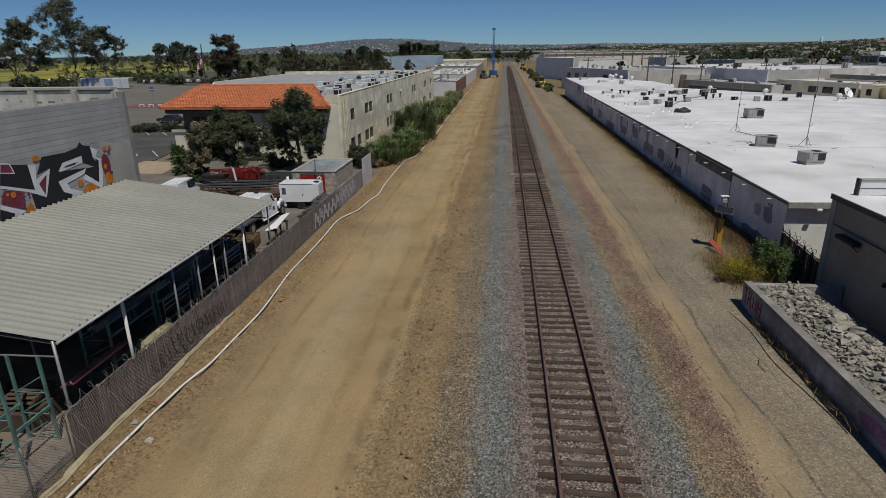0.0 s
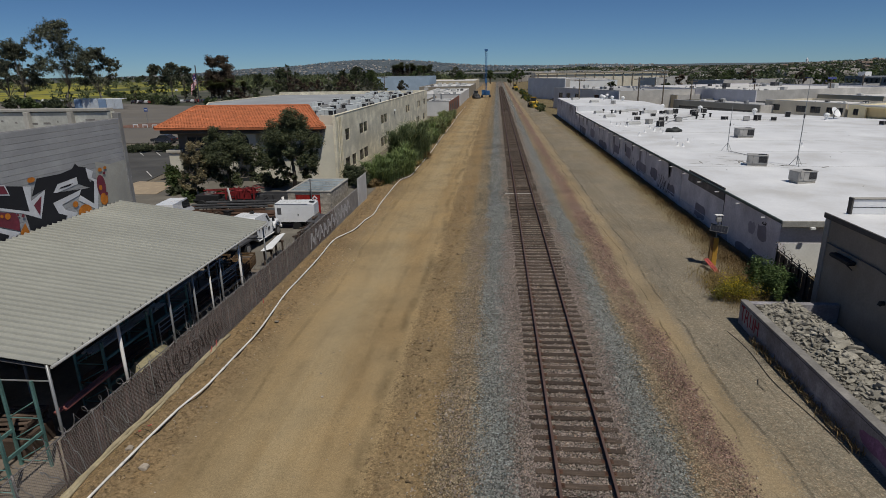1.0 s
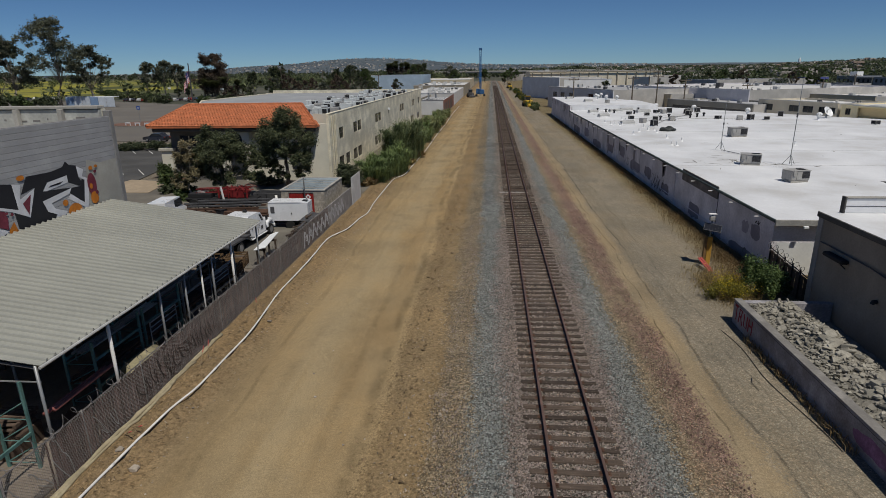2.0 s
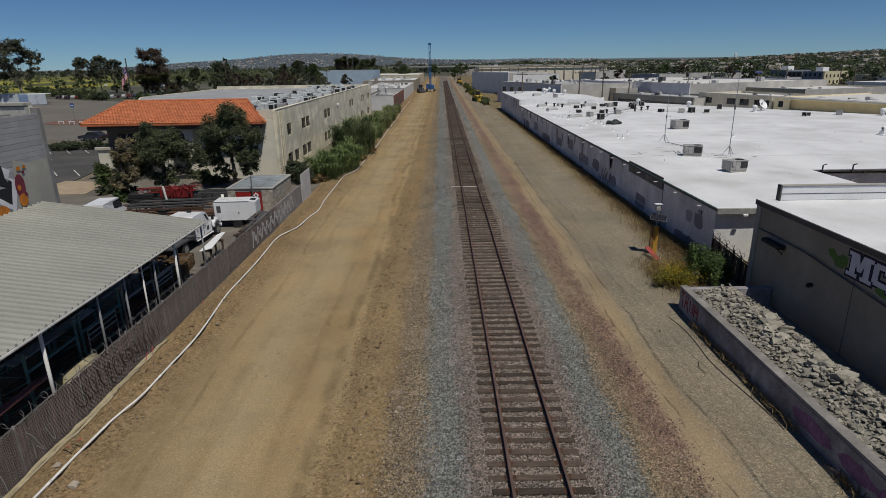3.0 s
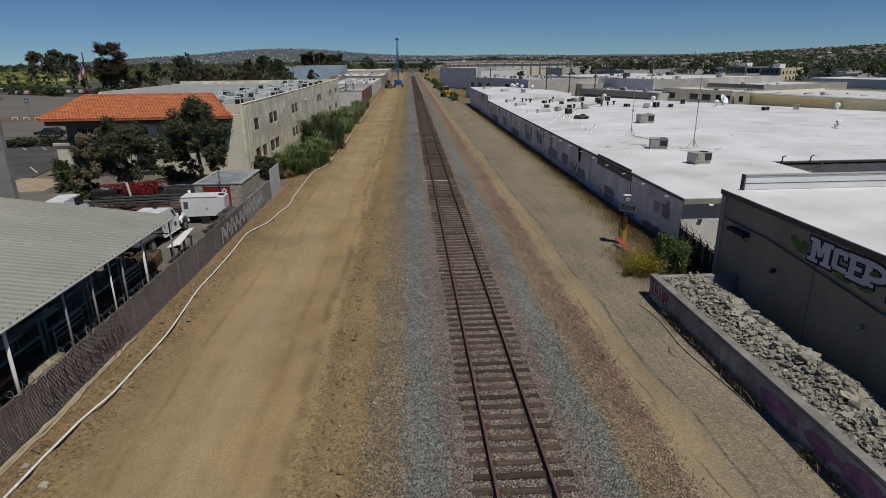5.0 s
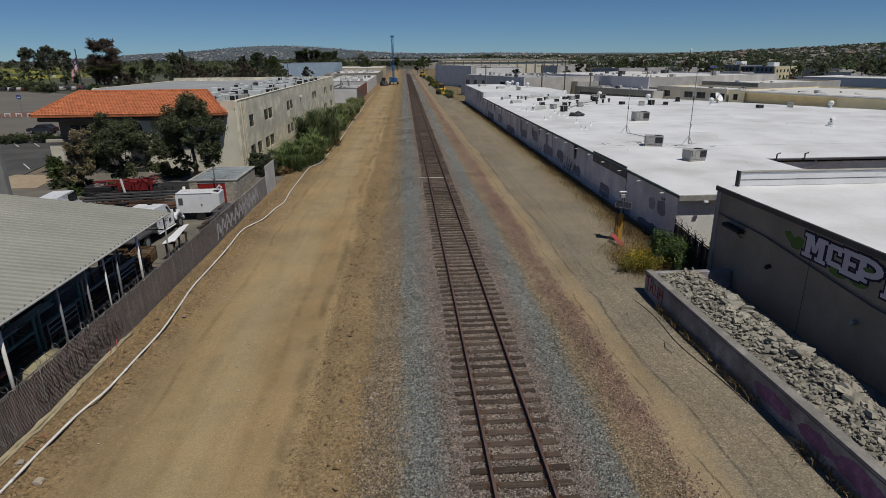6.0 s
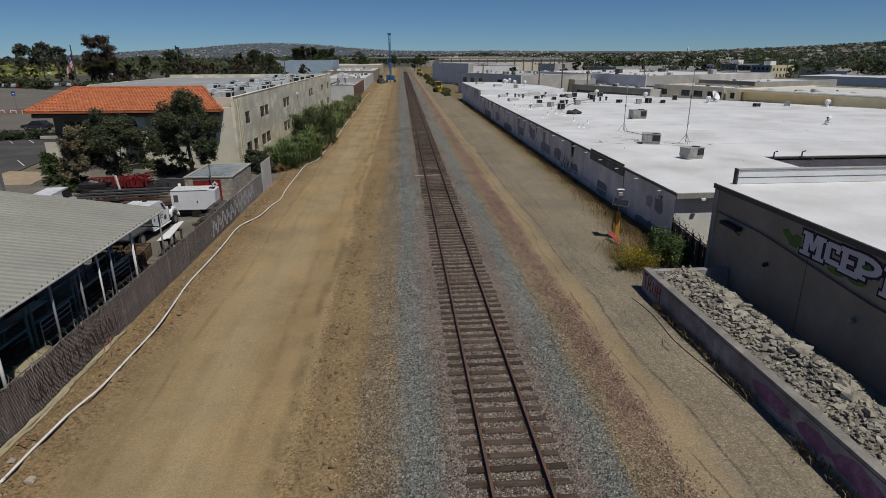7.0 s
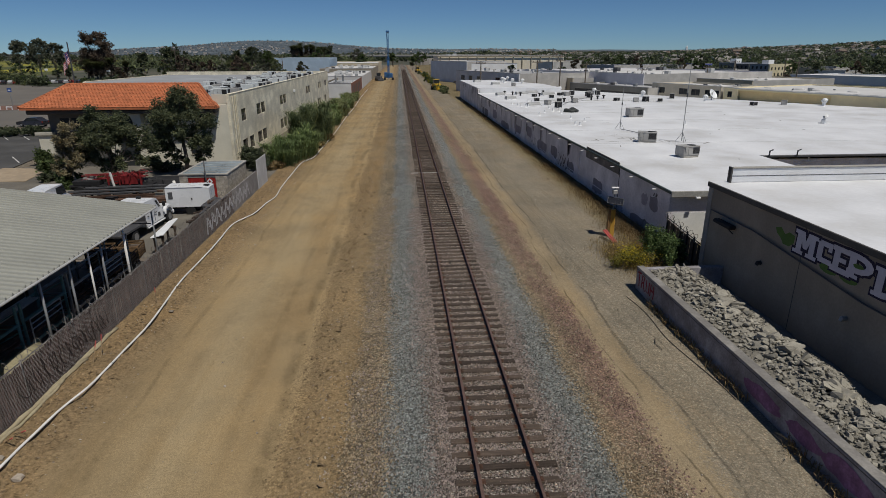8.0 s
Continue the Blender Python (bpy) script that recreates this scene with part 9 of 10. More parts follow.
for k, (x, y, w_, h) in enumerate(((84, 245, 12, 4.2), (104, 262, 16, 3.6), (92, 300, 20, 5.0), (120, 330, 18, 4.6), (118, 232, 14, 3.2), (140, 268, 12, 3.4), (66, 300, 14, 6.4), (140, 340, 22, 4.4), (84, 352, 16, 6.5), (190, 268, 14, 2.8), (204, 300, 18, 3.0), (230, 330, 16, 3.0))):
    t = row_block("low_store", "low flat-roofed store among the trees", x, y, w_, w_ * 0.8, h, (M_HWALL[k % 3]), (M_ROOFP, M_ROOFG)[k % 2], [(1 + 3 * j, 2.6 + 3 * j, 0.4, 2.0) for j in range(int(w_ / 3) - 1)] if h > 3 else ())
    roof_clutter(t, 1, w_ - 1, 1, w_ * 0.7, h - 0.35, 5, 820 + k, 0.7)

# left side
block("blue_warehouse", "light blue metal-clad warehouse beyond the beige building", -69, -40, 330, 370, 8.4, M_LBLUE, M_ROOFP)
t = block("white_front_store", "low white-fronted store with a red brick side", -21.3, -15.2, 157, 176, 3.2, mat("white_front", (0.60, 0.60, 0.59), 0.8, 0, 0.1, 0.5, 6), M_ROOFG)
part("brick_side", Geo().box(-15.2, -15.1, 157.3, 200, -0.6, 3.15), M_BRICKR, t, "red brick side wall")
roof_clutter(t, -20.8, -15.8, 158, 175, 2.85, 14, 843, 0.5)
for k in range(5):
    part("side_door", Geo().box(-15.1, -15.07, 160 + 7 * k, 163.2 + 7 * k, -0.5, 2.3), M_DARKW, t)
t = block("white_roof_row", "row of low stores with white roofs", -30, -15.0, 201, 268, 3.4, M_ROOFP, M_ROOFP)
roof_clutter(t, -29, -16, 203, 266, 3.05, 30, 841, 0.8)
t = block("white_roof_row", "further row of low stores with white roofs", -38, -14.6, 272, 345, 4.2, M_BROWNB, M_ROOFP)
roof_clutter(t, -37, -16, 274, 342, 3.85, 22, 842, 0.9)
block("white_roof_row", "low sheds in the middle distance", -48, -23, 160, 235, 3.0, M_BROWNB, M_ROOFG)
block("white_roof_row", "long pale shed beyond the stores", -60, -16, 372, 460, 5.0, M_CREAM, M_ROOFP)
for k in range(12):
    x, y = -20 - 6 * (k % 3) + 1.5 * math.sin(k), 206 + k * 11
    solid("roof_box", Geo().cbox(-0.8, 0.8, -0.8, 0.8, 0, 1.1, 0.05), M_ACL0, "small pale rooftop box on a far store", "rooftop unit", group="far rooftop boxes", loc=pose(x, y if not 268 < y < 274 else 276, 3.05 if y < 270 else 3.85))
for x, y, h in ((-19.5, 161, 2.2), (-18.2, 168, 2.0)):
    solid("vent_stack", Geo().tube([(x, y, 2.8), (x, y, 2.8 + h)], 0.25, 8), M_STEEL, "grey vent stack on a store roof", "vent stack")
# solar-sheet covered stands
t = thing("panel_stand", "long white and blue sheeted roadside stand", "stand", (-156.2, 204, -0.5), 0)
for k in range(6):
    part("sheet", Geo().cbox(k * 3.1, k * 3.1 + 2.9, 0, 0.3, 0.2, 3.6, 0.03), mat("sheet_a", (0.55, 0.60, 0.66), 0.6, 0, 0.15, 0.5, 4) if k % 3 else mat("sheet_b", (0.22, 0.32, 0.48), 0.6, 0, 0.15, 0.5, 4), t)
    part("top_sheet", Geo().cbox(k * 3.1, k * 3.1 + 2.9, 0.3, 3.5, 3.6, 3.8, 0.03), M_WHITE, t)

# overpass across the line
ov = thing("overpass", "concrete road bridge across the railway", "bridge")
part("deck", Geo().cbox(-90, 140, 798, 812, 6.6, 8.2, 0.1), M_CONC, ov)
part("barrier", Geo().cbox(-90, 140, 797.6, 798, 7.6, 9.3, 0.1), M_CONC, ov)
for x in (-42, -20, 16, 40, 70):
    part("pier", Geo().cbox(x - 1, x + 1, 801, 809, -0.6, 6.6, 0.1), M_CONC, ov)

# blue piling rig with its tall mast
M_RIGB = mat("rig_blue", (0.05, 0.15, 0.34), 0.5, 0.1, 0.25, 1, 8)
pr = thing("piling_rig", "tall blue drilling rig standing on the dirt road", "drilling rig", (-7.4, 268, -0.6))
part("track", Geo().cbox(-2.2, -1.3, -2.6, 2.6, 0, 1.0, 0.2), M_BLACK, pr)
part("track", Geo().cbox(1.3, 2.2, -2.6, 2.6, 0, 1.0, 0.2), M_BLACK, pr)
part("body", Geo().cbox(-1.7, 1.7, -1.6, 3.0, 1.0, 2.9, 0.15), M_RIGB, pr)
part("cab", Geo().cbox(-1.9, -0.5, -2.6, -1.0, 1.2, 3.3, 0.15), M_RIGB, pr)
for a in (-0.45, 0.45):
    for b_ in (-0.45, 0.45):
        part("mast_leg", Geo().tube([(a, -2.6 + b_, 0.8), (a * 0.8, -2.6 + b_ * 0.8, 20.0)], 0.085, 5), M_RIGB, pr)
for yy, flip in ((-3.05, 1), (-2.15, -1)):
    part("mast_lattice", Geo().tube([(-0.45 * flip * (-1) ** k, yy, 1.2 + k * 0.85) for k in range(23)], 0.06, 4), M_RIGB, pr)
part("drill_head", Geo().cbox(-0.5, 0.5, -3.6, -2.95, 6.0, 8.0, 0.1), M_RIGB, pr)
part("kelly_bar", Geo().tube([(0, -3.3, 0.3), (0, -3.3, 17.0)], 0.11, 8), M_RIGB, pr)
part("crown", Geo().cbox(-0.7, 0.7, -3.9, -2.0, 19.6, 20.4, 0.1), M_RIGB, pr)
part("stay", Geo().tube([(0, 2.0, 2.9), (0, -2.2, 12.0)], 0.12, 5), M_RIGB, pr)
for x, y, m_, lab, cat in ((-11.5, 258, M_GREYD, "dark tracked digger beside the rig", "digger"), (9.0, 190, M_YELM, "yellow wheeled loader by the track", "loader"), (8.6, 372, M_YELM, "yellow machine far along the line", "loader")):
    t = thing("digger" if cat == "digger" else "wheel_loader", lab, cat, (x, y, -0.56), 15)
    part("body", Geo().cbox(-1.1, 1.1, -1.8, 1.6, 0.7, 2.0, 0.15), m_, t)
    part("cab", Geo().cbox(-0.8, 0.8, -0.4, 1.0, 2.0, 3.1, 0.1), M_GLASS, t)
    part("cab_roof", Geo().cbox(-0.9, 0.9, -0.5, 1.1, 3.1, 3.25, 0.05), m_, t)
    part("arm", Geo().tube([(0, -1.6, 1.7), (0, -2.8, 2.2), (0, -3.6, 0.7)], 0.2, 6), m_, t)
    part("bucket", Geo().cbox(-1.2, 1.2, -4.2, -3.4, 0.1, 0.9, 0.1), m_, t)
    for a in (-1.1, 1.1):
        for b_ in (-1.2, 1.2):
            part("wheel", Geo().tube([(a - 0.25, b_, 0.65), (a + 0.25, b_, 0.65)], 0.65, 14), M_BLACK, t)

# utility poles
def utility_pole(x, y, h, arms=2):
    t = thing("utility_pole", "dark wooden utility pole with crossarms", "utility pole", (x, y, -0.56), group="utility poles")
    part("pole", Geo().tube([(0, 0, 0), (0, 0, h)], [0.2, 0.13], 8), M_BARK, t)
    for k in range(arms):
        a = part("crossarm", Geo().box(-1.3, 1.3, -0.08, 0.08, h - 0.6 - k * 1.0, h - 0.42 - k * 1.0), M_BARK, t)
        for q in (-1.1, -0.4, 0.4, 1.1):
            part("insulator", Geo().tube([(q, 0, h - 0.42 - k), (q, 0, h - 0.2 - k)], 0.06, 6), M_GREYD, a)
    if arms > 1:
        part("transformer", Geo().tube([(0.35, 0, h - 3.0), (0.35, 0, h - 2.0)], 0.26, 10), M_GREYD, t)
    return t


for x, y, h, a in ((17.7, 150, 9.2, 1), (32.0, 150, 9.4, 1), (38.0, 150.5, 10.8, 2), (44.8, 151, 8.7, 1), (59.5, 151, 7.4, 2), (77.4, 152, 7.9, 1), (-48, 240, 10, 1), (-96, 262, 13, 1), (-88, 300, 12, 1), (95, 170, 9, 1), (106, 158, 9, 1), (150, 230, 13, 1), (64, 260, 13, 1)):
    utility_pole(x, y, h, a)

# flag on its pole
fp_ = thing("flag_pole", "tall pole flying a red, white and blue striped flag", "flag", (-127.0, 240, -0.5))
part("pole", Geo().tube([(0, 0, 0), (0, 0, 15.4)], [0.30, 0.20], 8), M_GREYD, fp_)
def flag_grid(u0, u1, v0, v1, dx=0.0):
    us, vs = np.linspace(u0, u1, 12), np.linspace(v0, v1, 3)
    pts = [(-0.15 - 2.5 * u ** 0.8 - 0.35 * math.sin(7 * u + 2 * v), 0.7 * math.sin(9.0 * u + 1.5 * v) + dx, 12.4 - 4.4 * v - 4.6 * u ** 1.1 + 0.2 * math.sin(5 * u)) for v in vs for u in us]
    return Geo().add(pts, [(j * 12 + i, j * 12 + i + 1, (j + 1) * 12 + i + 1, (j + 1) * 12 + i) for j in range(2) for i in range(11)])


M_FR = mat("flag_red", (0.42, 0.03, 0.05), 0.8, 0, 0.1, 1, 8, 0.0)
M_FW = mat("flag_white", (0.72, 0.70, 0.72), 0.8, 0, 0.06, 1, 8, 0.0)
M_FB = mat("flag_blue", (0.04, 0.05, 0.16), 0.8, 0, 0.1, 1, 8, 0.0)
for k in range(13):
    part("stripe", flag_grid(0, 1, k / 13, (k + 1) / 13), M_FR if k % 2 == 0 else M_FW, fp_)
part("canton", flag_grid(0, 0.42, 0, 7 / 13, -0.03), M_FB, fp_)

# parked cars
r = np.random.default_rng(44)
spots = [(-60.9, 98.0, 78), (-54.8, 75.5, 40)] + [(-158.9 + 1.94 * k + r.normal() * 0.3, 244.0 + 0.20 * k + r.normal() * 0.6, 15 + r.uniform(-10, 10)) for k in range(17)] + [(-205 - 7 * k, 262 + 3 * k, 15) for k in range(5)] + [(20 + 5 * k, 228 + 7 * (k % 2), 80) for k in range(4)]
for k, (x, y, a) in enumerate(spots):
    c = (1, 2, 1, 0, 1, 0, 4, 1, 3, 0)[k % 10]
    car((x, y, -0.47), a, PAINTS[c], "%s car parked by the road" % PNAMES[c] if y > 100 else "%s car in the car park" % PNAMES[c])
car((24, 236, -0.5), 75, PAINTS[4], "red lorry cab beside the grey warehouse", "van", "")


# ---- trees in the distance ----
def gum(loc, h, seed, n=2600, leaf=0.6, wide=0.28, m_=None, lab="tall open-crowned gum tree with pale limbs", bark=None, count=18):
    """An airy crown: many small flattened clumps at the ends of rising limbs."""
    r = np.random.default_rng(seed)
    blobs = []
    for k in range(count):
        f = (k + 0.5) / count
        z = h * (0.38 + 0.57 * f ** 0.8)
        reach = wide * h * (1.0 - 0.75 * max(0.0, f - 0.35) / 0.65)
        a = k * 2.4 + r.normal() * 0.5
        d = reach * r.uniform(0.25, 1.0)
        s = h * r.uniform(0.055, 0.105)
        blobs.append((d * math.cos(a), d * math.sin(a), z, s * 1.35, s * 1.35, s * 0.7))
    return tree("tree", lab, loc, blobs, n, leaf, 0.014 * h + 0.1, m_ or L_EUC, bark or M_BARKP, seed, "distant trees", 0.25, 0.28)


gum((-158, 204, -0.5), 31.5, 201, 15000, 0.38, 0.40, count=38)
gum((-172, 200, -0.5), 24.0, 202, 13000, 0.40, 0.38, count=24)
gum((-148, 208, -0.5), 22.0, 203, 12000, 0.38, 0.42, count=24)
gum((-183, 206, -0.5), 18.0, 204, 9000, 0.4, 0.4, count=20)
for k, (x, y, h, m_, lab) in enumerate(((-181, 300, 17.5, L_EUC, "dark gum tree with pale limbs"), (-174, 304, 18.5, L_EUC, "dark gum tree with pale limbs"), (-165, 300, 16.5, L_EUC, "dark flat-topped tree by the road"), (-137, 330, 12.0, L_DARK, "dark green tree beside the road"), (-126, 345, 10, L_GREEN, "small green tree beside the road"))):
    gum((x, y, -0.5), h, 210 + k, 7500, 0.42, 0.36, m_, lab, count=20)
# broad bushy crowns beside the road
tree("tree", "broad bushy brown-tinged tree beside the road", (-145.5, 300, -0.5),
     [(0, 0, 18.2, 4.4, 4.4, 3.0), (-3.8, 0, 16.2, 4.2, 4.0, 3.4), (4.2, 0, 15.4, 4.2, 4.0, 3.4), (-5.4, 0, 11.5, 4.0, 4.0, 3.8), (5.0, 0, 10.5, 4.6, 4.0, 4.0), (0, -2, 12.5, 5.0, 4.0, 4.6), (-3.0, 0, 7.0, 4.4, 4.0, 3.6), (3.4, 0, 6.4, 4.4, 4.0, 3.6), (-8.0, 0, 7.5, 2.6, 2.6, 3.0)],
     26000, 0.40, 0.5, L_BROWN, M_BARK, 216, "distant trees", 0.2, 0.2, 7)
tree("tree", "single dark rounded tree with a full crown", (-110.5, 300, -0.5),
     [(0, 0, 13.0, 3.6, 3.4, 2.4), (-2.6, 0, 11.2, 3.2, 3.0, 2.6), (2.6, 0, 11.0, 3.2, 3.0, 2.6), (0, -1, 9.0, 4.0, 3.4, 2.6), (-2.6, 0, 7.0, 2.6, 2.6, 2.0), (2.8, 0, 7.0, 2.6, 2.6, 2.0)],
     14000, 0.38, 0.4, L_DARK, M_BARK, 217, "distant trees", 0.2, 0.25, 7)
r = np.random.default_rng(300)
for k in range(22):
    bush("roadside_hedge", "dark leafy hedge behind the parked cars", (-131 - 4.2 * k + r.normal(), 228 + 4.4 * k + r.normal() * 3, -0.5), 3.2, 3.4, 900, 0.42, (L_DARK, L_GREEN, L_OLIVE)[k % 3], 1500 + k, "hedge", "roadside hedge")
for k in range(26):
    x = -108 + 100 * r.random() ** 1.1
    y = 380 + 120 * r.random()
    if x > -22:
        y += 120
    gum((x, y, -0.5), r.uniform(10, 16), 320 + k, 2200, 0.8, 0.4, (L_DARK, L_GREEN, L_EUC)[k % 3], "dark leafy tree in a far grove", M_BARK, 14)
for k in range(14):
    gum((-128 - 5.2 * k + r.normal() * 4, 258 + (k % 4) * 26 + r.normal() * 8, -0.5), r.uniform(4, 8), 1360 + k, 900, 0.5, 0.42, L_GREEN if k % 2 else L_DARK, "small green street tree", M_BARK, 6)
for k in range(9):
    bush("hedge", "clipped dark green hedge along the car park", (-46.5 - 2.6 * k, 88.0 - 0.35 * k, -0.5), 1.9, 1.35, 3200, 0.15, L_DARK, 380 + k, "hedge", "car park hedge")
for k in range(7):
    bush("roadside_shrub", "dense green roadside shrub", (-205 + 9 * k, 190 + r.normal() * 5, -0.5), 5.0, 5.5, 1300, 0.6, (L_DARK, L_GREEN)[k % 2], 395 + k, "bush", "roadside shrubs")
for k in range(16):
    bush("verge_shrub", "green and yellow shrubs beside the line", (9.3 + r.normal() * 0.8, 170 + 11 * k, -0.5), 1.7, 2.0, 420, 0.35, (L_OLIVE, L_GREEN, L_YELG)[k % 3], 405 + k, "bush", "verge shrubs")
for k in range(5):
    gum((6 + 4 * k, 420 + 45 * k, -0.5), 9 + 2 * (k % 3), 430 + k, 900, 0.9, 0.3, L_GREEN, "green tree beside the line", M_BARK, 7)


def palm(loc, h, seed):
    r = np.random.default_rng(seed)
    t = thing("palm_tree", "tall fan palm with a shaggy head", "palm tree", loc, group="palms")
    part("trunk", Geo().tube([(0, 0, 0), (r.normal() * 0.2, 0, h * 0.5), (r.normal() * 0.3, 0, h)], [0.4, 0.3, 0.26], 7), M_BARK, t)
    n = 260
    b = np.zeros((n, 3))
    b[:, 2] = h - r.random(n) * 1.6
    b[:, :2] = r.normal(size=(n, 2)) * 0.35
    part("fronds", blade_mesh("fronds", b, 2.3, 0.36, 1.0, L_PALM, r, 0.9), None, t)
    b2 = b.copy()
    b2[:, 2] -= 1.8
    part("dead_skirt", leaf_mesh("skirt", b2 + r.normal(size=(n, 3)) * (0.5, 0.5, 0.7), 0.7, L_BROWN, r), None, t)


for k in range(13):
    palm((-74 + 1.75 * k + r.normal() * 0.5, 418 + r.normal() * 8, -0.5), 14.5 + r.normal() * 1.3, 440 + k)
for k in range(6):
    palm((-133 - 3.2 * k, 292 + r.normal() * 3, -0.5), 6.5 + r.normal() * 0.8, 460 + k)

# far woods in one mass, and shrubs over the hills
def woods(name, label, pts, size, leaf, per, m_, seed):
    r = np.random.default_rng(seed)
    out = []
    for x, y in pts:
        z = float(ground_z(x, y))
        s = size * r.uniform(0.6, 1.35)
        d = r.normal(size=(per, 3))
        d /= np.linalg.norm(d, axis=1)[:, None]
        q = d * r.uniform(0.55, 1.05, (per, 1)) * (s * 0.55, s * 0.55, s * 0.5)
        q[:, 2] += s * 0.5
        out.append(q + (x, y, z))
    me = leaf_mesh(name, np.concatenate(out), leaf, m_, r, 0.8, 1.2)
    return tagged(new(name, me), label, "woods", kind="stuff")


def spread(az0, az1, r0, r1, n, seed, power=1.0):
    r = np.random.default_rng(seed)
    a = np.radians(r.uniform(az0, az1, n))
    d = r0 + (r1 - r0) * r.random(n) ** power
    return list(zip(d * np.sin(a), d * np.cos(a)))


woods("far_woods", "dark woods across the right-hand hillside", spread(3, 47, 420, 2100, 6400, 501, 0.85), 6.0, 1.5, 34, L_DARK, 502)
woods("far_woods", "greener trees between the hillside houses", spread(5, 47, 380, 1500, 700, 503, 1.0), 6, 1.5, 50, L_GREEN, 504)
woods("far_woods", "dark woods beyond the road bridge", spread(-14, 9, 860, 2400, 520, 505, 1.4), 10, 2.6, 50, L_DARK, 506)
woods("far_woods", "thin dark tree line beyond the yellow field", spread(-50, -14, 1150, 2300, 420, 507, 1.2), 9, 2.6, 50, L_DARK, 508)
woods("far_woods", "woods behind the grove beyond the road", spread(-26, -3, 470, 760, 210, 509, 1.0), 8.5, 1.1, 110, L_OLIVE, 510)
# blue-grey leaf tone that carries the haze of the ridge
L_RIDGE = leaf_material("leaf_ridge_haze", (0.11, 0.135, 0.15), 0.2)
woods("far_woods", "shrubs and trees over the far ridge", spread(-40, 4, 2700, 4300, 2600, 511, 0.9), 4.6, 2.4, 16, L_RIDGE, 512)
woods("field_shrubs", "low shrubs dotted over the yellow field", spread(-46, -22, 330, 1100, 150, 513, 0.9), 5, 1.2, 50, L_OLIVE, 514)

woods("street_trees", "dark street trees among the low flat roofs", spread(13, 44, 300, 440, 48, 515, 0.9), 5.0, 0.7, 150, L_DARK, 516)

# ---- houses on the slopes ----
M_HW = [mat("house_wall_%s" % n, c, 0.85, 0, 0.12, 0.2, 3, 0.0) for n, c in (("white", (0.62, 0.60, 0.56)), ("cream", (0.52, 0.45, 0.34)), ("grey", (0.34, 0.34, 0.35)), ("pink", (0.46, 0.32, 0.26)))]
M_HR = [mat("house_roof_%s" % n, c, 0.9, 0, 0.2, 0.2, 3, 0.0) for n, c in (("brown", (0.17, 0.13, 0.105)), ("grey", (0.22, 0.22, 0.22)), ("red", (0.20, 0.14, 0.115)), ("pale", (0.46, 0.44, 0.40)))]
HN, RN = ("white", "cream", "grey", "pinkish"), ("brown", "grey", "red", "pale")


def house(kind):
    """A gabled house, 12 by 9 m: walls, roof, door and windows."""
    w, q = kind % 4, (kind // 4) % 4
    t = thing("house", "small %s house with a %s roof on the hillside" % (HN[w], RN[q]), "house", (0, 0, -400), group="hillside houses")
    h = 3.2 if kind % 3 else 5.6
    part("wall", Geo().box(-6, 6, -4.5, 4.5, -3, h).add([(-6, -4.5, h), (-6, 4.5, h), (-6, 0, h + 2.2), (6, -4.5, h), (6, 4.5, h), (6, 0, h + 2.2)], [(0, 2, 1), (3, 4, 5)]), M_HW[w], t)
    part("roof", Geo().add([(-6.6, -5.1, h - 0.2), (6.6, -5.1, h - 0.2), (6.6, 0, h + 2.4), (-6.6, 0, h + 2.4), (-6.6, 5.1, h - 0.2), (6.6, 5.1, h - 0.2), (-6.6, -5.1, h - 0.45), (6.6, -5.1, h - 0.45), (6.6, 0, h + 2.15), (-6.6, 0, h + 2.15), (-6.6, 5.1, h - 0.45), (6.6, 5.1, h - 0.45)],
                           [(0, 1, 2, 3), (3, 2, 5, 4), (0, 6, 7, 1), (6, 9, 8, 7), (9, 10, 11, 8), (4, 5, 11, 10), (0, 3, 9, 6), (3, 4, 10, 9), (1, 7, 8, 2), (2, 8, 11, 5)]), M_HR[q], t)
    for x in (-3.6, 0.2, 3.6):
        part("window", Geo().box(x - 0.8, x + 0.8, -4.56, -4.502, 1.0, 2.3), M_GLASS, t)
        if h > 5:
            part("window", Geo().box(x - 0.8, x + 0.8, -4.56, -4.502, 3.6, 4.9), M_GLASS, t)
    part("side_window", Geo().box(-6.06, -6.002, -1.2, 1.0, 1.0, 2.3), M_GLASS, t)
    return t


kinds = [house(k) for k in (0, 5, 10, 15, 4, 9, 3, 12, 13)]
spots = spread(5, 47, 760, 1900, 296, 601, 0.85)
r = np.random.default_rng(602)
for k, (x, y) in enumerate(spots):
    z = float(ground_z(x, y)) + 2.0
    m = pose(x, y, z, 0, 0, r.choice([0, 90, 180]) + r.normal() * 18) @ Matrix.Scale(float(r.uniform(0.55, 0.85)), 4)
    if k < len(kinds):
        kinds[k].matrix_world = m
    else:
        copy_thing(kinds[k % len(kinds)], m)
# the far town, too small to tell apart
g = Geo()
for x, y in spread(-34, 14, 2600, 4300, 760, 603, 0.9) + spread(2, 47, 480, 2600, 2000, 604, 0.75):
    z = float(ground_z(x, y))
    s, h = r.uniform(2.5, 6.0), r.uniform(3.0, 6.5)
    g.box(x - s, x + s, y - s * 0.6, y + s * 0.6, z - 2, z + h)
solid("far_town", g, mat("far_town_walls", (0.44, 0.40, 0.355), 0.9, 0, 0.2, 0.02, 1, 0.0, island=0.5), "distant town of pale houses on the hills", "houses", "stuff")
ch = thing("church_tower", "distant white church tower on the skyline", "tower", (724, 1500, float(ground_z(724, 1500)) + 3))
ch.scale = (0.42, 0.42, 0.42)
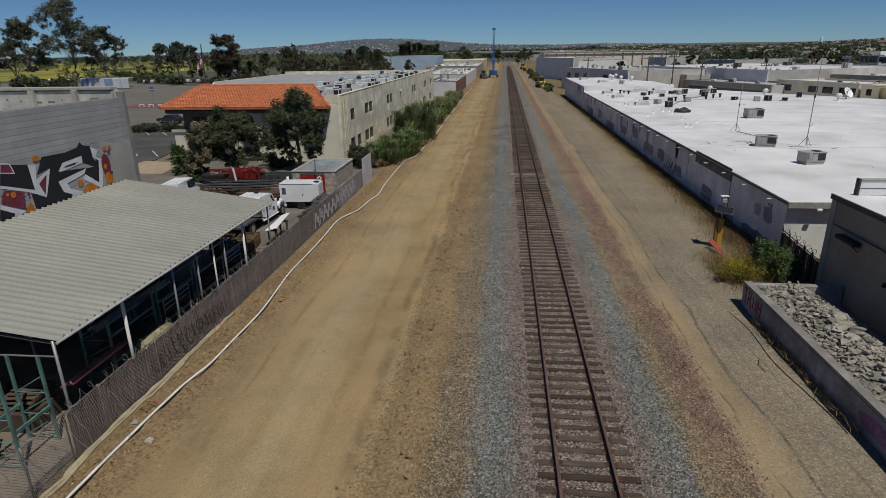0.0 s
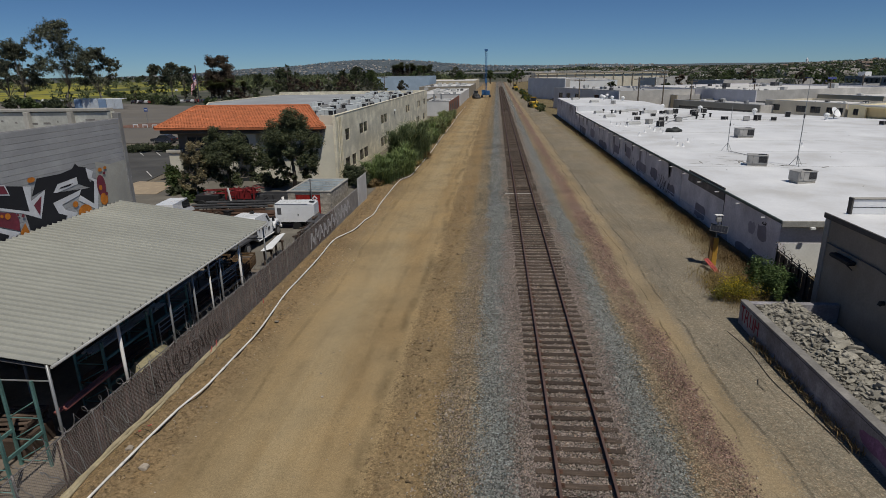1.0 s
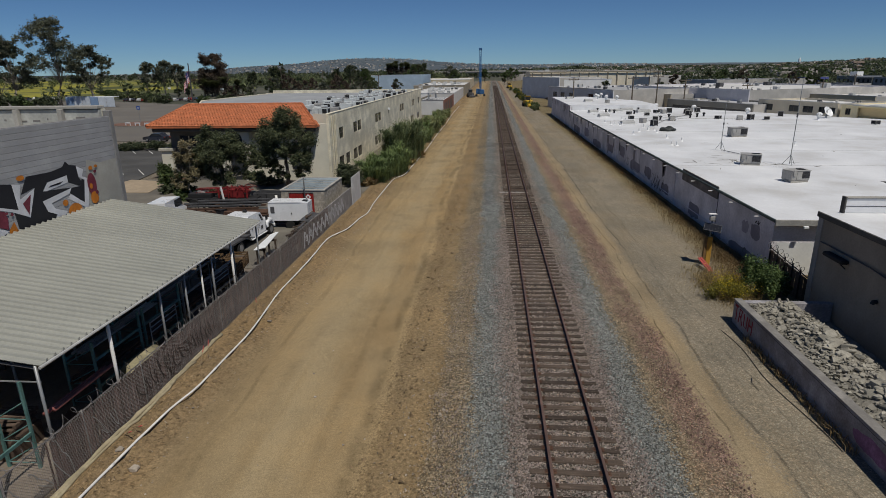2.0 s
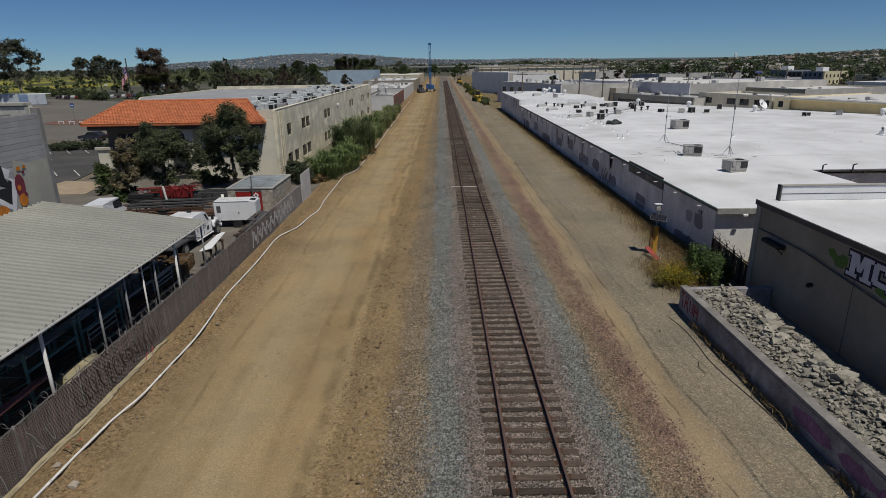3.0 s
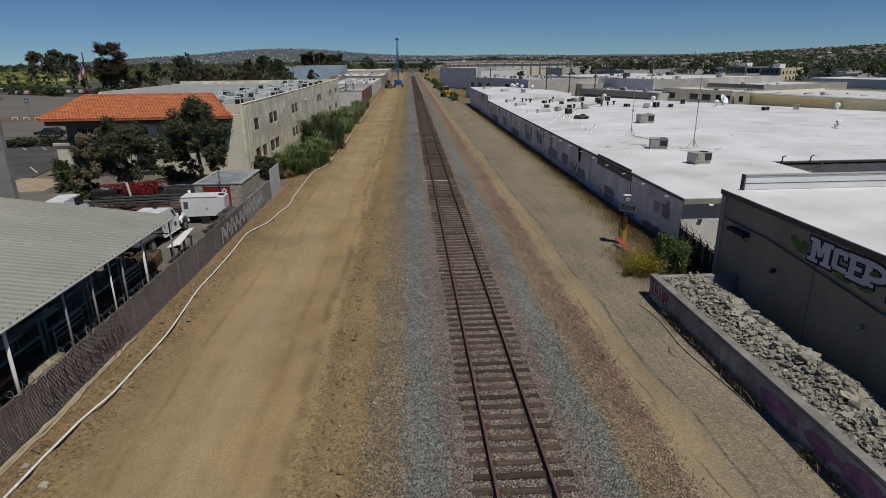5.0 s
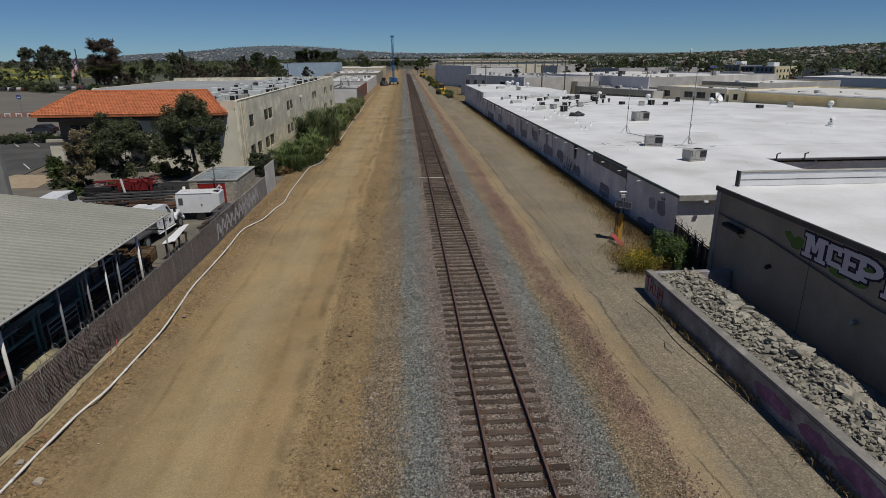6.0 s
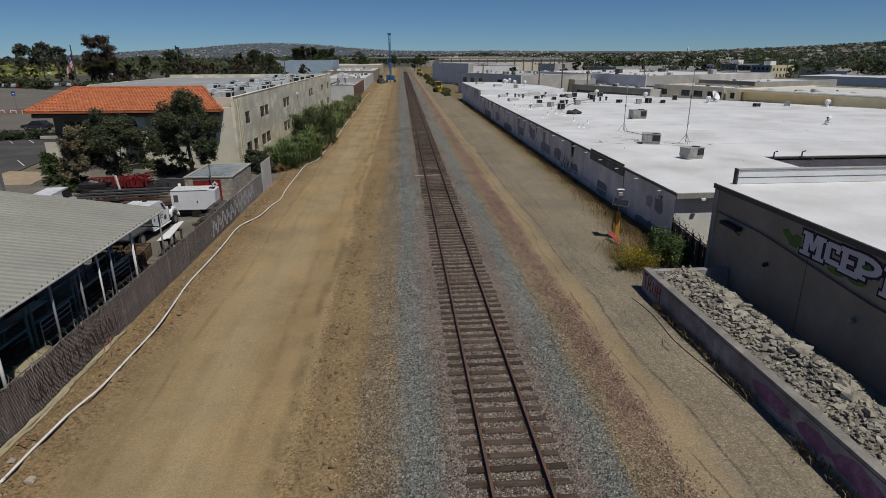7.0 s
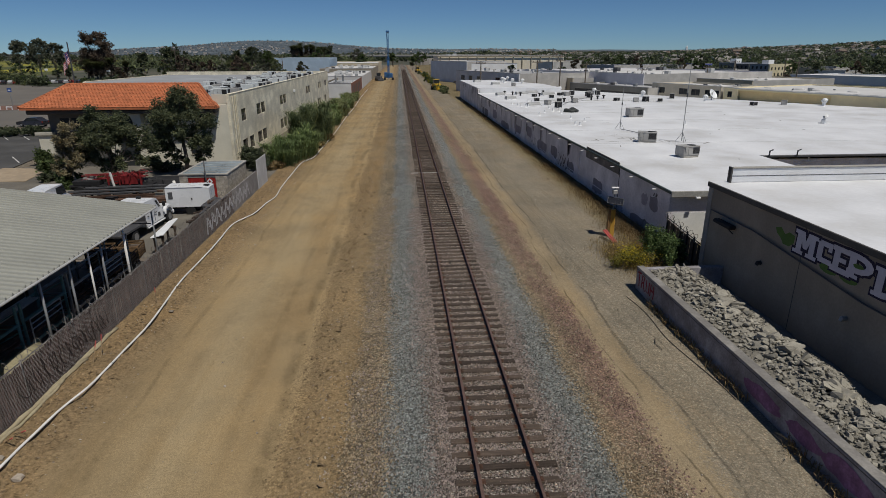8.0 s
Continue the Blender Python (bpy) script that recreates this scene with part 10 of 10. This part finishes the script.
part("tower", Geo().cbox(-5, 5, -5, 5, -2, 24, 0.3), M_WHITE, ch)
part("spire", Geo().tube([(0, 0, 24), (0, 0, 34)], [4, 0.3], 8), M_WHITE, ch)

# single dark trees between the right-hand buildings
for k, (x, y, h, w_) in enumerate(((102, 300, 10.5, 0.34), (108, 306, 9.0, 0.4), (114, 300, 9.5, 0.36), (119, 304, 10.5, 0.34), (98, 286, 4.5, 0.55), (104, 284, 4.0, 0.6), (127, 198, 3.6, 0.7), (131, 200, 3.8, 0.7), (135, 204, 3.2, 0.7), (141, 284, 7.5, 0.45), (147, 290, 6.5, 0.5), (70, 246, 9.0, 0.4), (62, 238, 6.0, 0.45), (175, 262, 6.5, 0.5), (183, 258, 7.0, 0.5), (196, 250, 7.5, 0.5), (206, 246, 7.0, 0.5), (158, 330, 11, 0.4), (170, 335, 10, 0.4), (150, 320, 9, 0.4), (215, 262, 8, 0.5), (128, 350, 10, 0.4), (40, 228, 7.0, 0.4))):
    gum((x, y, -0.6), h, 900 + k, 1700, 0.5, w_, (L_DARK, L_GREEN, L_DARK, L_BROWN, L_YELG)[4 if k in (4, 5) else k % 4], "dark rounded tree between low buildings", M_BARK, 12)

# dense belt of dark trees behind the office and the road
r = np.random.default_rng(707)
for k in range(46):
    f = k / 45
    x, y = -50 - 58 * f + r.normal() * 5, 200 + 70 * abs(math.sin(k * 1.9)) + 25 * f + r.normal() * 6
    if x > -56:
        y += 60
    if k % 4 == 1:
        continue
    gum((x, y, -0.5), r.uniform(5.0, 10.5), 1700 + k, 2600, 0.38, 0.42, (L_OLIVE, L_GREEN, L_BROWN, L_EUC)[k % 4], ("dark leafy tree in the belt behind the office", "green leafy tree in the belt behind the office", "brownish tree in the belt behind the office", "grey-green gum in the belt behind the office")[k % 4], M_BARK, 16)
for k in range(26):
    bush("belt_shrub", "dense shrub under the tree belt", (-50 - 2.4 * k + r.normal() * 2, 196 + 1.1 * k + r.normal() * 4, -0.5), 3.6, 3.6, 1100, 0.36, (L_DARK, L_GREEN, L_BROWN)[k % 3], 1800 + k, "bush", "belt shrubs")


# ---- wooden ties and plates, laid last ----
r = np.random.default_rng(5)
tie_shapes = []
for k in range(6):
    w = 0.205 + 0.012 * (k % 3)
    tie_shapes.append(Geo().cbox(-1.35, 1.35, -w / 2, w / 2, -0.16, 0, 0.014).mesh("tie", M_TIE))
y, k, plates, rest = 4.907, 0, Geo(), Geo()
while y < 420:
    yy, skew, dx = y + r.normal() * 0.025, r.normal() * 0.6, r.normal() * 0.03
    if k < 290:
        o = part("tie", tie_shapes[k % 6], None, track)
        o.matrix_basis = pose(dx, yy, r.normal() * 0.006, 0, 0, skew)
    else:
        rest.box(-1.35 + dx, 1.35 + dx, yy - 0.115, yy + 0.115, -0.16, 0.0)
    if y < 75:
        for s in (-0.7525, 0.7525):
            plates.box(s - 0.17, s + 0.17, yy - 0.09, yy + 0.09, 0.0, 0.012)
            for q in (-0.11, 0.11):
                plates.box(s + q - 0.02, s + q + 0.02, yy - 0.05, yy - 0.015, 0.012, 0.04)
    y += 0.5533
    k += 1
# the line goes on behind the start of the walk
for k in range(1, 60):
    yy, dx = 4.907 - 0.5533 * k + r.normal() * 0.025, r.normal() * 0.03
    rest.cbox(-1.35 + dx, 1.35 + dx, yy - 0.108, yy + 0.108, -0.16, 0.0, 0.014)
    for s in (-0.7525, 0.7525):
        plates.box(s - 0.17, s + 0.17, yy - 0.09, yy + 0.09, 0.0, 0.012)
M_TIEJ = mat("weathered_tie_far", (0.105, 0.078, 0.06), 0.9, 0, 0.5, 3, 30, 0.3, island=0.35)
part("far_ties", rest, M_TIEJ, track, kind="stuff")
part("tie_plates", plates, M_PLATE, track, "rusty tie plates and spikes", kind="stuff")
